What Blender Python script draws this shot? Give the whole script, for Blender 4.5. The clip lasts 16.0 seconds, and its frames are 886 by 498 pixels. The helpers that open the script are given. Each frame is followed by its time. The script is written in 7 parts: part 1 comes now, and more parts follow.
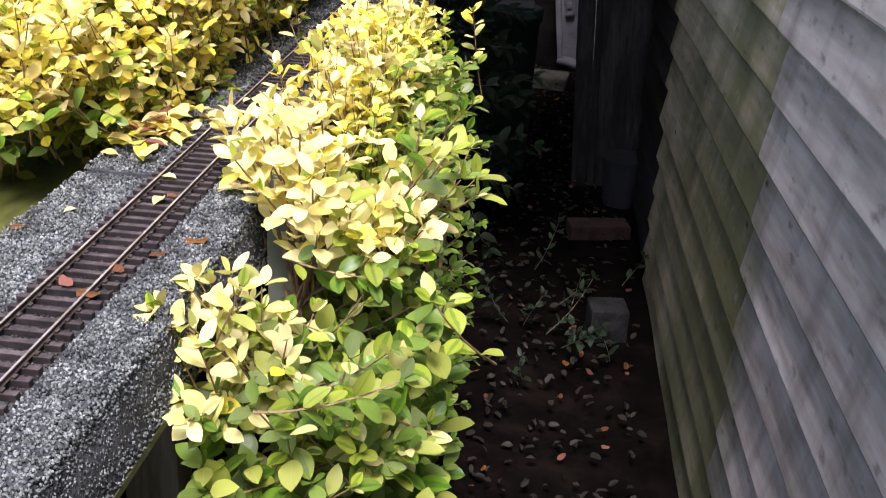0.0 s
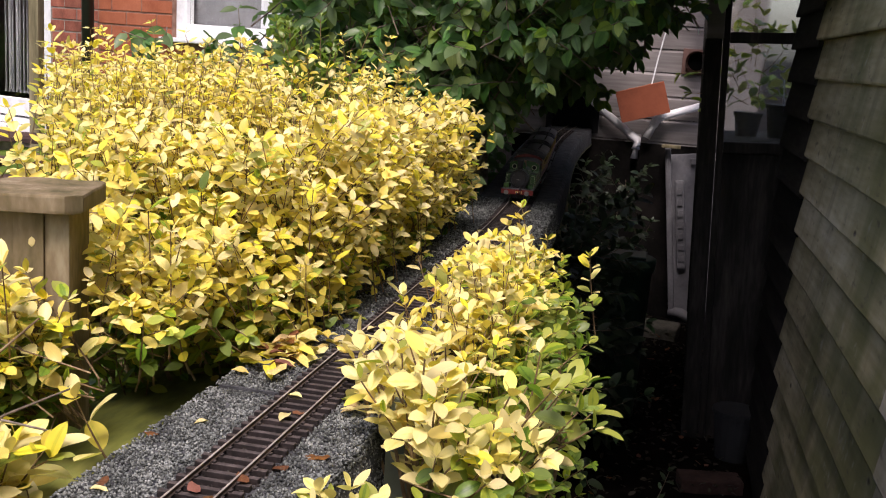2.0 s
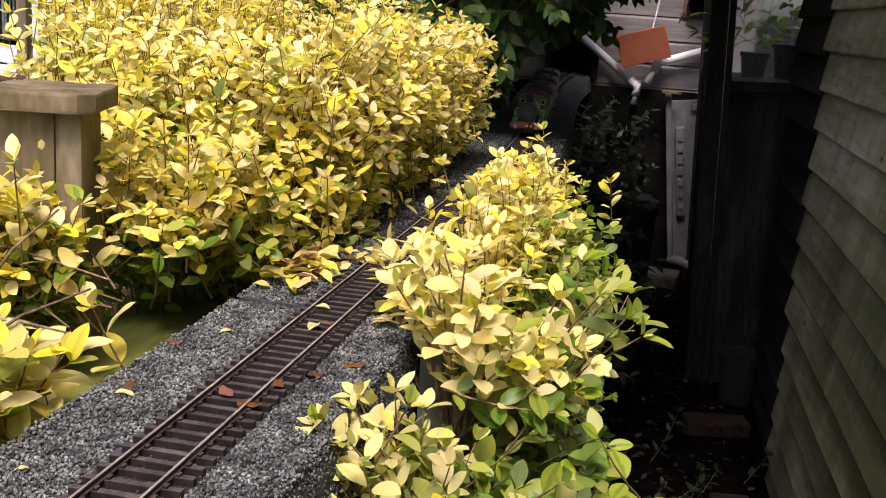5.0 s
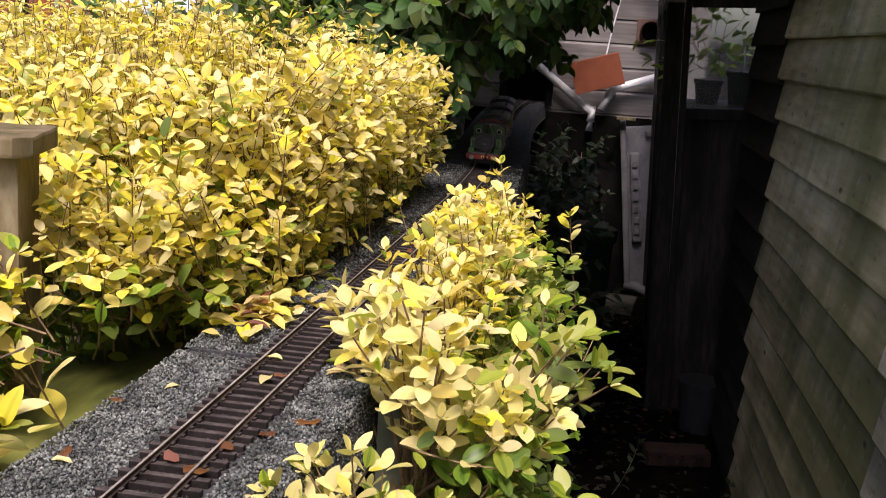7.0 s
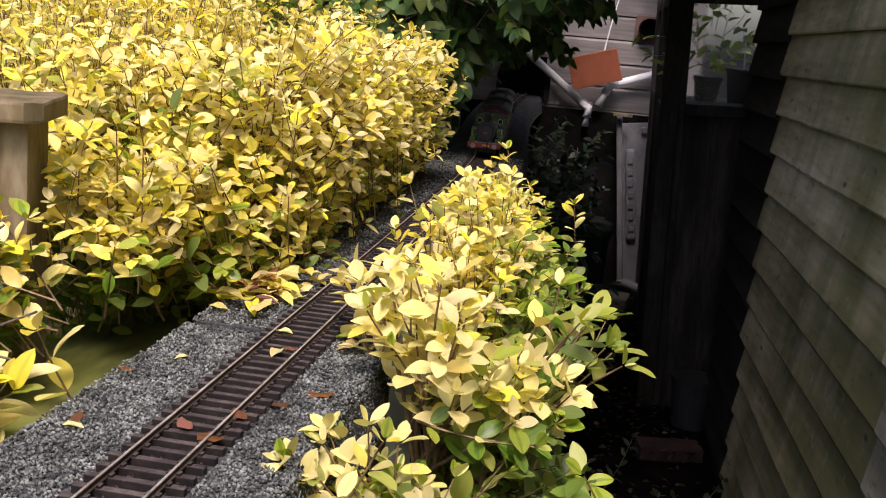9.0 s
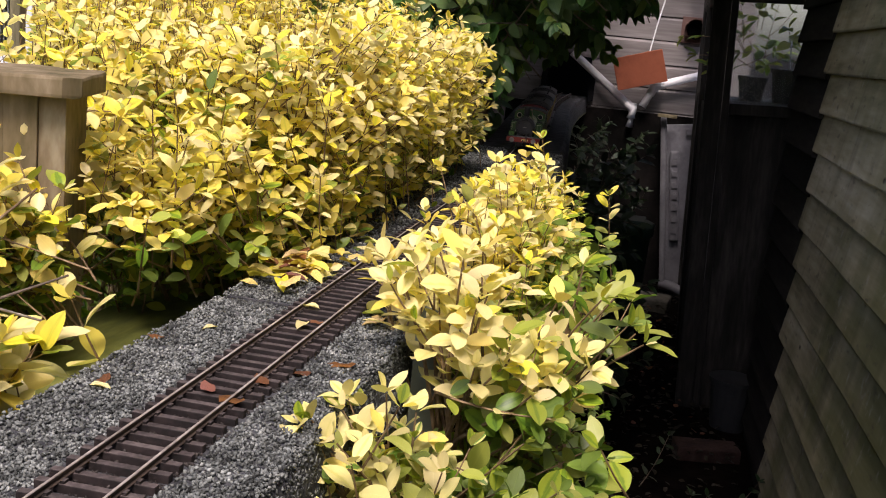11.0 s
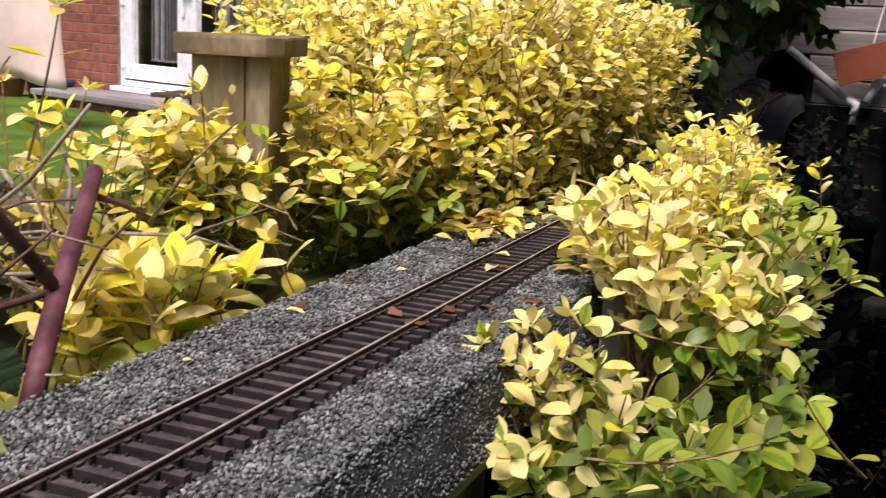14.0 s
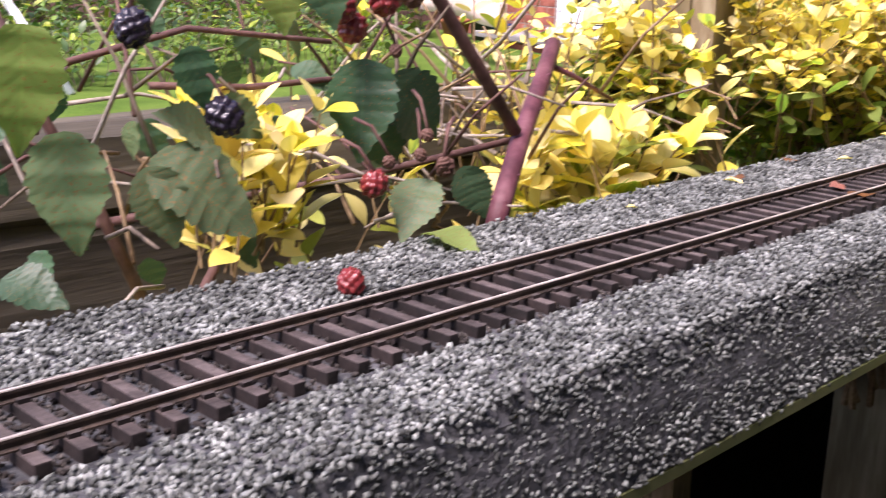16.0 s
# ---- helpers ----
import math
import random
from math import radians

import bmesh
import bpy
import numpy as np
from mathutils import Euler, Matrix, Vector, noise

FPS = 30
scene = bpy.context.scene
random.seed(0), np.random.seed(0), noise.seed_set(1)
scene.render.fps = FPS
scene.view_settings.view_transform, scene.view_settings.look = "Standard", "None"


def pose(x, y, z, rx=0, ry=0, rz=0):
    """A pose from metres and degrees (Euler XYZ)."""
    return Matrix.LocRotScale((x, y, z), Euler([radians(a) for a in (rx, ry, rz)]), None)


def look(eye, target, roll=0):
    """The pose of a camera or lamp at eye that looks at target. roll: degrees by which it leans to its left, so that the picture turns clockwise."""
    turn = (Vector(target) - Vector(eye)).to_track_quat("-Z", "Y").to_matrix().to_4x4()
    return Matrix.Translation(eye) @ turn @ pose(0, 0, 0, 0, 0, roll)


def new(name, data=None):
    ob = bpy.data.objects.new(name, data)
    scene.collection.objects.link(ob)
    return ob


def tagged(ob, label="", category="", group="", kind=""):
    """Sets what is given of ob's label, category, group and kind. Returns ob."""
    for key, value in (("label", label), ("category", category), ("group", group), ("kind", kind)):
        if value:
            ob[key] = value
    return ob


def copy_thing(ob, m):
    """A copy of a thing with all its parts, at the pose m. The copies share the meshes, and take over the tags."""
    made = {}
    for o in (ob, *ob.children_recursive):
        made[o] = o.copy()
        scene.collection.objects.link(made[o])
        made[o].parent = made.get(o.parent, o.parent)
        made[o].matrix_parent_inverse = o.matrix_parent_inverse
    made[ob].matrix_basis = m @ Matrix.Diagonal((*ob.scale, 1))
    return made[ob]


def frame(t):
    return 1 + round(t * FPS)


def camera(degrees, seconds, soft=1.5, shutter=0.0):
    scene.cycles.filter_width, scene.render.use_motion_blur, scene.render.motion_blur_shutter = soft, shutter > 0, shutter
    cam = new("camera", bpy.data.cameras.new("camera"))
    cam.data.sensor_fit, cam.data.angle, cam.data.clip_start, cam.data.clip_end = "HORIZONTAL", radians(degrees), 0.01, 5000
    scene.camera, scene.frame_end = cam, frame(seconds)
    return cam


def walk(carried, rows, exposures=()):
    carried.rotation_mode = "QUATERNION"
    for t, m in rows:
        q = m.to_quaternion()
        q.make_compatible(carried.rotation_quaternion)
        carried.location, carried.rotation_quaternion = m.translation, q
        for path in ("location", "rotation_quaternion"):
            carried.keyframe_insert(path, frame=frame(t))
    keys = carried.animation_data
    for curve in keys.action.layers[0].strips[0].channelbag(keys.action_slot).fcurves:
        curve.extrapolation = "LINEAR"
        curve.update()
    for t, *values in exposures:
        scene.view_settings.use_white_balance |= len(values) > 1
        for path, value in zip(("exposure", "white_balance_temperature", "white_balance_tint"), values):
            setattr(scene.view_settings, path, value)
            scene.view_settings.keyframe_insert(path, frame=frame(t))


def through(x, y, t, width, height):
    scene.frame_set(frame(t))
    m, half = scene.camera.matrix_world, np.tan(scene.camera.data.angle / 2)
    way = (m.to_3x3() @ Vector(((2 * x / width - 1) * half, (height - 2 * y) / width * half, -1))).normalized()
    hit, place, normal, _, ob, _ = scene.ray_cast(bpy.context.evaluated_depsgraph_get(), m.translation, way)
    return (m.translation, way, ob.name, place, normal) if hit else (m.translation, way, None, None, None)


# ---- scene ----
cam = camera(44.1, 16.0, soft=1.0, shutter=0.3)
PATH = [
    (0, (0.449, -0.545, 1.365), (0.264, 1.278, 0.564), 2.8),
    (0.5, (0.446, -0.565, 1.383), (0.243, 1.29, 0.662), 2.8),
    (1, (0.431, -0.565, 1.384), (0.147, 1.33, 0.811), 4.1),
    (1.5, (0.436, -0.572, 1.383), (0.096, 1.345, 0.926), 3.6),
    (2, (0.439, -0.591, 1.359), (0.022, 1.327, 0.972), 3.7),
    (2.5, (0.435, -0.604, 1.362), (0.008, 1.317, 1.006), 4.0),
    (3, (0.429, -0.602, 1.339), (0.024, 1.327, 0.997), 4.2),
    (3.5, (0.417, -0.597, 1.322), (0.016, 1.33, 0.963), 3.6),
    (4, (0.386, -0.576, 1.299), (0.013, 1.336, 0.849), 3.8),
    (4.2, (0.373, -0.573, 1.281), (0.003, 1.342, 0.836), 3.9),
    (6.3, (0.377, -0.499, 1.273), (-0.037, 1.396, 0.785), 3.7),
    (6.5, (0.368, -0.497, 1.273), (-0.02, 1.403, 0.787), 3.3),
    (7, (0.36, -0.494, 1.288), (0.05, 1.439, 0.879), 3.7),
    (7.5, (0.35, -0.492, 1.279), (0.022, 1.441, 0.885), 3.9),
    (8, (0.352, -0.494, 1.286), (0.03, 1.447, 0.925), 4.2),
    (8.5, (0.336, -0.494, 1.271), (0.018, 1.443, 0.888), 4.5),
    (9, (0.332, -0.492, 1.261), (0.044, 1.444, 0.848), 5.1),
    (9.2, (0.329, -0.495, 1.259), (0.04, 1.439, 0.839), 6.2),
    (11.3, (0.366, -0.512, 1.225), (-0.039, 1.403, 0.818), 4.8),
    (11.5, (0.37, -0.523, 1.207), (-0.082, 1.39, 0.835), 4.0),
    (12, (0.392, -0.532, 1.192), (-0.189, 1.355, 0.871), 3.8),
    (12.5, (0.41, -0.526, 1.177), (-0.219, 1.343, 0.845), 3.2),
    (13, (0.398, -0.517, 1.169), (-0.241, 1.335, 0.765), 3.5),
    (13.5, (0.395, -0.51, 1.172), (-0.278, 1.33, 0.769), 2.9),
    (14, (0.398, -0.515, 1.156), (-0.348, 1.296, 0.754), 2.8),
    (14.5, (0.405, -0.53, 1.131), (-0.51, 1.195, 0.701), 3.1),
    (15, (0.413, -0.53, 1.109), (-0.593, 1.141, 0.666), 3.4),
    (15.5, (0.421, -0.553, 1.096), (-0.772, 0.983, 0.631), 2.8),
    (16, (0.42, -0.583, 1.086), (-0.932, 0.799, 0.573), 1.6),
]
EXPOSURES = [(0.0, 0.72, 5900, 24), (0.5, 0.45, 6150, 23), (1.0, 0.27, 6300, 22), (2.0, 0.03, 6560, 24), (2.5, 0.04, 6620, 24), (11.5, 0.04, 6620, 24), (14.5, 0.06, 6650, 24), (15.5, 0.42, 6500, 26), (16.0, 0.92, 6300, 32)]
walk(cam, [(t, look(eye, target, roll)) for t, eye, target, roll in PATH], EXPOSURES)

# ---- world and light ----
world = bpy.data.worlds.new("sky")
scene.world = world
world.use_nodes = True
wn = world.node_tree.nodes
sky = wn.new("ShaderNodeTexSky")
sky.sky_type, sky.sun_disc = "NISHITA", False
sky.sun_elevation, sky.sun_rotation = radians(60), radians(173)
sky.air_density, sky.dust_density, sky.ozone_density = 1.0, 3.0, 0.6
world.node_tree.links.new(sky.outputs[0], wn["Background"].inputs[0])
wn["Background"].inputs[1].default_value = 0.195
sun = new("sun", bpy.data.lights.new("sun", "SUN"))
sun.data.energy, sun.data.angle, sun.data.color = 3.8, radians(22), (1.0, 0.95, 0.88)
sun.matrix_world = look((0.38, -3.3, 6.0), (0, 0, 0))

# ---- fixed numbers ----
RAIL_TOP = 0.90
GAUGE = 0.047
GROUND = -0.12
LAWN = 0.44
BED_L, BED_R, BED_Z = -0.137, 0.106, 0.886
SHED_X = 0.82
FAR_Y = 5.5
rnd = random.Random(7)


def track_x(y):
    """Centre line of the track: straight, then easing to one side under the tree."""
    s = min(max((y - 1.8) / 3.4, 0.0), 1.0)
    return -0.20 * s * s * (3 - 2 * s)


# ---- materials ----
def material(name, cols, scale=8.0, rough=0.8, bump=0.2, fine=60.0, metal=0.0, stretch=(1, 1, 1), vary=0.0, spec=0.4, coords="Object"):
    """Procedural surface: two noises (broad stains, fine grain) over a ramp of colours, with bump; vary: brightness change from piece to piece."""
    m = bpy.data.materials.new(name)
    m.use_nodes = True
    n, ln = m.node_tree.nodes, m.node_tree.links
    b = n["Principled BSDF"]
    b.inputs["Roughness"].default_value, b.inputs["Metallic"].default_value = rough, metal
    b.inputs["Specular IOR Level"].default_value = spec
    tc = n.new("ShaderNodeTexCoord")
    mp = n.new("ShaderNodeMapping")
    mp.inputs["Scale"].default_value = stretch
    ln.new(tc.outputs[coords], mp.inputs[0])
    info = n.new("ShaderNodeObjectInfo")
    shift = n.new("ShaderNodeVectorMath")
    shift.operation = "MULTIPLY_ADD"
    ln.new(info.outputs["Random"], shift.inputs[0])
    shift.inputs[1].default_value = (7.3, 5.1, 3.7)
    ln.new(mp.outputs[0], shift.inputs[2])
    a, f = n.new("ShaderNodeTexNoise"), n.new("ShaderNodeTexNoise")
    for t, s, d in ((a, scale, 5.0), (f, fine, 3.0)):
        t.inputs["Scale"].default_value, t.inputs["Detail"].default_value = s, d
        ln.new(shift.outputs[0], t.inputs["Vector"])
    mix = n.new("ShaderNodeMath")
    mix.operation = "MULTIPLY_ADD"
    ln.new(f.outputs["Fac"], mix.inputs[0])
    mix.inputs[1].default_value = 0.45
    half = n.new("ShaderNodeMath")
    half.operation = "MULTIPLY_ADD"
    ln.new(a.outputs["Fac"], half.inputs[0])
    half.inputs[1].default_value, half.inputs[2].default_value = 1.1, -0.27
    ln.new(half.outputs[0], mix.inputs[2])
    ramp = n.new("ShaderNodeValToRGB")
    e = ramp.color_ramp.elements
    while len(e) < len(cols):
        e.new(0.5)
    for i, c in enumerate(cols):
        e[i].position, e[i].color = 0.25 + 0.5 * i / max(1, len(cols) - 1), (*c, 1)
    ln.new(mix.outputs[0], ramp.inputs[0])
    out = ramp.outputs[0]
    if vary:
        hsv = n.new("ShaderNodeHueSaturation")
        geo = n.new("ShaderNodeNewGeometry")
        add = n.new("ShaderNodeMath")
        add.operation = "ADD"
        ln.new(info.outputs["Random"], add.inputs[0])
        ln.new(geo.outputs["Random Per Island"], add.inputs[1])
        fr = n.new("ShaderNodeMath")
        fr.operation = "FRACT"
        ln.new(add.outputs[0], fr.inputs[0])
        val = n.new("ShaderNodeMath")
        val.operation = "MULTIPLY_ADD"
        ln.new(fr.outputs[0], val.inputs[0])
        val.inputs[1].default_value, val.inputs[2].default_value = 2 * vary, 1 - vary
        ln.new(val.outputs[0], hsv.inputs["Value"])
        ln.new(out, hsv.inputs["Color"])
        out = hsv.outputs[0]
    ln.new(out, b.inputs["Base Color"])
    if bump:
        bp = n.new("ShaderNodeBump")
        bp.inputs["Strength"].default_value, bp.inputs["Distance"].default_value = bump, 0.004
        ln.new(mix.outputs[0], bp.inputs["Height"])
        ln.new(bp.outputs[0], b.inputs["Normal"])
    return m


def board_material(name, cols, algae):
    """Weathered feather-edge boards: grain along y, dark knots, rain streaks down the face and patches of green algae."""
    m = material(name, cols, 4.5, 0.9, 0.55, 34, stretch=(1, 0.2, 1.8), vary=0.2, spec=0.2)
    n, ln = m.node_tree.nodes, m.node_tree.links
    b = n["Principled BSDF"]
    col = b.inputs["Base Color"].links[0].from_socket
    tc, geo = n.new("ShaderNodeTexCoord"), n.new("ShaderNodeNewGeometry")

    def layer(vec, stretch, scale, lo, hi, colour, strength, kind="ShaderNodeTexNoise"):
        nonlocal col
        mp = n.new("ShaderNodeMapping")
        mp.inputs["Scale"].default_value = stretch
        ln.new(vec, mp.inputs[0])
        t = n.new(kind)
        t.inputs["Scale"].default_value = scale
        if kind == "ShaderNodeTexNoise":
            t.inputs["Detail"].default_value = 6.0
        ln.new(mp.outputs[0], t.inputs["Vector"])
        r = n.new("ShaderNodeMapRange")
        r.inputs["From Min"].default_value, r.inputs["From Max"].default_value = lo, hi
        r.inputs["To Max"].default_value = strength
        ln.new(t.outputs["Fac" if kind == "ShaderNodeTexNoise" else "Distance"], r.inputs["Value"])
        x = n.new("ShaderNodeMix")
        x.data_type = "RGBA"
        ln.new(r.outputs[0], x.inputs["Factor"])
        ln.new(col, x.inputs["A"])
        x.inputs["B"].default_value = (*colour, 1)
        col = x.outputs["Result"]

    layer(geo.outputs["Position"], (1, 1, 0.45), 2.2, 0.62 - algae, 0.82 - algae, (0.075, 0.085, 0.026), 0.8)
    layer(geo.outputs["Position"], (1, 6, 0.9), 2.0, 0.52, 0.78, (0.05, 0.042, 0.034), 0.5)
    layer(geo.outputs["Position"], (1, 3, 9), 5.0, 0.60, 0.72, (0.055, 0.048, 0.04), 0.55)
    layer(geo.outputs["Position"], (1, 2.2, 5), 1.6, 0.07, 0.03, (0.03, 0.022, 0.016), 0.9, "ShaderNodeTexVoronoi")
    layer(geo.outputs["Position"], (1, 1, 1), 24.0, 0.62, 0.74, (0.36, 0.35, 0.32), 0.35)
    ln.new(col, b.inputs["Base Color"])
    return m


def leaf_material(name, edge, middle, amount, rough=0.45, vary=0.25, through=0.35, spots=0.0, veins=0.0):
    """Leaf: margin colour and a blotch of a second colour along the midrib, a paler vein, some light let through."""
    m = bpy.data.materials.new(name)
    m.use_nodes = True
    n, ln = m.node_tree.nodes, m.node_tree.links
    b, outn = n["Principled BSDF"], n["Material Output"]
    b.inputs["Roughness"].default_value = rough
    b.inputs["Specular IOR Level"].default_value = 0.4
    uv = n.new("ShaderNodeTexCoord")
    sep = n.new("ShaderNodeSeparateXYZ")
    ln.new(uv.outputs["UV"], sep.inputs[0])
    off = n.new("ShaderNodeMath")
    off.operation = "SUBTRACT"
    ln.new(sep.outputs[0], off.inputs[0])
    off.inputs[1].default_value = 0.5
    ab = n.new("ShaderNodeMath")
    ab.operation = "ABSOLUTE"
    ln.new(off.outputs[0], ab.inputs[0])
    geo, info = n.new("ShaderNodeNewGeometry"), n.new("ShaderNodeObjectInfo")
    add = n.new("ShaderNodeMath")
    add.operation = "ADD"
    ln.new(info.outputs["Random"], add.inputs[0])
    ln.new(geo.outputs["Random Per Island"], add.inputs[1])
    fr = n.new("ShaderNodeMath")
    fr.operation = "FRACT"
    ln.new(add.outputs[0], fr.inputs[0])
    nz = n.new("ShaderNodeTexNoise")
    nz.inputs["Scale"].default_value = 120.0
    ln.new(uv.outputs["Object"], nz.inputs["Vector"])
    # blotch where |u - .5| + noise stays under a width that changes from leaf to leaf
    w = n.new("ShaderNodeMath")
    w.operation = "MULTIPLY_ADD"
    ln.new(fr.outputs[0], w.inputs[0])
    w.inputs[1].default_value, w.inputs[2].default_value = amount * 1.6, -amount * 0.6
    d = n.new("ShaderNodeMath")
    d.operation = "MULTIPLY_ADD"
    ln.new(nz.outputs["Fac"], d.inputs[0])
    d.inputs[1].default_value = 0.25
    ln.new(ab.outputs[0], d.inputs[2])
    lt = n.new("ShaderNodeMapRange")
    ln.new(d.outputs[0], lt.inputs["Value"])
    up = n.new("ShaderNodeMath")
    up.operation = "ADD"
    ln.new(w.outputs[0], up.inputs[0])
    up.inputs[1].default_value = 0.1
    ln.new(w.outputs[0], lt.inputs["From Min"])
    ln.new(up.outputs[0], lt.inputs["From Max"])
    cm = n.new("ShaderNodeMix")
    cm.data_type = "RGBA"
    ln.new(lt.outputs[0], cm.inputs["Factor"])
    cm.inputs["A"].default_value, cm.inputs["B"].default_value = (*middle, 1), (*edge, 1)
    hsv = n.new("ShaderNodeHueSaturation")
    wn2 = n.new("ShaderNodeTexWhiteNoise")
    wn2.noise_dimensions = "1D"
    ln.new(fr.outputs[0], wn2.inputs["W"])
    for sock, lo, hi, src in (("Value", 1 - vary, 1 + 0.6 * vary, wn2.outputs["Value"]), ("Hue", 0.5 - 0.04 * vary, 0.5 + 0.05 * vary, fr.outputs[0]), ("Saturation", 1 - 0.45 * vary, 1 + 0.2 * vary, fr.outputs[0])):
        r = n.new("ShaderNodeMapRange")
        r.inputs["To Min"].default_value, r.inputs["To Max"].default_value = lo, hi
        ln.new(src, r.inputs["Value"])
        ln.new(r.outputs[0], hsv.inputs[sock])
    ln.new(cm.outputs["Result"], hsv.inputs["Color"])
    col = hsv.outputs[0]
    vein = n.new("ShaderNodeMapRange")
    vein.inputs["From Min"].default_value, vein.inputs["From Max"].default_value = 0.0, 0.03
    vein.inputs["To Min"].default_value, vein.inputs["To Max"].default_value = 1.0, 0.0
    ln.new(ab.outputs[0], vein.inputs["Value"])
    vs = n.new("ShaderNodeMath")
    vs.operation = "MULTIPLY"
    ln.new(vein.outputs[0], vs.inputs[0])
    vs.inputs[1].default_value = 0.35
    vm = n.new("ShaderNodeMix")
    vm.data_type = "RGBA"
    vm.blend_type = "SCREEN"
    ln.new(vs.outputs[0], vm.inputs["Factor"])
    ln.new(col, vm.inputs["A"])
    vm.inputs["B"].default_value = (*[0.6 * c for c in edge], 1)
    col = vm.outputs["Result"]
    if veins:
        # side veins running out from the midrib
        sv = n.new("ShaderNodeMath")
        sv.operation = "MULTIPLY_ADD"
        ln.new(ab.outputs[0], sv.inputs[0])
        sv.inputs[1].default_value = -0.55
        ln.new(sep.outputs[1], sv.inputs[2])
        sc = n.new("ShaderNodeMath")
        sc.operation = "MULTIPLY"
        ln.new(sv.outputs[0], sc.inputs[0])
        sc.inputs[1].default_value = 52.0
        si = n.new("ShaderNodeMath")
        si.operation = "SINE"
        ln.new(sc.outputs[0], si.inputs[0])
        sr2 = n.new("ShaderNodeMapRange")
        sr2.inputs["From Min"].default_value, sr2.inputs["From Max"].default_value = 0.55, 1.0
        ln.new(si.outputs[0], sr2.inputs["Value"])
        vf = n.new("ShaderNodeMath")
        vf.operation = "MULTIPLY"
        ln.new(sr2.outputs[0], vf.inputs[0])
        vf.inputs[1].default_value = veins
        vmx = n.new("ShaderNodeMix")
        vmx.data_type = "RGBA"
        ln.new(vf.outputs[0], vmx.inputs["Factor"])
        ln.new(col, vmx.inputs["A"])
        vmx.inputs["B"].default_value = (*[min(1, 1.9 * c + 0.04) for c in edge], 1)
        col = vmx.outputs["Result"]
        bp = n.new("ShaderNodeBump")
        bp.inputs["Strength"].default_value, bp.inputs["Distance"].default_value = 0.1, 0.001
        bp.invert = True
        ln.new(si.outputs[0], bp.inputs["Height"])
        ln.new(bp.outputs[0], b.inputs["Normal"])
    if spots:
        sn = n.new("ShaderNodeTexNoise")
        sn.inputs["Scale"].default_value = 45.0
        ln.new(uv.outputs["Object"], sn.inputs["Vector"])
        sr = n.new("ShaderNodeMapRange")
        sr.inputs["From Min"].default_value, sr.inputs["From Max"].default_value = 0.68 - spots, 0.72
        ln.new(sn.outputs["Fac"], sr.inputs["Value"])
        sm = n.new("ShaderNodeMix")
        sm.data_type = "RGBA"
        ln.new(sr.outputs[0], sm.inputs["Factor"])
        ln.new(col, sm.inputs["A"])
        sm.inputs["B"].default_value = (0.25, 0.11, 0.03, 1)
        col = sm.outputs["Result"]
    if not veins:
        fine = n.new("ShaderNodeBump")
        fine.inputs["Strength"].default_value, fine.inputs["Distance"].default_value = 0.35, 0.0012
        ln.new(nz.outputs["Fac"], fine.inputs["Height"])
        ln.new(fine.outputs[0], b.inputs["Normal"])
    ln.new(col, b.inputs["Base Color"])
    tr = n.new("ShaderNodeBsdfTranslucent")
    # light passing through a leaf comes out greener
    green = n.new("ShaderNodeMix")
    green.data_type, green.blend_type = "RGBA", "MULTIPLY"
    green.inputs["Factor"].default_value = 1.0
    green.inputs["B"].default_value = (0.93, 1.0, 0.55, 1)
    ln.new(col, green.inputs["A"])
    ln.new(green.outputs["Result"], tr.inputs[0])
    ms = n.new("ShaderNodeMixShader")
    ms.inputs[0].default_value = through
    ln.new(b.outputs[0], ms.inputs[1])
    ln.new(tr.outputs[0], ms.inputs[2])
    ln.new(ms.outputs[0], outn.inputs[0])
    return m


def plain(name, col, rough=0.5, metal=0.0, spec=0.5):
    return material(name, [tuple(0.82 * c for c in col), col, tuple(min(1, 1.1 * c) for c in col)], 14.0, rough, 0.06, 90.0, metal, spec=spec)


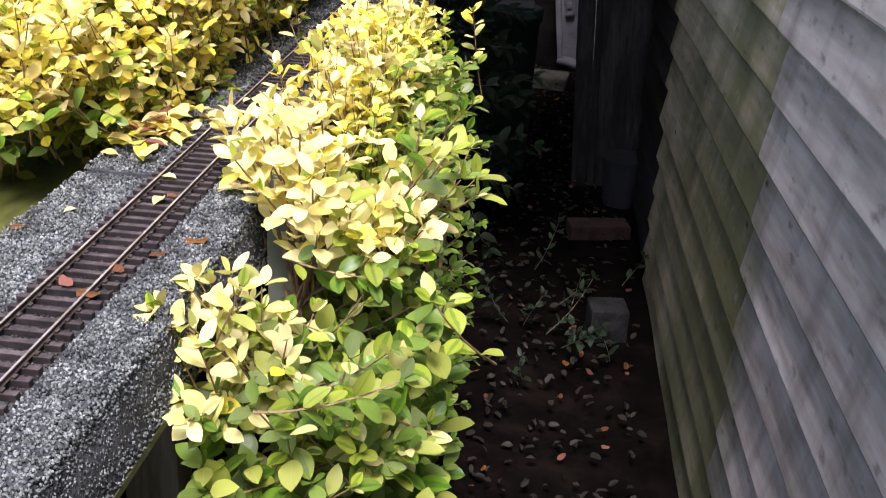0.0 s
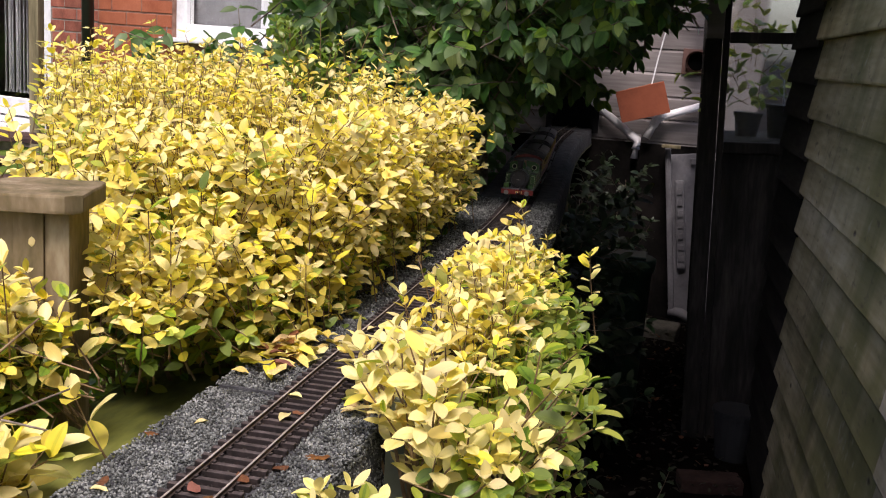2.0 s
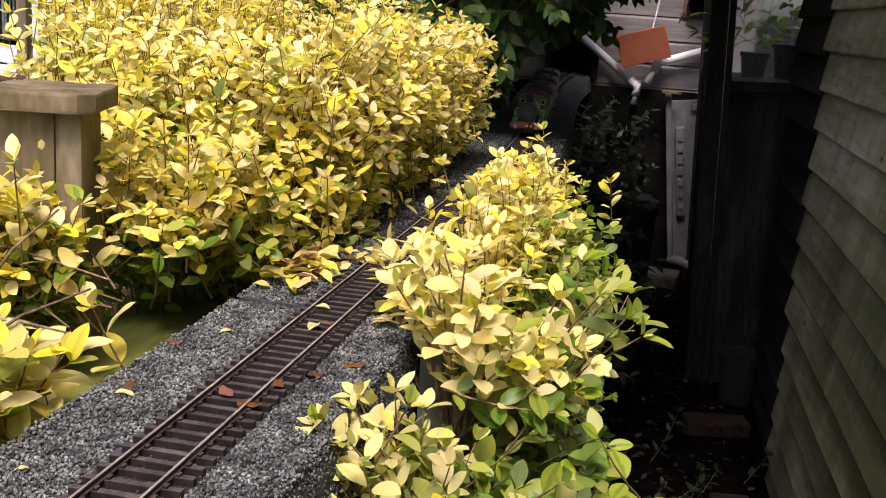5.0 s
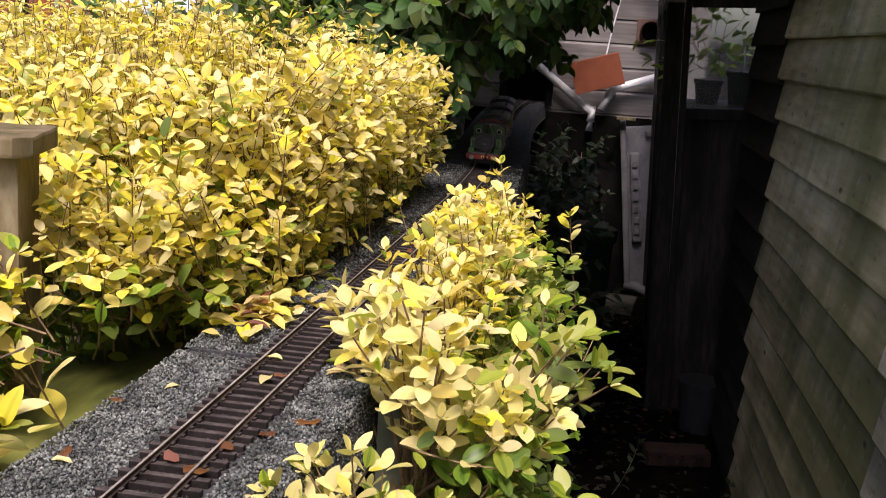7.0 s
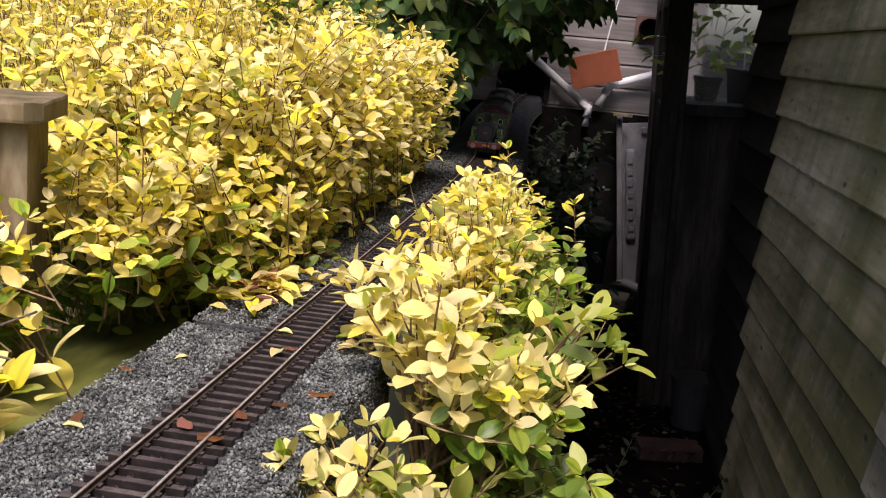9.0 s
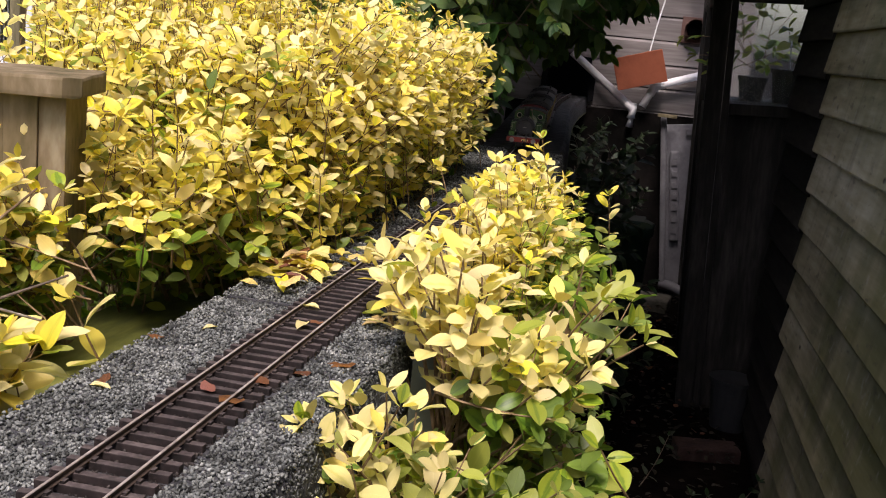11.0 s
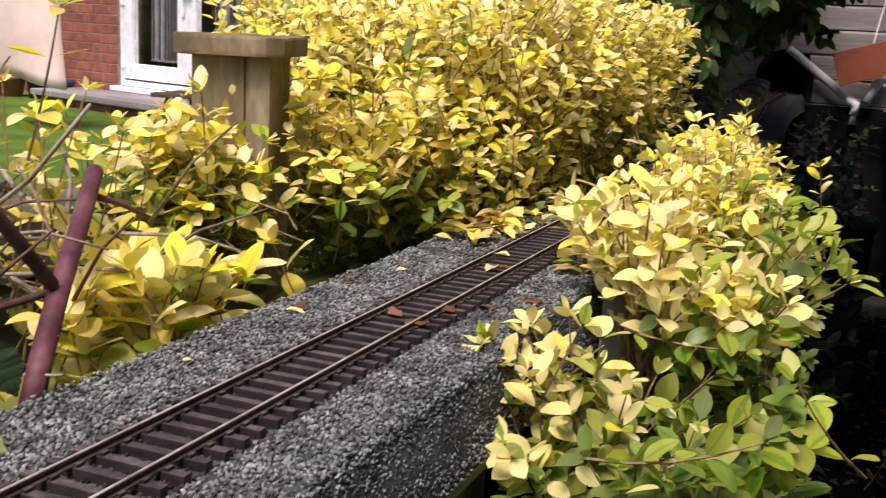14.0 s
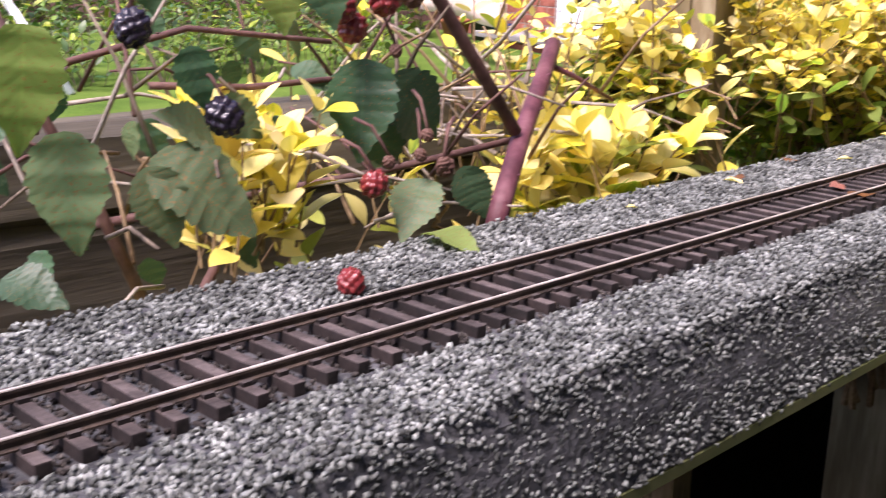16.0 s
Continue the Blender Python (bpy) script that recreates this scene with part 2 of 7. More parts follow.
M = {
    # soil far darker than its own tone, standing in for the path's shade
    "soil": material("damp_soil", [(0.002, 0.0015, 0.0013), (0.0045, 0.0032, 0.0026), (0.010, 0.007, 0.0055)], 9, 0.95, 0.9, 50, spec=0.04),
    "lawn": material("lawn_turf", [(0.045, 0.085, 0.015), (0.075, 0.13, 0.02), (0.12, 0.175, 0.035)], 3, 0.95, 0.5, 90, spec=0.05),
    "felt": material("trackbed_grit", [(0.02, 0.02, 0.022), (0.05, 0.052, 0.055), (0.09, 0.09, 0.095)], 30, 0.95, 1.0, 220),
    "grit": material("granite_grit", [(0.058, 0.061, 0.056), (0.128, 0.138, 0.128), (0.245, 0.258, 0.24)], 40, 0.9, 0.3, 150, vary=0.78, spec=0.2),
    # the shade of the sleeper gaps is put into this darker grit
    "dusty_shade_grit": material("dusty_brown_shade_grit", [(0.012, 0.010, 0.009), (0.035, 0.03, 0.027), (0.10, 0.09, 0.082)], 40, 0.95, 0.3, 150, vary=0.5, spec=0.15),
    "sleeper": material("brown_plastic_sleeper", [(0.008, 0.006, 0.005), (0.016, 0.011, 0.010), (0.03, 0.021, 0.019)], 60, 0.75, 0.25, 240, vary=0.25),
    "web": material("rusty_rail_side", [(0.022, 0.015, 0.011), (0.05, 0.034, 0.025), (0.085, 0.06, 0.045)], 40, 0.8, 0.2, 200),
    "rail": material("worn_rail_metal", [(0.22, 0.19, 0.16), (0.38, 0.33, 0.29), (0.55, 0.50, 0.45)], 30, 0.48, 0.08, 200, metal=0.25),
    "lit_top": material("skylit_sleeper_top", [(0.027, 0.020, 0.0175), (0.053, 0.041, 0.037), (0.095, 0.076, 0.069)], 60, 0.85, 0.3, 240, vary=0.2),
    "board": board_material("weathered_larch_board", [(0.20, 0.177, 0.148), (0.39, 0.35, 0.30), (0.59, 0.54, 0.475)], 0.15),
    "green_board": board_material("algae_stained_board", [(0.19, 0.165, 0.095), (0.37, 0.32, 0.20), (0.54, 0.48, 0.34)], 0.25),
    "dark_board": material("near_black_board", [(0.010, 0.009, 0.008), (0.022, 0.019, 0.017), (0.042, 0.037, 0.032)], 5, 0.85, 0.5, 40, stretch=(1, 0.2, 1.8), vary=0.2, spec=0.15),
    "far_board": material("grey_shiplap_board", [(0.13, 0.115, 0.108), (0.24, 0.22, 0.212), (0.35, 0.33, 0.32)], 4, 0.8, 0.4, 40, stretch=(0.15, 1, 2.0), vary=0.2),
    "wood": material("weathered_post_timber", [(0.08, 0.068, 0.035), (0.165, 0.14, 0.078), (0.26, 0.225, 0.14)], 9, 0.85, 0.5, 60, stretch=(2, 2, 0.25), vary=0.1),
    "post_wood": material("algae_mottled_post", [(0.085, 0.072, 0.028), (0.15, 0.118, 0.056), (0.225, 0.172, 0.098), (0.33, 0.28, 0.175)], 11, 0.85, 0.5, 80, stretch=(1.3, 1.3, 0.45), vary=0.1),
    "damp_board": material("damp_green_board", [(0.02, 0.025, 0.008), (0.05, 0.058, 0.016), (0.09, 0.09, 0.036)], 9, 0.8, 0.5, 60, stretch=(1, 0.3, 1), vary=0.15),
    "mossy": material("algae_green_timber", [(0.07, 0.082, 0.016), (0.17, 0.185, 0.035), (0.27, 0.26, 0.08)], 9, 0.8, 0.5, 60, stretch=(1, 0.3, 1), vary=0.15),
    "brick": material("red_brick", [(0.16, 0.05, 0.032), (0.26, 0.08, 0.05), (0.35, 0.125, 0.08)], 12, 0.9, 0.4, 90, vary=0.22),
    "brick_smooth": material("orange_brick", [(0.27, 0.072, 0.032), (0.34, 0.10, 0.046), (0.40, 0.13, 0.065)], 8, 0.9, 0.2, 90, vary=0.1),
    "mortar": material("mortar", [(0.17, 0.14, 0.12), (0.26, 0.22, 0.19), (0.34, 0.29, 0.25)], 20, 0.95, 0.4, 120),
    "red_mortar": material("reddish_mortar", [(0.16, 0.08, 0.055), (0.24, 0.13, 0.09), (0.32, 0.19, 0.14)], 20, 0.95, 0.4, 120),
    "upvc": plain("white_upvc", (0.78, 0.79, 0.80), 0.35),
    "dark": plain("dark_interior", (0.016, 0.016, 0.018), 0.8, spec=0.1),
    "curtain": material("grey_blind_slats", [(0.15, 0.15, 0.16), (0.21, 0.21, 0.22), (0.28, 0.28, 0.29)], 5, 0.8, 0.1, 60),
    "bark": material("grey_brown_bark", [(0.06, 0.045, 0.032), (0.14, 0.105, 0.075), (0.22, 0.175, 0.13)], 30, 0.85, 0.6, 120),
    "twig": material("tan_privet_twig", [(0.11, 0.066, 0.03), (0.20, 0.13, 0.062), (0.30, 0.215, 0.115)], 40, 0.75, 0.3, 160),
    "gold": leaf_material("golden_privet_leaf", (0.89, 0.72, 0.095), (0.68, 0.60, 0.07), 0.22, 0.40, 0.28, 0.27),
    "lemon": leaf_material("pale_lemon_privet_leaf", (0.89, 0.77, 0.305), (0.77, 0.67, 0.18), 0.18, 0.40, 0.22, 0.27),
    "varieg": leaf_material("variegated_privet_leaf", (0.80, 0.73, 0.25), (0.17, 0.30, 0.045), 0.36, 0.42, 0.2, 0.3),
    "lime": leaf_material("lime_privet_leaf", (0.40, 0.455, 0.05), (0.21, 0.30, 0.035), 0.3, 0.42, 0.3, 0.35),
    "green": leaf_material("green_privet_leaf", (0.175, 0.27, 0.03), (0.095, 0.17, 0.022), 0.3, 0.38, 0.35, 0.3),
    "tree": leaf_material("dark_green_shrub_leaf", (0.095, 0.185, 0.045), (0.062, 0.135, 0.034), 0.3, 0.4, 0.4, 0.3, 0.0, 0.0),
    # black that stands in for the darkness below the far boards
    "shade_black": material("shade_black_board", [(0.003, 0.0028, 0.0026), (0.007, 0.0065, 0.006), (0.014, 0.012, 0.011)], 8, 0.95, 0.5, 60, spec=0.05),
    # ivy leaf darkened to stand in for the shade it grows in
    "ivy": leaf_material("shade_dark_ivy_leaf", (0.022, 0.042, 0.014), (0.014, 0.03, 0.010), 0.3, 0.5, 0.5, 0.15),
    "baulk": material("weathered_baulk_timber", [(0.03, 0.025, 0.015), (0.075, 0.062, 0.04), (0.14, 0.118, 0.082)], 7, 0.9, 0.8, 45, stretch=(2, 0.2, 2.5), vary=0.12),
    # brick and dead leaves carry the path's shade in their colours
    "shade_brick": material("shade_dark_brick", [(0.02, 0.012, 0.010), (0.04, 0.022, 0.018), (0.06, 0.035, 0.028)], 14, 0.95, 0.5, 90),
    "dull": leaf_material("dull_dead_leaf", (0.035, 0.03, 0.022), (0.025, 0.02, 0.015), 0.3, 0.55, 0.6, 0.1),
    "bramble": leaf_material("bramble_leaf", (0.11, 0.175, 0.075), (0.085, 0.145, 0.06), 0.3, 0.55, 0.3, 0.3, 0.13, 0.03),
    "bramble_pale": leaf_material("pale_bramble_leaf", (0.17, 0.27, 0.04), (0.14, 0.23, 0.035), 0.3, 0.55, 0.3, 0.4, 0.1, 0.03),
    "bramble_dark": leaf_material("dark_bramble_leaf", (0.05, 0.115, 0.05), (0.04, 0.09, 0.042), 0.3, 0.45, 0.35, 0.25, 0.05, 0.03),
    "deadleaf": leaf_material("fallen_yellow_leaf", (0.78, 0.60, 0.15), (0.64, 0.42, 0.09), 0.3, 0.6, 0.45, 0.25, 0.1),
    "rust": leaf_material("fallen_rusty_leaf", (0.23, 0.08, 0.028), (0.16, 0.055, 0.022), 0.3, 0.6, 0.4, 0.2),
}

M["dull"].node_tree.nodes["Principled BSDF"].inputs["Specular IOR Level"].default_value = 0.12


# ---- mesh helpers ----
def link(name, me, mat, parent=None, label="", m=None):
    if mat and not me.materials:
        me.materials.append(mat)
    ob = new(name, me)
    if m is not None:
        ob.matrix_world = m
    if parent:
        ob.parent = parent
    if label:
        ob["label"] = label
    return ob


def part(name, bm, mat, parent=None, label="", smooth=False, m=None):
    """One bmesh as one mesh object under a thing or under a part."""
    me = bpy.data.meshes.new(name)
    bm.to_mesh(me)
    bm.free()
    if smooth:
        for p in me.polygons:
            p.use_smooth = True
    return link(name, me, mat, parent, label, m)


def thing(name, label, category, m=None, group="", kind=""):
    ob = new(name)
    ob.empty_display_size = 0.05
    if m is not None:
        ob.matrix_world = m
    return tagged(ob, label, category, group, kind)


def box(bm, x0, y0, z0, x1, y1, z1, bevel=0.0, m=None):
    r = bmesh.ops.create_cube(bm, size=1.0)
    vs = r["verts"]
    bmesh.ops.transform(bm, verts=vs, matrix=Matrix.Translation(((x0 + x1) / 2, (y0 + y1) / 2, (z0 + z1) / 2)) @ Matrix.Diagonal((x1 - x0, y1 - y0, z1 - z0, 1)))
    if bevel:
        es = list({e for v in vs for e in v.link_edges})
        r = bmesh.ops.bevel(bm, geom=es, offset=bevel, segments=2, affect="EDGES", profile=0.6)
        vs = list({v for f in r["faces"] for v in f.verts} | {v for v in vs if v.is_valid})
    if m is not None:
        bmesh.ops.transform(bm, verts=vs, matrix=m)
    return vs


def boxed(*a, **k):
    bm = bmesh.new()
    box(bm, *a, **k)
    return bm


def cyl(bm, p, q, r0, r1=None, n=12, caps=True):
    """A tapered round bar from p to q."""
    p, q = Vector(p), Vector(q)
    d = q - p
    r = bmesh.ops.create_cone(bm, segments=n, radius1=r0, radius2=r0 if r1 is None else r1, depth=d.length, cap_ends=caps)
    bmesh.ops.transform(bm, verts=r["verts"], matrix=Matrix.Translation((p + q) / 2) @ d.to_track_quat("Z", "Y").to_matrix().to_4x4())
    return r["verts"]


def tubed(points, radii, n=8):
    """A bent tube through points, as bmesh."""
    bm = bmesh.new()
    pts = [Vector(p) for p in points]
    rings = []
    for i, p in enumerate(pts):
        d = (pts[min(i + 1, len(pts) - 1)] - pts[max(i - 1, 0)]).normalized()
        q = d.to_track_quat("Z", "Y")
        r = radii[i] if isinstance(radii, (list, tuple)) else radii
        rings.append([bm.verts.new(p + q @ Vector((r * math.cos(2 * math.pi * k / n), r * math.sin(2 * math.pi * k / n), 0))) for k in range(n)])
    for a, b in zip(rings, rings[1:]):
        for k in range(n):
            bm.faces.new((a[k], a[(k + 1) % n], b[(k + 1) % n], b[k]))
    bm.faces.new(rings[0][::-1])
    bm.faces.new(rings[-1])
    return bm


def prism(profile, y0, y1):
    """Extrudes an (x, z) outline along y."""
    bm = bmesh.new()
    a = [bm.verts.new((x, y0, z)) for x, z in profile]
    b = [bm.verts.new((x, y1, z)) for x, z in profile]
    n = len(a)
    for i in range(n):
        bm.faces.new((a[i], a[(i + 1) % n], b[(i + 1) % n], b[i]))
    bm.faces.new(a[::-1])
    bm.faces.new(b)
    bmesh.ops.recalc_face_normals(bm, faces=bm.faces[:])
    return bm


# ---- leaves and shoots ----
def leaf_template(width=0.5, fold=0.12, droop=0.1, point=1.0, wave=0.0, rows=5, blunt=0.62):
    """A leaf one unit long along +y: vertices, faces, uv per vertex."""
    vs, uv = [(0, 0, 0)], [(0.5, 0)]
    for i in range(1, rows):
        s = i / rows
        w = width / 2 * math.sin(math.pi * s ** (0.9 * point)) ** blunt
        z = -droop * s * s
        k = wave * math.sin(9 * s)
        vs += [(-w, s, z + fold * w * 2 + k), (0, s, z), (w, s, z + fold * w * 2 - k)]
        uv += [(0, s), (0.5, s), (1, s)]
    vs.append((0, 1, -droop))
    uv.append((0.5, 1))
    fs = [(0, 2, 1), (0, 3, 2)]
    for i in range(rows - 2):
        a = 1 + 3 * i
        fs += [(a, a + 1, a + 4, a + 3), (a + 1, a + 2, a + 5, a + 4)]
    a, t = 1 + 3 * (rows - 2), len(vs) - 1
    fs += [(a, a + 1, t), (a + 1, a + 2, t)]
    return np.array(vs, float), fs, np.array(uv, float)


def leaves_mesh(name, template, mats):
    """All leaves of one kind joined: one mesh from a list of 4x4 placings."""
    vs, fs, uv = template
    a = np.array([np.array(m) for m in mats]).reshape(-1, 4, 4)
    v = np.einsum("nij,kj->nki", a[:, :3, :3], vs) + a[:, None, :3, 3]
    n, k = len(a), len(vs)
    me = bpy.data.meshes.new(name)
    sizes = [len(f) for f in fs]
    flat = np.array([i for f in fs for i in f])
    me.vertices.add(n * k)
    me.vertices.foreach_set("co", v.astype(np.float32).ravel())
    idx = (flat[None, :] + k * np.arange(n)[:, None]).ravel()
    me.loops.add(len(idx))
    me.loops.foreach_set("vertex_index", idx.astype(np.int32))
    st = np.concatenate([[0], np.cumsum(np.tile(sizes, n))[:-1]])
    me.polygons.add(n * len(fs))
    me.polygons.foreach_set("loop_start", st.astype(np.int32))
    me.polygons.foreach_set("use_smooth", np.ones(n * len(fs), bool))
    layer = me.uv_layers.new(name="leaf")
    layer.data.foreach_set("uv", np.tile(uv[flat], (n, 1)).astype(np.float32).ravel())
    me.update(calc_edges=True)
    return me


def single_leaf(name, template, mat):
    me = leaves_mesh(name, template, [np.eye(4)])
    me.materials.append(mat)
    return me


def aim(p, direction, up, size, roll=0.0):
    """Placing for a leaf: base at p, length along direction, upper side towards up."""
    y = direction.normalized()
    x = y.cross(up)
    if x.length < 1e-4:
        x = y.cross(Vector((1, 0, 0.1)))
    x.normalize()
    z = x.cross(y)
    r = Matrix((x, y, z)).transposed() @ Matrix.Rotation(roll, 3, "Y")
    return Matrix.Translation(p) @ (r * size).to_4x4()


class Shrub:
    """Collects the leaves, by kind, and the twigs of one shrub, and makes its parts."""

    def __init__(self, name, label, category, near, templates, leaf_mats, twig_mat, kind=""):
        self.root = thing(name, label, category, kind=kind)
        self.near, self.templates, self.mats, self.twig = near, templates, leaf_mats, twig_mat
        self.placed = {k: [] for k in leaf_mats}
        self.tv, self.tf = [], []

    def stem(self, pts, r0, r1, n=4):
        base = len(self.tv)
        for i, p in enumerate(pts):
            d = (pts[min(i + 1, len(pts) - 1)] - pts[max(i - 1, 0)]).normalized()
            q = d.to_track_quat("Z", "Y")
            r = r0 + (r1 - r0) * i / (len(pts) - 1)
            for k in range(n):
                self.tv.append(p + q @ Vector((r * math.cos(2 * math.pi * k / n), r * math.sin(2 * math.pi * k / n), 0)))
        for i in range(len(pts) - 1):
            for k in range(n):
                a, b = base + i * n + k, base + i * n + (k + 1) % n
                self.tf.append((a, b, b + n, a + n))

    def shoot(self, root, way, length, leaf, kind, gap=0.022, bare=0.25, spread=0.95, radius=0.0016, kinds=None, flat=0.85, lean=0.7, face=Vector((0, -0.22, 1)), hang=0.0):
        """A leafy shoot: a bending stem with opposite pairs of leaves, each pair turned across the one below."""
        side = way.cross(Vector((rnd.uniform(-1, 1), rnd.uniform(-1, 1), rnd.uniform(-0.5, 0.5)))).normalized()
        bend = rnd.uniform(-0.25, 0.25)
        pts = []
        for i in range(5):
            s = i / 4
            pts.append(root + way * (length * s) + side * (bend * length * s * s) + Vector((0, 0, 0.12 * length * s * s)))
        self.stem(pts, radius, radius * 0.5)
        n = max(2, int(length * (1 - bare) / gap))
        turn = rnd.uniform(0, math.pi)
        for i in range(n + 1):
            s = bare + (1 - bare) * (i / n) ** 0.85
            j = min(3, int(s * 4))
            p = pts[j].lerp(pts[j + 1], s * 4 - j)
            d = (pts[j + 1] - pts[j]).normalized()
            ax = d.cross(Vector((0.3, 0.2, 1) if abs(d.z) < 0.95 else (1, 0, 0))).normalized()
            # the tip carries a rosette of two pairs, the inner one small and half shut
            for sgn, grow, shut in ((1, 1.0, 1.0), (-1, 1.0, 1.0)) if i < n else ((1, 0.85, 0.9), (-1, 0.85, 0.9), (0.5, 0.55, 0.45), (-0.5, 0.55, 0.45)):
                if rnd.random() < 0.06:
                    continue
                a = Matrix.Rotation(turn + (i + (abs(sgn) < 1)) * math.pi / 2 + rnd.uniform(-0.3, 0.3), 3, d) @ ax * math.copysign(1, sgn)
                open_ = spread * rnd.uniform(0.65, 1.1) * shut
                v = (d * math.cos(open_) + a * math.sin(open_)).normalized()
                v = Vector((v.x, v.y, v.z * flat - hang + rnd.uniform(-0.2, 0.12))).normalized()
                up = (d * lean + face + Vector((rnd.uniform(-0.35, 0.35), rnd.uniform(-0.35, 0.35), 0))).normalized()
                kk = kind if kinds is None else kinds(p, s)
                self.placed[kk].append(aim(p + v * 0.003, v, up, leaf * grow * rnd.uniform(0.76, 1.14), rnd.uniform(-0.35, 0.35)))

    def finish(self, single=300, twig_label=""):
        """The leaves nearest to self.near become leaf objects of their own, the rest one mesh a kind."""
        every = [(k, m) for k, ms in self.placed.items() for m in ms]
        order = sorted(range(len(every)), key=lambda i: (every[i][1].translation - self.near).length)
        own = set(order[:single])
        shared = {}
        rest = {k: [] for k in self.placed}
        for i, (k, m) in enumerate(every):
            t = i % len(self.templates)
            if i in own:
                if (k, t) not in shared:
                    shared[k, t] = single_leaf("leaf", self.templates[t], self.mats[k])
                link("leaf", shared[k, t], None, self.root, m=m)
            else:
                rest[k].append((t, m))
        for k, tm in rest.items():
            for t in range(len(self.templates)):
                ms = [m for q, m in tm if q == t]
                if ms:
                    ob = link("foliage", leaves_mesh("foliage", self.templates[t], ms), self.mats[k], self.root)
                    tagged(ob, kind="stuff")
        me = bpy.data.meshes.new("twig_growth")
        me.from_pydata(self.tv, [], self.tf)
        tagged(link("twig_growth", me, self.twig, self.root, twig_label), kind="stuff")
        return self.root


PRIVET = [leaf_template(0.56, 0.10, 0.10, 1.15, rows=8, blunt=0.70), leaf_template(0.60, 0.14, 0.20, 1.22, 0.016, 8, 0.66), leaf_template(0.48, 0.07, 0.05, 1.1, 0.012, 8, 0.78), leaf_template(0.56, 0.18, -0.06, 1.15, rows=8, blunt=0.70), leaf_template(0.51, 0.11, 0.26, 1.05, 0.02, 8, 0.74)]
SMALL = [leaf_template(0.52, 0.10, 0.10, 0.95, rows=6, blunt=0.66), leaf_template(0.56, 0.15, 0.18, 0.95, 0.015, 6, 0.64), leaf_template(0.47, 0.07, 0.0, 0.95, 0.012, 6, 0.7), leaf_template(0.54, 0.18, -0.08, 0.95, rows=6, blunt=0.66)]
BROAD = [leaf_template(0.48, 0.16, 0.22, 0.9), leaf_template(0.54, 0.1, 0.3, 0.9, 0.02), leaf_template(0.46, 0.2, 0.12, 0.9)]

# ---- ground ----
def grid_mesh(name, xs, ys, zf):
    me = bpy.data.meshes.new(name)
    nx = len(xs)
    v = [(x, y, zf(x, y)) for y in ys for x in xs]
    f = [(j * nx + i, j * nx + i + 1, (j + 1) * nx + i + 1, (j + 1) * nx + i) for j in range(len(ys) - 1) for i in range(nx - 1)]
    me.from_pydata(v, [], f)
    for p in me.polygons:
        p.use_smooth = True
    return me


gx = [-300, -80, -20, -6] + [-2 + 0.1 * i for i in range(41)] + [6, 20, 80, 300]
gy = [-300, -80, -20, -6] + [-2 + 0.1 * i for i in range(91)] + [12, 20, 80, 300]
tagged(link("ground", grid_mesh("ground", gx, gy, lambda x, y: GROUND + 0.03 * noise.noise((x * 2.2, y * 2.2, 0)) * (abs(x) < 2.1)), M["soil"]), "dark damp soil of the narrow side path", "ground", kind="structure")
lx = [-60, -25] + [-12 + 0.4 * i for i in range(29)] + [-0.62]
ly = [-60, -20] + [-6 + 0.4 * i for i in range(41)] + [20, 60]
lawn = tagged(link("lawn", grid_mesh("lawn", lx, ly, lambda x, y: LAWN + 0.012 * noise.noise((x, y, 3))), M["lawn"]), "short mown green lawn", "lawn", kind="structure")
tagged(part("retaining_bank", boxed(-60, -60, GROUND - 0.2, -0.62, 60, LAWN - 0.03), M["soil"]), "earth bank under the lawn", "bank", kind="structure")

# ---- trackbed ----
bed = thing("trackbed", "raised timber trackbed coated with grey grit", "trackbed", kind="structure")


def sweep(profile, y0, y1, step=0.1):
    """Extrudes an (x, z) outline along the line of the track."""
    bm = bmesh.new()
    n = max(1, round((y1 - y0) / step))
    rows = []
    for i in range(n + 1):
        y = y0 + (y1 - y0) * i / n
        rows.append([bm.verts.new((x + track_x(y), y, z)) for x, z in profile])
    k = len(profile)
    for a, b in zip(rows, rows[1:]):
        for i in range(k):
            bm.faces.new((a[i], a[(i + 1) % k], b[(i + 1) % k], b[i]))
    bm.faces.new(rows[0][::-1])
    bm.faces.new(rows[-1])
    bmesh.ops.recalc_face_normals(bm, faces=bm.faces[:])
    return bm


BED_PROFILE = [(BED_L + 0.008, BED_Z), (BED_L, BED_Z - 0.010), (BED_L - 0.002, 0.812), (0.118, 0.812), (0.114, 0.850), (BED_R + 0.003, BED_Z - 0.012), (BED_R - 0.008, BED_Z), (0.050, BED_Z), (0.044, BED_Z + 0.001), (-0.044, BED_Z + 0.001), (-0.050, BED_Z)]
part("grit_coating", sweep(BED_PROFILE, -1.6, 0.684), M["felt"], bed)
part("grit_coating", sweep(BED_PROFILE, 0.694, 5.6), M["felt"], bed)
part("joint_strip", boxed(BED_L, 0.684, 0.83, -0.043, 0.694, BED_Z - 0.004), M["sleeper"], bed)
part("deck_board", sweep([(-0.12, 0.800), (-0.12, 0.8115), (0.1195, 0.8115), (0.1195, 0.804), (0.09, 0.800)], -1.6, 5.5), M["damp_board"], bed, "algae-green edge board")
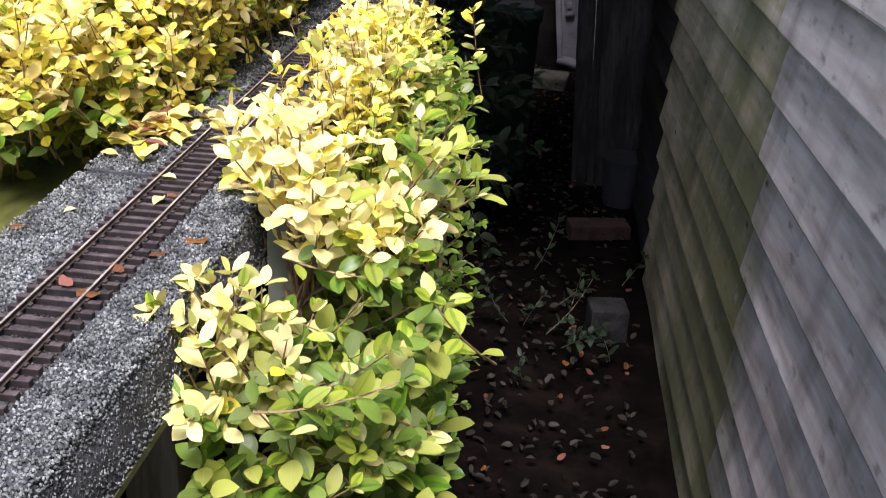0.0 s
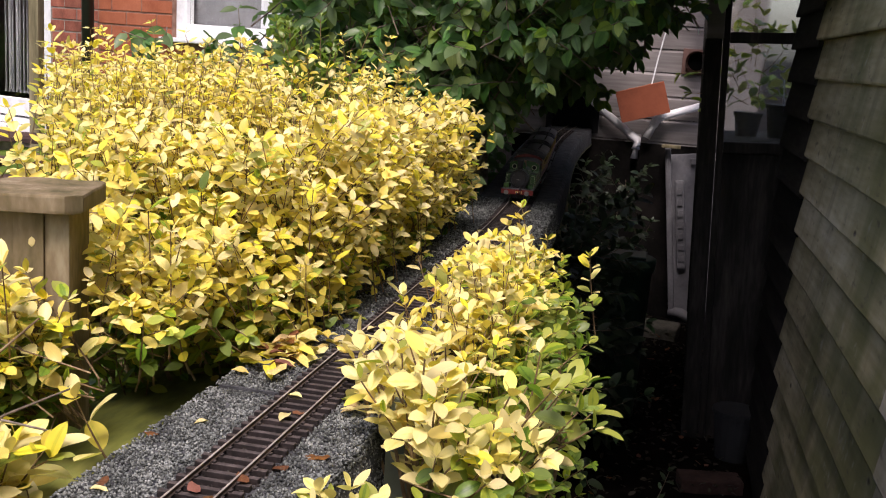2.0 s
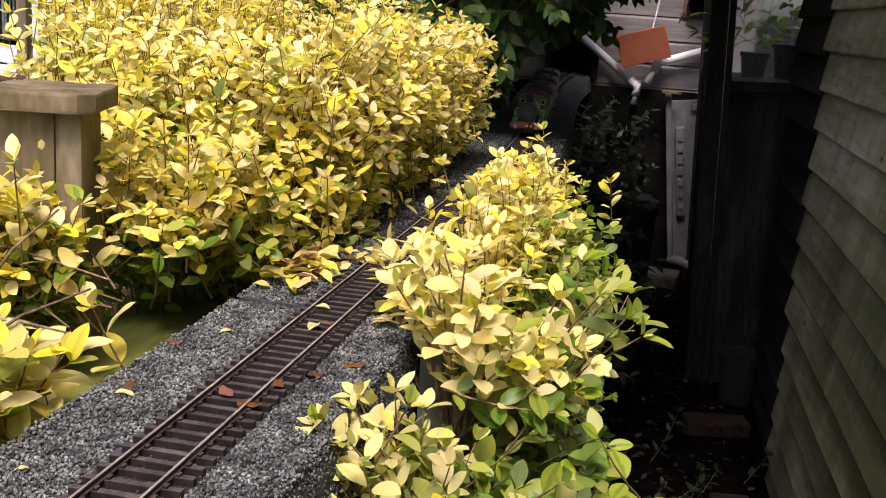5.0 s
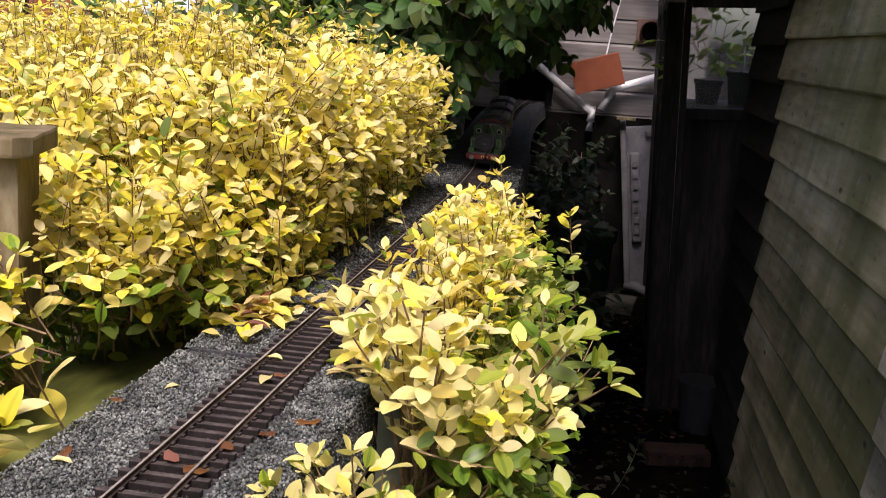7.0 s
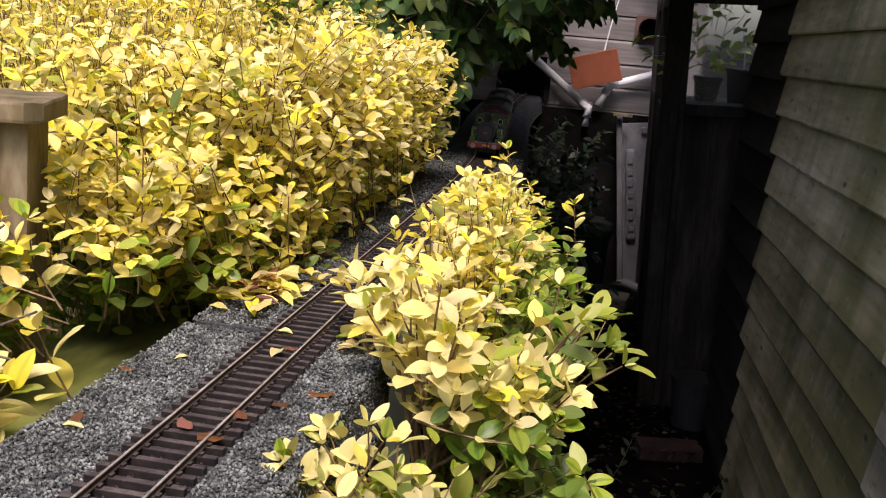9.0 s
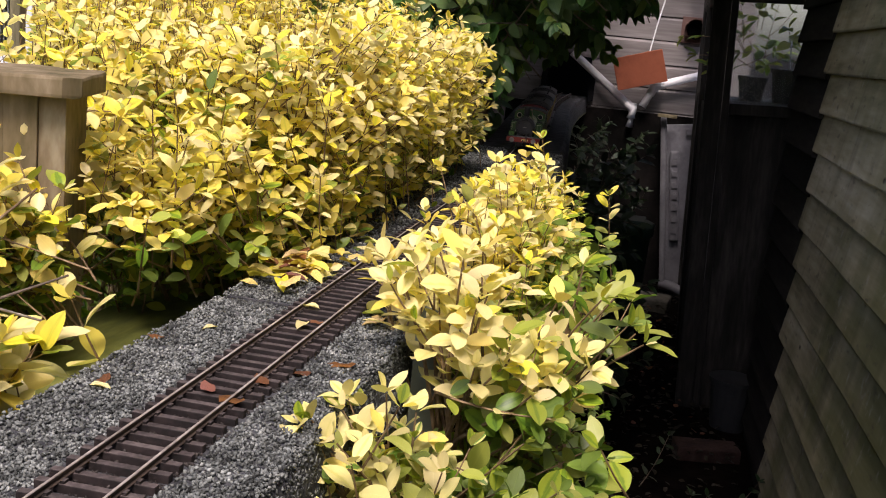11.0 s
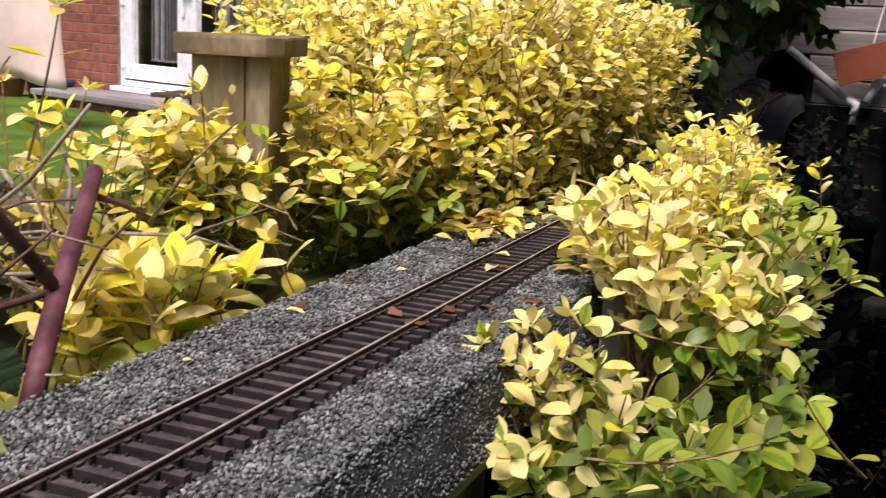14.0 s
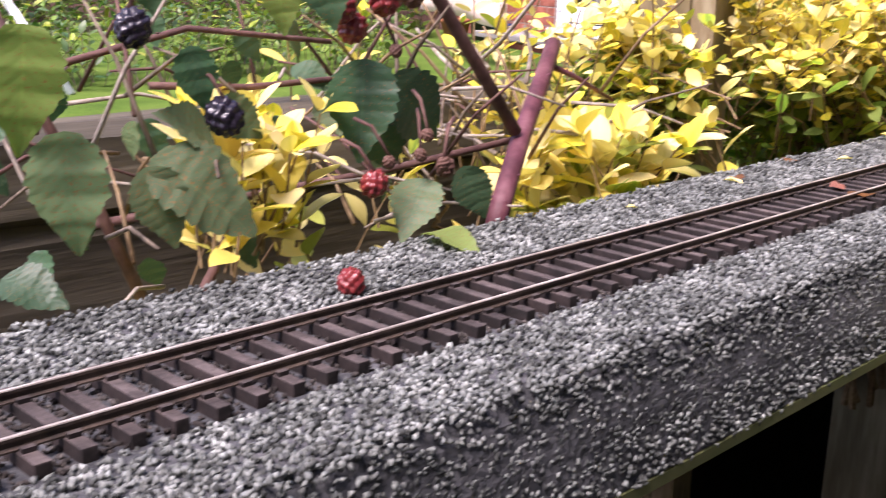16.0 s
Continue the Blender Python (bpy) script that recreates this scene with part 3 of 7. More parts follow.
for y in (-1.3, 1.75, 2.75, 4.6):
    part("support_post", boxed(track_x(y) + 0.0, y - 0.045, GROUND - 0.05, track_x(y) + 0.09, y + 0.045, 0.799, 0.004), M["wood"], bed)
    part("support_post", boxed(track_x(y) - 0.115, y - 0.045, GROUND - 0.05, track_x(y) - 0.03, y + 0.045, 0.799, 0.004), M["wood"], bed)

# ---- track ----
track = thing("railway_track", "narrow model railway track with dark brown sleepers", "track")
for sx in (-1, 1):
    w, z = sx * GAUGE / 2, RAIL_TOP - 0.0007
    prof = [(w - 0.0020, z - 0.0055), (w + 0.0020, z - 0.0055), (w + 0.0020, z - 0.0047), (w + 0.0005, z - 0.0038), (w + 0.0005, z - 0.0020), (w + 0.0011, z - 0.0013), (w + 0.0011, z), (w - 0.0011, z), (w - 0.0011, z - 0.0013), (w - 0.0005, z - 0.0020), (w - 0.0005, z - 0.0038), (w - 0.0020, z - 0.0047)]
    rail = part("rail", sweep(prof, -1.5, 5.5, 0.15), M["web"], track)
    part("running_surface", sweep([(w - 0.0011, z + 0.0001), (w + 0.0011, z + 0.0001), (w + 0.0009, z + 0.0007), (w - 0.0009, z + 0.0007)], -1.5, 5.5, 0.15), M["rail"], rail, "worn bright rail head")
PITCH = 0.0207
bm = boxed(-0.041, -0.0038, -0.010, 0.041, 0.0038, 0.0, 0.0008)
for sx in (-1, 1):
    for k in (-1, 1):
        box(bm, sx * GAUGE / 2 + k * 0.0042 - 0.0016, -0.003, -0.0005, sx * GAUGE / 2 + k * 0.0042 + 0.0016, 0.003, 0.0022)
sleeper = bpy.data.meshes.new("sleeper")
bm.normal_update()
# tops get a paler brown for skylight, sides a shaded dark one
for f in bm.faces:
    f.material_index = 1 if f.normal.z > 0.6 else 0
bm.to_mesh(sleeper)
bm.free()
sleeper.materials.append(M["sleeper"])
sleeper.materials.append(M["lit_top"])
SLEEPERS = int(5.9 / PITCH)
for i in range(SLEEPERS):
    y = -0.62 + PITCH * i
    link("sleeper", sleeper, M["sleeper"], track, m=pose(track_x(y) + rnd.uniform(-0.0008, 0.0008), y + rnd.uniform(-0.0008, 0.0008), RAIL_TOP - 0.0063, 0, 0, rnd.uniform(-0.8, 0.8)))


# ---- loose grit ----
def grit_mesh(count, seed, size, place):
    g = np.random.default_rng(seed)
    p, keep = place(g, count)
    p = p[keep]
    n = len(p)
    base = np.array([(1, 0, 0), (-1, 0, 0), (0, 1, 0), (0, -1, 0), (0, 0, 1), (0, 0, -1)], float)
    v = base[None] * (size * g.uniform(0.55, 1.25, (n, 6, 1))) + g.normal(0, size * 0.22, (n, 6, 3))
    q = g.normal(size=(n, 4))
    q /= np.linalg.norm(q, axis=1)[:, None]
    w, x, y, z = q.T
    r = np.stack([1 - 2 * (y * y + z * z), 2 * (x * y - z * w), 2 * (x * z + y * w), 2 * (x * y + z * w), 1 - 2 * (x * x + z * z), 2 * (y * z - x * w), 2 * (x * z - y * w), 2 * (y * z + x * w), 1 - 2 * (x * x + y * y)], 1).reshape(n, 3, 3)
    v = np.einsum("nij,nkj->nki", r, v) + p[:, None]
    f = np.array([(0, 2, 4), (2, 1, 4), (1, 3, 4), (3, 0, 4), (2, 0, 5), (1, 2, 5), (3, 1, 5), (0, 3, 5)])
    idx = (f.ravel()[None] + 6 * np.arange(n)[:, None]).ravel()
    me = bpy.data.meshes.new("grit")
    me.vertices.add(6 * n)
    me.vertices.foreach_set("co", v.astype(np.float32).ravel())
    me.loops.add(len(idx))
    me.loops.foreach_set("vertex_index", idx.astype(np.int32))
    me.polygons.add(8 * n)
    me.polygons.foreach_set("loop_start", (3 * np.arange(8 * n)).astype(np.int32))
    me.update(calc_edges=True)
    return me


def on_bed(y0, y1):
    def place(g, n):
        y = g.uniform(y0, y1, n)
        # along the outline: top from one edge to the other, then down the open side
        u = g.uniform(0, BED_R - BED_L + 0.075, n)
        x = np.minimum(BED_L + u, BED_R + 0.001)
        down = np.maximum(u - (BED_R - BED_L), 0)
        x = x + 0.16 * down
        z = BED_Z + 0.0005 - down + g.uniform(-0.0015, 0.0018, n)
        keep = (np.abs(y - 0.689) > 0.0085) | (x > 0)
        mid = np.abs(x) < 0.042
        ph = np.abs((y + 0.62) / PITCH - np.round((y + 0.62) / PITCH))
        keep &= ~mid & ((down < 0.004) | (g.random(n) < 0.5))
        x = x + np.array([track_x(b) for b in y])
        return np.stack([x, y, z], 1), keep
    return place


tagged(link("ballast", grit_mesh(64000, 3, 0.0021, on_bed(-0.62, 0.75)), M["grit"]), "loose grey granite grit ballast on the trackbed", "ballast", kind="stuff")
def between(y0, y1):
    def place(g, n):
        y = g.uniform(y0, y1, n)
        x = g.uniform(-0.044, 0.044, n)
        ph = np.abs((y + 0.62) / PITCH - np.round((y + 0.62) / PITCH))
        z = BED_Z + 0.0016 + g.uniform(-0.0012, 0.0010, n)
        return np.stack([x + np.array([track_x(b) for b in y]), y, z], 1), ph > 0.23
    return place


tagged(link("ballast", grit_mesh(20000, 5, 0.0018, between(-0.62, 1.9)), M["dusty_shade_grit"]), "dusty brown-grey grit between the sleepers", "ballast", kind="stuff")
tagged(link("ballast", grit_mesh(30000, 4, 0.0024, on_bed(0.75, 2.6)), M["grit"]), "loose grey granite grit ballast on the trackbed", "ballast", kind="stuff")


# ---- near shed ----
# the wall stands turned a little towards the path, its boards dipping slightly away
SHED_M = Matrix.Translation((SHED_X + 0.012, 1.0, 0)) @ pose(0, 0, 0, -0.9, 0, 1.7)
SHED_Y0, SHED_Y1, BUTT = -3.6, 2.45, 0.34
shed = thing("wall_shed", "weathered grey-green overlapping board wall of a shed", "shed wall", kind="structure")
part("sheathing", boxed(0.03, SHED_Y0, GROUND - 0.2, 0.08, SHED_Y1, 2.3), M["dark"], shed, m=SHED_M)
BOARD = 0.1115


def feather(y0, y1, seed):
    """A feather-edged board, thick at its lower edge, standing at the wall's foot."""
    bm = bmesh.new()
    n = 30
    rows = []
    for i in range(n + 1):
        y = y0 + (y1 - y0) * i / n
        j = 0.003 * noise.noise((y * 2.0, seed * 1.7, 0)) + 0.0012 * noise.noise((y * 11.0, seed, 5))
        k = 0.005 * noise.noise((y * 0.9, seed * 2.3, 9))
        rows.append([bm.verts.new(p) for p in ((-0.010 + k, y, j), (-0.012 + k, y, 0.005 + j), (0.008 + k * 0.5, y, BOARD + 0.016), (0.024, y, BOARD + 0.016), (0.024, y, j))])
    for a, b in zip(rows, rows[1:]):
        for i in range(5):
            bm.faces.new((a[i], a[(i + 1) % 5], b[(i + 1) % 5], b[i]))
    bm.faces.new(rows[0][::-1])
    bm.faces.new(rows[-1])
    bmesh.ops.recalc_face_normals(bm, faces=bm.faces[:])
    return bm


for row in range(21):
    z = 1.101 - 0.1115 * 11 + BOARD * row
    # the last stretch of each course is near black and set slightly lower
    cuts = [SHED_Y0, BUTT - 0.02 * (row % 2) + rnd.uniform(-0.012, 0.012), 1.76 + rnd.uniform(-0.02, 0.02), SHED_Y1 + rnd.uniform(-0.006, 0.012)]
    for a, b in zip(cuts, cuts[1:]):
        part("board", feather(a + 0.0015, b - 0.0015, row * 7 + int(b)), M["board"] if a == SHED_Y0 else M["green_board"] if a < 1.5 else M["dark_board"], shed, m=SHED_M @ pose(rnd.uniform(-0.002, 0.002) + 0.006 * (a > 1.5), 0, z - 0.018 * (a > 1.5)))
    for y in (BUTT - 0.04, BUTT + 0.03, 1.4):
        bm = bmesh.new()
        cyl(bm, (0.001, y, z + 0.03), (-0.004, y, z + 0.03), 0.0028, n=8)
        part("nail", bm, M["sleeper"], shed, m=SHED_M)
tagged(part("shed_roof", boxed(-0.03, SHED_Y0 - 0.1, 2.31, 2.5, SHED_Y1 + 0.12, 2.37, 0.005), M["felt"], m=Matrix.Translation((SHED_X, 1.0, 0)) @ pose(0, 0, 0, 0, 0, 1.7)), "dark felted roof of the shed", "roof", kind="structure")
tagged(part("wall_shed_back", boxed(0.09, SHED_Y1 - 0.06, GROUND - 0.1, 2.4, SHED_Y1 - 0.01, 2.30), M["board"], m=Matrix.Translation((SHED_X, 1.0, 0)) @ pose(0, 0, 0, 0, 0, 1.7)), "plain board end of the shed", "shed wall", kind="structure")

# ---- far shed ----
far = thing("wall_far", "grey weathered shiplap wall of an outbuilding", "outbuilding wall", kind="structure")
HOLE = (-0.20, 0.98, 0.115)
z = -0.15
while z < 2.9:
    segs = [(-2.2, 0.62)]
    if z + 0.125 > HOLE[1] - 0.12 and z < HOLE[1] + HOLE[2]:
        segs = [(-2.2, HOLE[0] - HOLE[2]), (HOLE[0] + HOLE[2], 0.62)]
    for a, b in segs:
        bm = bmesh.new()
        prof = [(0, 0.002), (0.004, 0.0), (0.022, 0.0), (0.022, 0.1225), (0.008, 0.1225), (0.0, 0.108)]
        va = [bm.verts.new((a, p, q)) for p, q in prof]
        vb = [bm.verts.new((b, p, q)) for p, q in prof]
        for i in range(6):
            bm.faces.new((va[i], va[(i + 1) % 6], vb[(i + 1) % 6], vb[i]))
        bm.faces.new(va[::-1])
        bm.faces.new(vb)
        bmesh.ops.recalc_face_normals(bm, faces=bm.faces[:])
        part("board", bm, M["far_board"], far, m=pose(0, FAR_Y + rnd.uniform(-0.0015, 0.0015), z))
    z += 0.125
part("backing", boxed(-2.2, FAR_Y + 0.3, -0.2, 0.62, FAR_Y + 0.34, 2.9), M["dark"], far)
tagged(part("far_roof", boxed(-2.4, FAR_Y - 0.15, 2.92, 0.75, FAR_Y + 3.0, 2.98, 0.01), M["felt"]), "dark felt roof of the outbuilding", "roof", kind="structure")

# ---- house ----
HD = Vector((math.cos(radians(163)), math.sin(radians(163)), 0))
HN = Vector((-HD.y, HD.x, 0))
HM = Matrix.Translation((-3.61, 5.80, 0)) @ Matrix((HD, HN, (0, 0, 1))).transposed().to_4x4()
# local axes: x along the wall away from the hedge, y out of the wall, z up
house = thing("wall_house", "red brick house wall with pale mortar joints", "house wall", kind="structure")
OUT = 0.494
COURSE = 0.0735


def hpart(name, bm, mat, parent=None, label="", smooth=False):
    return part(name, bm, mat, parent, label, smooth, HM)


WIN = (-2.75, -1.515, 1.245, 2.35)
hpart("masonry", boxed(1.586, -0.22, 0.2, 3.4, -0.004, 5.2), M["mortar"], house)
hpart("masonry", boxed(-0.955, -0.22, 0.2, -0.001, -0.004, 5.2), M["mortar"], house)
hpart("masonry", boxed(-0.001, -0.22, 2.641, 1.586, -0.004, 5.2), M["mortar"], house)
hpart("masonry", boxed(-0.001, -0.22, 0.2, 1.586, -0.004, 0.56), M["mortar"], house)
hpart("masonry", boxed(-1.514, OUT - 0.22, 0.2, -0.956, OUT - 0.004, 5.2), M["red_mortar"], house)
hpart("masonry", boxed(-3.05, OUT - 0.22, 0.2, -2.751, OUT - 0.004, 5.2), M["red_mortar"], house)
hpart("masonry", boxed(-2.751, OUT - 0.22, 0.2, -1.514, OUT - 0.004, 1.22), M["red_mortar"], house)
hpart("masonry", boxed(-2.751, OUT - 0.22, 2.36, -1.514, OUT - 0.004, 5.2), M["red_mortar"], house)
hpart("masonry", boxed(-3.05, -5.79, 0.2, -2.83, OUT - 0.23, 5.2), M["mortar"], house)
hpart("masonry", boxed(3.18, -6.0, 0.2, 3.4, -0.23, 5.2), M["mortar"], house)
hpart("masonry", boxed(-3.05, -6.0, 0.2, 3.17, -5.8, 5.2), M["mortar"], house)
hpart("room_floor", boxed(-2.8, -5.7, 0.5, 3.1, -0.23, 0.55), M["dark"], house)
tagged(hpart("house_roof", boxed(-3.3, -6.3, 5.21, 3.7, 0.9, 5.4, 0.02), M["felt"]), "dark roof of the house", "roof", kind="structure")

bm = boxed(0.0, -0.05, 0.0, 0.215, 0.0, 0.0635, 0.0025)
brick_me = bpy.data.meshes.new("brick")
bm.to_mesh(brick_me)
bm.free()
brick_me.materials.append(M["brick"])
brick_b = brick_me.copy()
brick_b.materials.clear()
brick_b.materials.append(M["brick_smooth"])
half_me, half_b = [], []


def lay(t0, t1, z0, z1, out, me, first):
    """Courses of bricks in stretcher bond, cut at the ends."""
    k = 0
    z = z0
    while z < z1 - 0.03:
        t = t0 - (0.1125 if (k + first) % 2 else 0.0)
        while t < t1:
            a, b = max(t, t0), min(t + 0.215, t1)
            if b - a > 0.03:
                ob = link("brick", me, None, house, m=HM @ pose(a, out + rnd.uniform(-0.0015, 0.0015), z) @ Matrix.Diagonal(((b - a) / 0.215, 1, 1, 1)))
            t += 0.225
        z += COURSE
        k += 1


def laid_rest(name, t0, t1, z0, z1, out, mat):
    """The rest of the courses, joined."""
    bm = bmesh.new()
    z, k = z0, 0
    while z < z1:
        t = t0 - (0.1125 if k % 2 else 0.0)
        while t < t1:
            a, b = max(t, t0), min(t + 0.215, t1)
            if b - a > 0.03:
                box(bm, a, out - 0.05, z, b, out, z + 0.0635)
            t += 0.225
        z += COURSE
        k += 1
    tagged(hpart(name, bm, mat, house), kind="stuff")


lay(1.59, 2.72, 0.45, 1.75, 0.0, brick_me, 0)
lay(-0.46, -0.005, 1.0, 1.75, 0.0, brick_me, 0)
lay(-1.51, -0.97, 1.0, 1.75, OUT, brick_b, 1)
laid_rest("brickwork", -2.75, -1.515, 0.98, 1.2, OUT, M["brick_smooth"])
laid_rest("brickwork", 2.73, 3.4, 0.45, 1.75, 0.0, M["brick"])
laid_rest("brickwork", -2.75, -0.97, 0.45, 0.95, OUT, M["brick_smooth"])
laid_rest("brickwork", 1.59, 3.4, 1.774, 3.0, 0.0, M["brick"])
laid_rest("brickwork", -1.51, -0.97, 1.774, 3.0, OUT, M["brick_smooth"])

pipe = thing("downpipe", "black round rainwater downpipe on the house corner", "downpipe")
bm = bmesh.new()
cyl(bm, (-0.93, OUT + 0.045, 0.4), (-0.93, OUT + 0.045, 4.9), 0.034, n=14)
hpart("pipe", bm, plain("black_plastic", (0.02, 0.02, 0.022), 0.4), pipe, smooth=True)
for z in (0.9, 1.9, 3.4):
    hpart("bracket", boxed(-0.985, OUT, z, -0.875, OUT + 0.085, z + 0.03, 0.004), M["dark"], pipe)

GLASS = bpy.data.materials.new("window_glass")
GLASS.use_nodes = True
gb = GLASS.node_tree.nodes["Principled BSDF"]
gb.inputs["Roughness"].default_value, gb.inputs["Transmission Weight"].default_value, gb.inputs["IOR"].default_value = 0.02, 1.0, 1.45
gb.inputs["Base Color"].default_value = (0.93, 0.96, 0.95, 1)


def pane(t0, t1, z0, z1, y, parent):
    ob = hpart("pane", boxed(t0, y - 0.002, z0, t1, y + 0.002, z1), GLASS, parent)
    ob.visible_shadow = False
    return ob


def window_frame(t0, t1, z0, z1, y, w, parent, name="frame", depth=0.06):
    for a, b, c, d in ((t0, t0 + w, z0, z1), (t1 - w, t1, z0, z1), (t0 + w + 0.0005, t1 - w - 0.0005, z0, z0 + w), (t0 + w + 0.0005, t1 - w - 0.0005, z1 - w, z1)):
        hpart(name, boxed(a, y - depth / 2, c, b, y + depth / 2, d, 0.006), M["upvc"], parent)


door = thing("door_1", "white double patio door with vertical blinds behind", "patio door", kind="structure")
for a, b, side in ((0.045, 0.785, 0), (0.79, 1.54, 1)):
    leaf = hpart("leaf", boxed(a, -0.085, 0.64, a + 0.10, -0.025, 2.58, 0.006), M["upvc"], door)
    part("stile", boxed(b - 0.10, -0.085, 0.64, b, -0.025, 2.58, 0.006), M["upvc"], leaf)
    part("bottom_rail", boxed(a + 0.101, -0.085, 0.64, b - 0.101, -0.025, 0.755, 0.006), M["upvc"], leaf)
    part("top_rail", boxed(a + 0.101, -0.085, 2.47, b - 0.101, -0.025, 2.58, 0.006), M["upvc"], leaf)
    pane(a + 0.1, b - 0.1, 0.755, 2.47, -0.055, door)
    bm = bmesh.new()
    for k in range(15):
        # slats turned nearly edge on, two of them standing more open
        t = a + 0.115 + k * (b - a - 0.23) / 14
        box(bm, t - (0.022 if k in (11, 13) else 0.003), -0.205, 0.79, t + 0.003, -0.195, 2.45)
        box(bm, t - 0.010, -0.206, 0.775, t + 0.008, -0.194, 0.792)
    tagged(hpart("blind", bm, M["curtain"], door, "pale grey vertical blind slats"), kind="stuff")
window_frame(0.0, 1.585, 0.585, 2.64, -0.06, 0.043, door, "frame", 0.08)
for z in (0.72, 1.18, 1.62, 2.1):
    hpart("hinge", boxed(1.525, -0.028, z, 1.568, -0.008, z + 0.07, 0.004), M["upvc"], door)
hpart("handle", boxed(0.80, -0.024, 1.12, 0.83, -0.006, 1.30, 0.004), M["upvc"], door)
hpart("handle", boxed(0.71, -0.024, 1.27, 0.83, 0.012, 1.295, 0.004), M["upvc"], door)
hpart("sill", boxed(-0.03, -0.02, 0.545, 1.62, 0.055, 0.583, 0.006), M["upvc"], door)

win = thing("window_1", "white upvc window with a projecting white sill", "window", kind="structure")
window_frame(WIN[0], WIN[1], WIN[2], WIN[3], OUT - 0.06, 0.075, win)
hpart("mullion", boxed(-2.17, OUT - 0.09, WIN[2] + 0.076, -2.09, OUT - 0.03, WIN[3] - 0.076, 0.006), M["upvc"], win)
hpart("sill", boxed(WIN[0] - 0.05, OUT - 0.1, 1.222, WIN[1] + 0.05, OUT + 0.05, 1.2445, 0.006), M["upvc"], win)
pane(-2.09, WIN[1] - 0.075, WIN[2] + 0.075, WIN[3] - 0.075, OUT - 0.06, win)
pane(WIN[0] + 0.075, -2.17, WIN[2] + 0.075, WIN[3] - 0.075, OUT - 0.06, win)
hpart("curtain", boxed(WIN[0] + 0.005, OUT - 0.14, WIN[2] + 0.005, WIN[1] - 0.005, OUT - 0.13, WIN[3] - 0.005), M["curtain"], win, "pale grey drawn curtain")

step = thing("door_step", "low brick door step with a concrete slab on top", "step", kind="structure")
hpart("slab", boxed(0.15, 0.06, 0.50, 1.95, 0.52, 0.545, 0.008), M["far_board"], step)
bm = bmesh.new()
hpart("core", boxed(0.19, 0.07, 0.3, 1.91, 0.445, 0.499), M["mortar"], step)
for k in range(2):
    t = 0.2 - (0.1125 if k else 0)
    while t < 1.9:
        a, b = max(t, 0.19), min(t + 0.215, 1.91)
        if b - a > 0.04:
            link("brick", brick_me, None, step, m=HM @ pose(a, 0.46, 0.345 + k * COURSE) @ Matrix.Diagonal(((b - a) / 0.215, 1, 1, 1)))
        t += 0.225


def pot(name, label, t, out, z, r, h, mat):
    p = thing(name, label, "plant pot", HM @ pose(t, out, z))
    bm = bmesh.new()
    prof = [(0.0, 0.0), (0.72 * r, 0.0), (0.95 * r, 0.8 * h), (1.04 * r, 0.8 * h), (1.06 * r, h), (0.92 * r, h), (0.88 * r, 0.85 * h), (0.0, 0.84 * h)]
    n = 20
    rings = [[bm.verts.new((a * math.cos(2 * math.pi * k / n), a * math.sin(2 * math.pi * k / n), b)) for k in range(n)] if a else [bm.verts.new((0, 0, b))] for a, b in prof]
    for A, B in zip(rings, rings[1:]):
        for k in range(n):
            j = (k + 1) % n
            bm.faces.new([v for v in (A[0] if len(A) == 1 else A[k], None if len(A) == 1 else A[j], B[0] if len(B) == 1 else B[j], None if len(B) == 1 else B[k]) if v])
    bmesh.ops.recalc_face_normals(bm, faces=bm.faces[:])
    part("pot", bm, mat, p, smooth=True)
    return p


pot("plant_pot", "glazed dark blue plant pot by the house wall", 2.02, 0.22, LAWN - 0.01, 0.10, 0.16, plain("blue_glaze", (0.02, 0.04, 0.12), 0.25))
pot("plant_pot", "black plastic planter by the house wall", 2.28, 0.25, LAWN - 0.01, 0.11, 0.30, plain("black_tub", (0.015, 0.015, 0.016), 0.5))
pot("plant_pot", "terracotta plant pot with orange-brown rim", 2.55, 0.35, LAWN - 0.01, 0.13, 0.17, plain("terracotta", (0.36, 0.13, 0.06), 0.85))

# ---- the hedge, the bush and the tree ----
UP = Vector((0, 0, 1))
hedge = Shrub("privet_hedge", "dense golden-yellow privet hedge beside the railway track", "hedge", Vector((0.1, 0.3, 1.05)), SMALL, {k: M[k] for k in ("gold", "lemon", "lime", "green")}, M["twig"])


def pick(weights):
    t, names = rnd.random() * sum(weights.values()), list(weights)
    for k in names:
        t -= weights[k]
        if t <= 0:
            return k
    return names[-1]


def hedge_kind(low):
    def kinds(p, s):
        q = max(0.0, min(1.0, (p.z - low) / 0.25)) * 0.75 + 0.25 * s
        return pick({"gold": 1.1 * q, "lemon": 1.15 * q * q, "lime": 0.05 + 0.5 * (1 - q), "green": 0.6 * max(0, 0.62 - q)})
    return kinds


def hedge_top(x, y):
    t = 1.235 + 0.05 * noise.noise((x * 3, y * 3, 1)) + 0.03 * noise.noise((x * 8, y * 8, 4))
    t -= 0.22 * max(0, (1.35 - y) / 0.5) ** 2 + 0.14 * max(0, (x + 0.42) / 0.34) ** 2 + 0.4 * max(0, -0.92 - x)
    return t


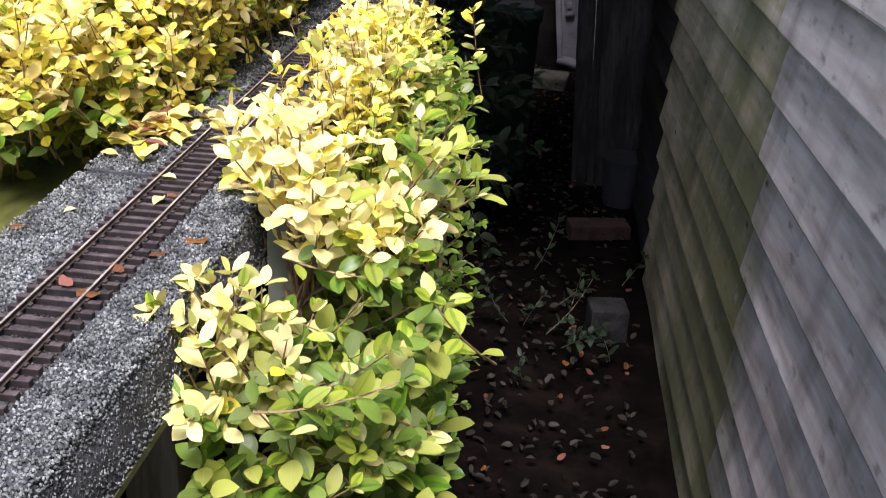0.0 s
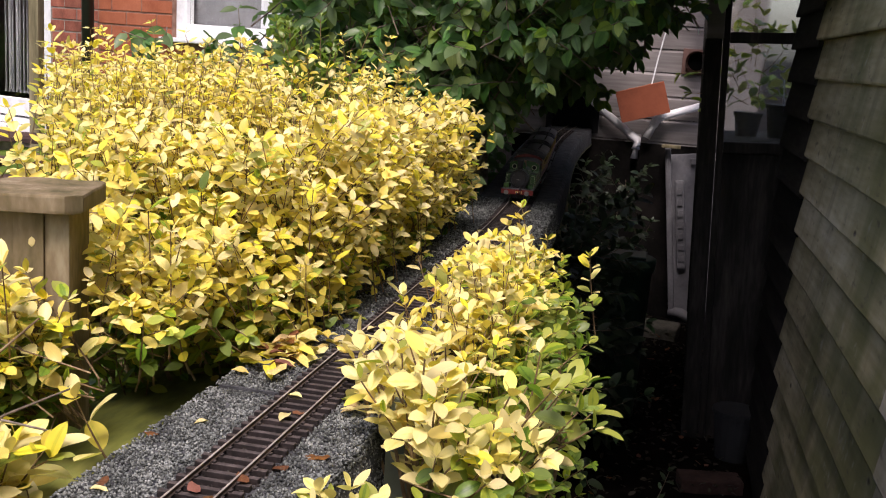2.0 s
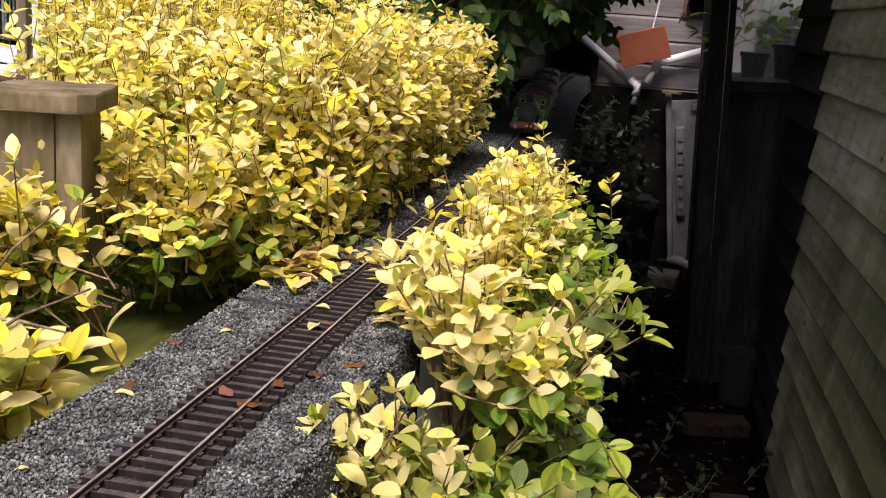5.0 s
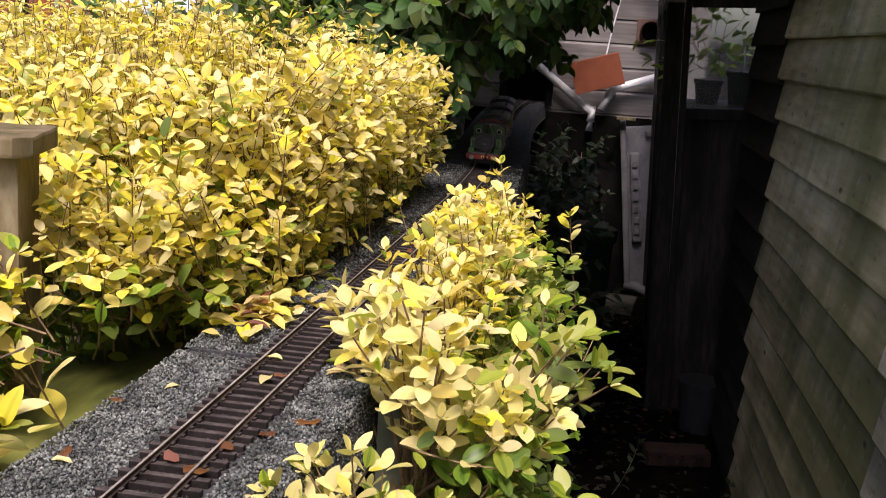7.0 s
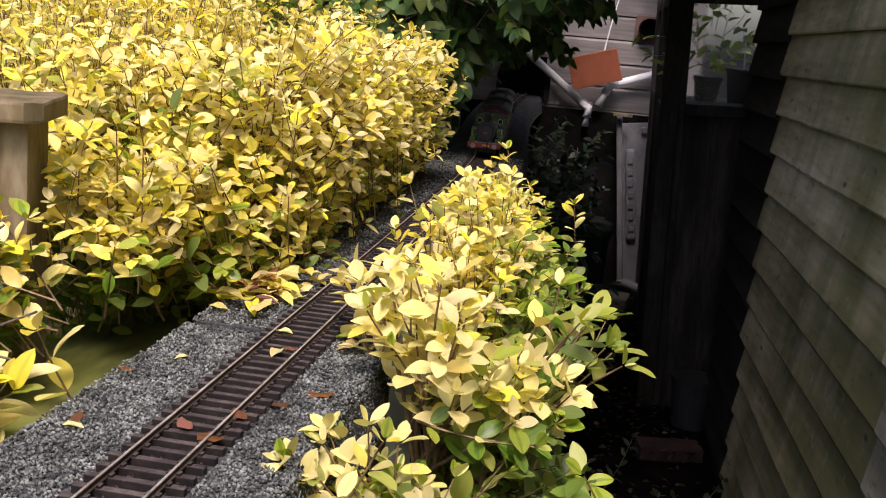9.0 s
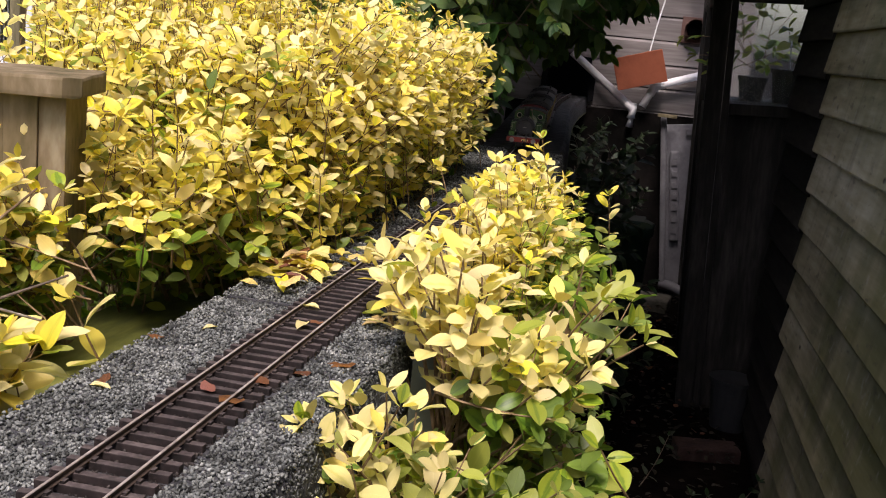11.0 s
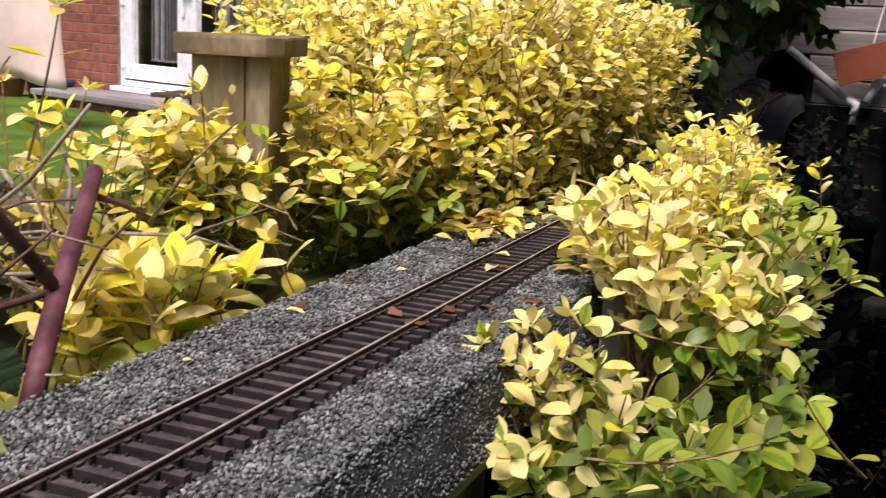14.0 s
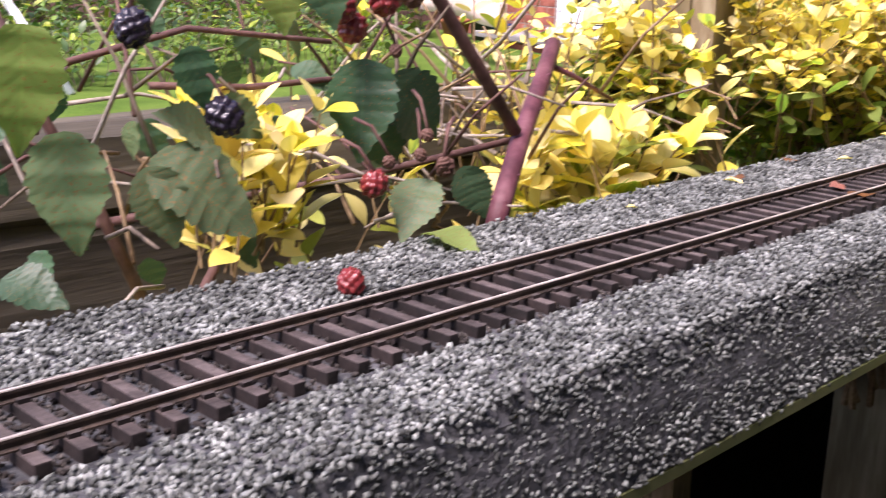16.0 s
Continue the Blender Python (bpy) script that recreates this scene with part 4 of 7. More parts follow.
for i in range(1080):
    y = rnd.uniform(0.98, 2.15)
    x = rnd.uniform(-(0.58 + 0.62 * (y - 1.0)), -0.08)
    L = rnd.uniform(0.12, 0.24)
    way = Vector((rnd.uniform(-0.35, 0.35) + 0.3 * max(0, (x + 0.4)), rnd.uniform(-0.35, 0.25) - 0.3 * max(0, 1.5 - y), 1.0)).normalized()
    tip = Vector((x, y, hedge_top(x, y) - 0.015 + rnd.uniform(-0.07, 0.03) + 0.06 * (rnd.random() < 0.12)))
    hedge.shoot(tip - way * L, way, L, rnd.uniform(0.019, 0.027), "gold", gap=0.019, bare=0.3, spread=1.25, kinds=hedge_kind(0.93), flat=0.8, radius=0.0013)
for i in range(620):
    # the side towards the track and the near end
    if i % 5 < 3:
        y = rnd.uniform(1.0, 2.05)
        zz = rnd.uniform(0.90, 1.2)
        tip = Vector((-0.105 + 0.30 * (zz - 0.95) - 0.06 * max(0, zz - 1.12) / 0.1 + rnd.uniform(-0.05, 0.03), y, zz))
        way = Vector((rnd.uniform(0.35, 1.0), rnd.uniform(-1.0, 0.1), rnd.uniform(0.15, 0.9))).normalized()
    else:
        x, zz = rnd.uniform(-0.62, -0.1), rnd.uniform(0.86, 1.18)
        tip = Vector((x, 0.93 + 0.35 * max(0, zz - 1.0) + rnd.uniform(-0.08, 0.08), zz))
        way = Vector((rnd.uniform(-0.3, 0.5), rnd.uniform(-1.0, -0.3), rnd.uniform(0.2, 0.9))).normalized()
    L = rnd.uniform(0.12, 0.22)
    hedge.shoot(tip - way * L, way, L, rnd.uniform(0.021, 0.031), "gold", gap=0.021, bare=0.3, spread=1.3, kinds=hedge_kind(0.80), flat=0.8, radius=0.0014, lean=1.0)
for i in range(130):
    y = rnd.uniform(1.0, 2.1)
    x = rnd.uniform(-(0.5 + 0.6 * (y - 1.0)), -0.22)
    p = Vector((x, y, 0.42))
    pts = [p]
    for k in range(4):
        pts.append(pts[-1] + Vector((rnd.uniform(-0.06, 0.06), rnd.uniform(-0.07, 0.05), 0.155)))
    hedge.stem(pts, 0.006, 0.002, 5)
for i in range(380):
    # older green growth low inside the hedge
    y = rnd.uniform(0.98, 2.1)
    x = rnd.uniform(-(0.55 + 0.6 * (y - 1.0)), -0.18)
    p = Vector((x, y, rnd.uniform(0.55, 0.98)))
    way = Vector((rnd.uniform(-0.5, 0.7), rnd.uniform(-1.0, 0.3), rnd.uniform(0.0, 0.8))).normalized()
    hedge.shoot(p, way, rnd.uniform(0.1, 0.18), 0.036, "green", gap=0.03, kinds=lambda p, s: pick({"green": 1.0, "lime": 0.6}))
for i in range(17):
    # a dark green sprig among the gold
    p = Vector((rnd.gauss(-0.345, 0.03), rnd.gauss(1.62, 0.03), 1.11))
    hedge.shoot(p, Vector((rnd.uniform(-0.35, 0.35), rnd.uniform(-0.4, 0.1), 1)).normalized(), rnd.uniform(0.15, 0.24), 0.024, "green", gap=0.013, bare=0.3, kinds=lambda p, s: "green")
hedge.finish(300)

bush = Shrub("privet_bush", "yellow and green variegated privet bush beside the track", "bush", Vector((0.2, 0.3, 1.05)), PRIVET, {k: M[k] for k in ("gold", "lemon", "varieg", "lime", "green")}, M["twig"])


def bush_kind(p, s):
    q = max(0.0, min(1.0, (p.z - 0.82) / 0.12)) * 0.85 + 0.15 * s - 7.0 * max(0, p.x - 0.16) - 0.25 * max(0, p.y - 1.1)
    q = max(0.0, min(1.0, q))
    return pick({"gold": 1.0 * q, "lemon": 1.5 * q * q, "varieg": 0.04, "lime": 0.10 + 0.6 * (1 - q), "green": (1.3 if p.z < 0.84 else 0.6) * max(0, 0.8 - q)})


def branch(root, tip, leaf, kinds, side=3, bare=0.5, r=0.0028):
    """A woody branch bowed outward to its tip, with leafy side shoots on its outer half."""
    way = tip - root
    length = way.length
    way.normalize()
    mid = root.lerp(tip, 0.5) + Vector((0, 0, 0.10 * length)) + (tip - root).cross(UP) * rnd.uniform(-0.12, 0.12)
    pts = [root.lerp(mid, s).lerp(mid.lerp(tip, s), s) for s in (0, 0.25, 0.5, 0.75)]
    bush.stem(pts, r, r * 0.7, 5)
    last = (tip - pts[3]).normalized()
    bush.shoot(pts[2], (tip - pts[2]).normalized(), (tip - pts[2]).length, leaf, "gold", gap=0.030, bare=0.1, spread=1.05, kinds=kinds, radius=r * 0.7)
    for k in range(side):
        s = rnd.uniform(bare, 0.9)
        j = min(2, int(s * 4 / 1.34))
        p = pts[j].lerp(pts[j + 1], rnd.random())
        out = (last + Vector((rnd.uniform(-0.9, 0.9), rnd.uniform(-0.9, 0.9), rnd.uniform(0.1, 0.8)))).normalized()
        bush.shoot(p, out, rnd.uniform(0.05, 0.10), leaf * rnd.uniform(0.8, 1.0), "gold", gap=0.026, bare=0.35, spread=1.05, kinds=kinds, radius=0.0016)


def fan_kind(p, s):
    q = max(0.0, min(1.0, (p.z - 0.82) / 0.06)) * max(0.05, 1.0 - 8.0 * max(0.0, p.x - 0.205))
    return pick({"lemon": 1.9 * q, "gold": 0.45 * q, "varieg": 0.04, "lime": 0.12 + 1.0 * (1 - q), "green": 0.9 * (1 - q) ** 2})


def sprig_kind(p, s):
    return pick({"lemon": 1.5 if p.z > 0.85 else 0.6, "gold": 0.3, "varieg": 1.0 if p.z < 0.88 else 0.2, "lime": 0.5})


# the open fan of branches at the near end
for i in range(15):
    a = math.pi * (0.5 + 1.0 * ((i * 0.618) % 1.0 - 0.5) * 1.25)
    up = rnd.random()
    reach = 0.155 * (1 - 0.45 * up * up)
    tip = Vector((0.205 + reach * math.cos(a) * 1.0, 0.66 - 0.05 * math.sin(a) + rnd.uniform(-0.08, 0.12), 0.885 + 0.095 * up + rnd.uniform(-0.01, 0.01)))
    if tip.x < 0.135 and tip.y < 0.63:
        tip.y += 0.07
    branch(Vector((0.215 + rnd.uniform(-0.03, 0.03), 0.66 + rnd.uniform(-0.04, 0.06), 0.70)), tip, rnd.uniform(0.034, 0.043), fan_kind, 2)
for tip in ((0.305, 0.56, 0.912), (0.285, 0.54, 0.89), (0.275, 0.58, 0.925)):
    branch(Vector((0.23, 0.64, 0.74)), Vector(tip), 0.042, lambda p, s: pick({"lemon": 1.6, "gold": 0.4}), 1, 0.65)
for tip in ((0.06, 0.684, 0.932), (0.08, 0.70, 0.95), (0.10, 0.66, 0.945), (0.12, 0.58, 0.958), (0.15, 0.565, 0.945), (0.17, 0.55, 0.925), (0.135, 0.60, 0.975), (0.07, 0.74, 0.94), (0.20, 0.54, 0.955), (0.24, 0.53, 0.94), (0.28, 0.55, 0.95), (0.22, 0.50, 0.90), (0.27, 0.48, 0.88)):
    # long bright ends reaching over the track and towards the path
    branch(Vector((0.165 + rnd.uniform(-0.015, 0.02), 0.60, 0.775 + rnd.uniform(-0.03, 0.01))), Vector(tip), 0.039, fan_kind, 2, 0.55)
# the variegated sprig over the trackbed's edge
for tip in ((0.10, 0.35, 0.895), (0.115, 0.39, 0.893), (0.14, 0.395, 0.91), (0.115, 0.33, 0.87), (0.155, 0.35, 0.865), (0.135, 0.30, 0.825), (0.185, 0.335, 0.84), (0.175, 0.40, 0.89), (0.21, 0.36, 0.86)):
    branch(Vector((0.175 + rnd.uniform(-0.02, 0.03), 0.42, 0.70)), Vector(tip) - Vector((0, 0, 0.012)), 0.035, sprig_kind, 3, 0.3, 0.0022)
for i in range(16):
    # variegated and lime ends lower down, towards the near end
    tip = Vector((rnd.uniform(0.12, 0.34), rnd.uniform(0.25, 0.40), rnd.uniform(0.68, 0.82)))
    branch(Vector((tip.x * 0.6 + 0.08, tip.y + 0.14, tip.z - rnd.uniform(0.10, 0.16))), tip, rnd.uniform(0.034, 0.042), lambda p, s: pick({"varieg": 0.35, "lemon": 0.4 * (p.z > 0.80), "lime": 1.2, "green": 1.2 + 5 * max(0, 0.82 - p.z)}), 2, 0.45, 0.0022)
# the close-set body behind, gold towards the track and green towards the path
for i in range(235):
    y = 0.74 + 0.86 * rnd.random()
    u = rnd.uniform(-1, 1)
    x = 0.17 - 0.012 * (y - 0.8) + 0.085 * u
    top = 0.972 + 0.02 * math.sin(7 * y) + 0.015 * noise.noise((x * 9, y * 9, 3)) - 0.13 * max(0, u) ** 1.5 - 0.03 * u * u - 0.12 * max(0, y - 1.5) - 0.05 * max(0, 0.9 - y) / 0.15
    way = Vector((0.45 * u + rnd.uniform(-0.45, 0.45), rnd.uniform(-0.7, 0.35), 1.0)).normalized()
    L = rnd.uniform(0.12, 0.2)
    tip = Vector((x, y, top + rnd.uniform(-0.06, 0.025)))
    bush.shoot(tip - way * L, way, L, rnd.uniform(0.023, 0.032), "gold", gap=0.0175, bare=0.2, spread=1.1, kinds=bush_kind, flat=0.8, radius=0.0013)
for x, y, z in ((0.15, 1.456, 1.02), (0.155, 1.43, 1.0), (0.084, 0.942, 1.015), (0.10, 0.96, 0.995), (0.262, 1.612, 0.91), (0.057, 0.925, 0.945)):
    # single shoots standing clear of the rest
    bush.shoot(Vector((x + 0.03, y + 0.02, z - 0.15)), Vector((-0.03, -0.02, 0.15)).normalized(), 0.155, 0.03, "gold", gap=0.02, bare=0.4, kinds=lambda p, s: pick({"gold": 1, "lemon": 1, "lime": 0.4}), radius=0.0014)
for i in range(80):
    # broad lime and green leaves low at the near end
    y, zz = rnd.uniform(0.27, 0.66), rnd.uniform(0.45, 0.83)
    way = Vector((rnd.uniform(-0.5, 0.9), rnd.uniform(-1, 0.1), rnd.uniform(0.1, 0.8))).normalized()
    bush.shoot(Vector((rnd.uniform(0.18, 0.35), y, zz)) - way * 0.1, way, 0.12, rnd.uniform(0.034, 0.044), "lime", gap=0.028, spread=1.15, kinds=lambda p, s: pick({"green": 1.0 + 8 * max(0, 0.82 - p.z), "lime": 1.2, "varieg": 0.1 * (p.z > 0.7)}), bare=0.25, flat=0.85)
for i in range(240):
    # the shaded green side towards the path, down to the ground
    y, zz = rnd.uniform(0.3, 1.6), 0.88 - 0.9 * rnd.random() ** 1.3
    way = Vector((rnd.uniform(0.3, 1), rnd.uniform(-0.7, 0.3), rnd.uniform(-0.1, 0.8))).normalized()
    bush.shoot(Vector((0.265 + 0.03 * (y < 0.7) + rnd.uniform(-0.06, 0.03), y, zz)) - way * 0.12, way, 0.13, 0.031, "green", bare=0.1, kinds=lambda p, s: pick({"green": 1.6, "lime": 1.0 if p.z > 0.80 else 0.15}))
for i in range(14):
    y = rnd.uniform(0.4, 1.55)
    pts = [Vector((0.20 + rnd.uniform(-0.05, 0.03), y, GROUND))]
    for k in range(5):
        pts.append(pts[-1] + Vector((rnd.uniform(-0.03, 0.03), rnd.uniform(-0.04, 0.04), 0.19)))
    bush.stem(pts, 0.006, 0.003, 5)
bush.finish(300)

tree = Shrub("shrub_tree", "dark green broad-leaved shrub overhanging the track", "shrub", Vector((0.1, 1.8, 1.3)), BROAD, {"tree": M["tree"], "green": M["green"]}, M["bark"])
for i in range(900):
    y = rnd.uniform(2.25, 3.6)
    x = rnd.uniform(-0.32 * y + 0.03, 0.5)
    low = 1.16 + 0.65 * max(0, x + 0.1) + 0.3 * max(0, x - 0.17) + 0.07 * noise.noise((x * 4, y * 4, 2)) + 0.25 * max(0, -0.35 - x)
    zz = low + abs(rnd.gauss(0, 0.30))
    way = Vector((rnd.uniform(-0.6, 0.7), rnd.uniform(-1.0, 0.2), rnd.uniform(-0.6, 0.5))).normalized()
    L = rnd.uniform(0.18, 0.34)
    tree.shoot(Vector((x, y, zz)) - way * L * 0.5, way, L, rnd.uniform(0.048, 0.074), "tree", gap=0.037, kinds=lambda p, s: pick({"tree": 1.0, "green": 0.3}), radius=0.0025, hang=0.45, face=Vector((0, -0.7, 0.75)))
for i in range(330):
    # unseen canopy added over the far end of the track for its shade
    x, y = rnd.uniform(-1.0, 0.02), rnd.uniform(3.3, 5.35)
    zz = 1.5 + abs(rnd.gauss(0, 0.25))
    way = Vector((rnd.uniform(-0.8, 0.8), rnd.uniform(-0.8, 0.8), rnd.uniform(-0.3, 0.5))).normalized()
    L = rnd.uniform(0.22, 0.38)
    tree.shoot(Vector((x, y, zz)) - way * L * 0.5, way, L, 0.095, "tree", gap=0.05, kinds=lambda p, s: "tree", radius=0.0025, hang=0.45, face=Vector((0, -0.7, 0.75)))
for i in range(230):
    # the crown above, out of view and spread wide to shade the far end
    x, y = rnd.uniform(-1.3, 0.8), rnd.uniform(2.5, 3.7)
    zz = 1.95 + abs(rnd.gauss(0, 0.35))
    way = Vector((rnd.uniform(-0.8, 0.8), rnd.uniform(-0.8, 0.8), rnd.uniform(-0.5, 0.5))).normalized()
    L = rnd.uniform(0.25, 0.4)
    tree.shoot(Vector((x, y, zz)) - way * L * 0.5, way, L, 0.10, "tree", gap=0.05, kinds=lambda p, s: pick({"tree": 1.0, "green": 0.3}), radius=0.003)
for i in range(120):
    # unseen boughs added between the bush and the shed to darken the gap
    x, y = rnd.uniform(0.15, 1.2), rnd.uniform(1.2, 1.95)
    zz = 2.16 + 0.2 * max(0, y - 1.6) + abs(rnd.gauss(0, 0.22))
    way = Vector((rnd.uniform(-0.8, 0.8), rnd.uniform(-0.8, 0.8), rnd.uniform(-0.2, 0.5))).normalized()
    L = rnd.uniform(0.25, 0.4)
    tree.shoot(Vector((x, y, zz)) - way * L * 0.5, way, L, 0.10, "tree", gap=0.05, kinds=lambda p, s: "tree", radius=0.003)
for i in range(110):
    # and more added over the shed's roof edge, to shade its wall
    x, y = rnd.uniform(0.55, 1.5), rnd.uniform(1.15, 2.7)
    zz = 2.05 + 0.12 * max(0, 2.0 - y) + abs(rnd.gauss(0, 0.25))
    if x > 0.7:
        zz += 0.38
    way = Vector((rnd.uniform(-0.8, 0.8), rnd.uniform(-0.8, 0.8), rnd.uniform(-0.4, 0.5))).normalized()
    L = rnd.uniform(0.25, 0.4)
    tree.shoot(Vector((x, y, zz)) - way * L * 0.5, way, L, 0.10, "tree", gap=0.05, kinds=lambda p, s: "tree", radius=0.003)
for i in range(620):
    # low dark growth between the hedge and the outbuilding
    x, y, zz = rnd.uniform(-1.2, -0.22), rnd.uniform(2.25, 5.2), rnd.uniform(0.45, 1.3)
    way = Vector((rnd.uniform(-0.3, 0.8), rnd.uniform(-1.0, 0.2), rnd.uniform(-0.4, 0.6))).normalized()
    tree.shoot(Vector((x + track_x(y), y, zz)) - way * 0.15, way, rnd.uniform(0.15, 0.3), 0.075, "tree", gap=0.045, kinds=lambda p, s: "tree", radius=0.0025, hang=0.45, face=Vector((0, -0.7, 0.75)))
for k in range(7):
    pts = [Vector((-0.42, 3.1, GROUND))]
    for j in range(6):
        pts.append(pts[-1] + Vector((rnd.uniform(-0.1, 0.12) + 0.02 * (k - 3), rnd.uniform(-0.12, 0.08), 0.36)))
    tree.stem(pts, 0.022, 0.006, 6)
tree.finish(300)

# ---- timber post ----
post = thing("timber_post", "square weathered timber post with a flat overhanging cap", "post", pose(-0.376, 0.672, 0, 0, 0, 14))
for k, (x0, x1) in enumerate(((-0.050, -0.0205), (-0.020, 0.0185), (0.019, 0.050))):
    d = 0.047 - 0.004 * abs(k - 1)
    part("plank", boxed(x0, -d, GROUND, x1, d, 1.106, 0.0012), M["post_wood"], post)
bm = boxed(-0.070, -0.070, 1.1065, 0.070, 0.070, 1.131, 0.004)
bmesh.ops.subdivide_edges(bm, edges=[e for e in bm.edges if e.calc_length() > 0.05], cuts=9, use_grid_fill=True)
for v in bm.verts:
    cut = max(0.0, abs(v.co.x) + abs(v.co.y) - 0.122)
    v.co.x -= math.copysign(cut * 0.5, v.co.x)
    v.co.y -= math.copysign(cut * 0.5, v.co.y)
    q = v.co * 38
    if v.co.z > 1.108:
        v.co += Vector((0.0018 * noise.noise(q), 0.0018 * noise.noise(q + Vector((5, 0, 0))), 0.0022 * noise.noise(q * 0.6 + Vector((0, 9, 0)))))
part("cap", bm, M["post_wood"], post)
bm = bmesh.new()
s = bmesh.ops.create_icosphere(bm, subdivisions=1, radius=1.0)
part("lichen_spot", bm, M["lemon"], post, "pale yellow leaf stuck to the post", m=pose(0.004, -0.0475, 1.066) @ Matrix.Diagonal((0.005, 0.0012, 0.007, 1)))

# ---- timber edging and planks beside the trackbed ----
def timber(name, label, x0, x1, y0, y1, z0, z1, mat, seed, parent=None, cat="timber"):
    """A split, weathered baulk with uneven faces, as a thing of its own."""
    bm = bmesh.new()
    n = 40
    rows = []
    for i in range(n + 1):
        y = y0 + (y1 - y0) * i / n
        ring = []
        for k, (x, z) in enumerate(((x0, z0), (x0, z1), (x0 * 0.5 + x1 * 0.5, z1 + 0.004), (x1, z1 - 0.006), (x1 + 0.004, z1 * 0.62 + z0 * 0.38), (x1 - 0.012, z1 * 0.58 + z0 * 0.42), (x1 + 0.002, z1 * 0.5 + z0 * 0.5), (x1, z0))):
            q = (y * 3.0, k * 3.1 + seed, 0.0)
            ring.append(bm.verts.new((x + 0.006 * noise.noise(q), y, z + 0.006 * noise.noise((q[0], q[1], 7.0)))))
        rows.append(ring)
    for a, b in zip(rows, rows[1:]):
        for k in range(8):
            bm.faces.new((a[k], a[(k + 1) % 8], b[(k + 1) % 8], b[k]))
    bm.faces.new(rows[0][::-1])
    bm.faces.new(rows[-1])
    bmesh.ops.recalc_face_normals(bm, faces=bm.faces[:])
    return tagged(part(name, bm, mat, parent), label, cat)


timber("edging_timber", "weathered grey-brown timber baulk edging the lawn", -0.60, -0.50, -1.6, 0.66, 0.735, 0.925, M["baulk"], 1)
timber("edging_timber", "weathered grey-brown timber baulk edging the lawn", -0.61, -0.505, -1.6, 0.78, 0.54, 0.732, M["baulk"], 5)
timber("edging_timber", "weathered grey-brown timber baulk edging the lawn", -0.60, -0.50, -1.6, 0.70, 0.345, 0.537, M["baulk"], 9)
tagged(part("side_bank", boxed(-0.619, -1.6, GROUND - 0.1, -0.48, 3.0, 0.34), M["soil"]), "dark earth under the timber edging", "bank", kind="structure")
timber("mossy_plank", "green algae-covered timber plank beside the trackbed", -0.375, -0.146, -0.25, 0.965, 0.765, 0.797, M["mossy"], 13)
timber("mossy_plank", "green algae-covered timber plank beside the trackbed", -0.385, -0.15, 0.975, 2.3, 0.75, 0.782, M["mossy"], 17)
for y in (0.1, 1.2):
    tagged(part("plank_support", boxed(-0.33, y - 0.04, GROUND - 0.02, -0.22, y + 0.04, 0.749 if y > 1 else 0.762, 0.004), M["wood"]), "short timber post under the mossy plank", "post")

# ---- far end of the path ----
white_pipe = plain("white_waste_pipe", (0.80, 0.80, 0.82), 0.35)
Y = FAR_Y - 0.05


def waste_pipe(points, label):
    p = thing("waste_pipe", label, "pipe")
    part("pipe", tubed(points, 0.021, 14), white_pipe, p, smooth=True)
    a, b = Vector(points[1]), Vector(points[2])
    part("elbow", tubed([a + (Vector(points[0]) - a).normalized() * 0.05, a, a + (b - a).normalized() * 0.05], 0.0245, 14), white_pipe, p, smooth=True)
    e, d = b, (b - a).normalized()
    part("opening", tubed([e - d * 0.004, e + d * 0.0015], 0.017, 14), M["dark"], p)
    part("clip", boxed(a.x - 0.02, a.y + 0.018, a.z - 0.03, a.x + 0.02, FAR_Y, a.z + 0.03, 0.003), white_pipe, p)


waste_pipe([(-0.19, Y, 1.12), (0.163, Y, 0.855), (0.158, Y - 0.01, 0.755)], "white plastic waste pipe with an elbow on the outbuilding")
waste_pipe([(0.535, Y, 1.081), (0.262, Y, 0.985), (0.212, Y - 0.02, 0.872)], "white plastic waste pipe with an elbow on the outbuilding")
hang = thing("roof_tile", "orange-red clay roof tile hung on a string", "roof tile")
bm = boxed(-0.13, -0.008, -0.085, 0.13, 0.008, 0.085, 0.004)
for k in (-1, 1):
    box(bm, k * 0.05 - 0.012, 0.008, 0.085 - 0.02, k * 0.05 + 0.012, 0.02, 0.085)
part("tile", bm, plain("clay_tile", (0.32, 0.09, 0.042), 0.85), hang, m=pose(0.178, Y - 0.075, 1.065, 6, -17, 0))
part("string", tubed([(0.215, Y - 0.07, 1.16), (0.235, Y - 0.04, 1.30), (0.275, Y - 0.02, 1.52), (0.30, Y + 0.03, 1.75)], 0.004, 6), white_pipe, hang)
vent = thing("vent_pipe", "rusty terracotta vent pipe end set in the boards", "vent")
part("surround", boxed(0.36, FAR_Y - 0.012, 1.225, 0.50, FAR_Y - 0.0035, 1.36, 0.003), plain("rusty_plate", (0.15, 0.085, 0.07), 0.85), vent)
bm = bmesh.new()
for r0, r1, y0, y1 in ((0.058, 0.058, 0.06, -0.01),):
    cyl(bm, (0.435, FAR_Y - 0.012, 1.292), (0.435, FAR_Y - 0.045, 1.292), 0.058, n=24, caps=False)
    cyl(bm, (0.435, FAR_Y - 0.014, 1.292), (0.435, FAR_Y - 0.045, 1.292), 0.046, n=24, caps=False)
part("collar", bm, plain("rusty_collar", (0.12, 0.05, 0.038), 0.8), vent, smooth=True)
bm = bmesh.new()
cyl(bm, (0.435, FAR_Y - 0.016, 1.292), (0.435, FAR_Y - 0.013, 1.292), 0.0455, n=24)
part("opening", bm, plain("black_void", (0.003, 0.003, 0.003), 0.95, spec=0.0), vent)
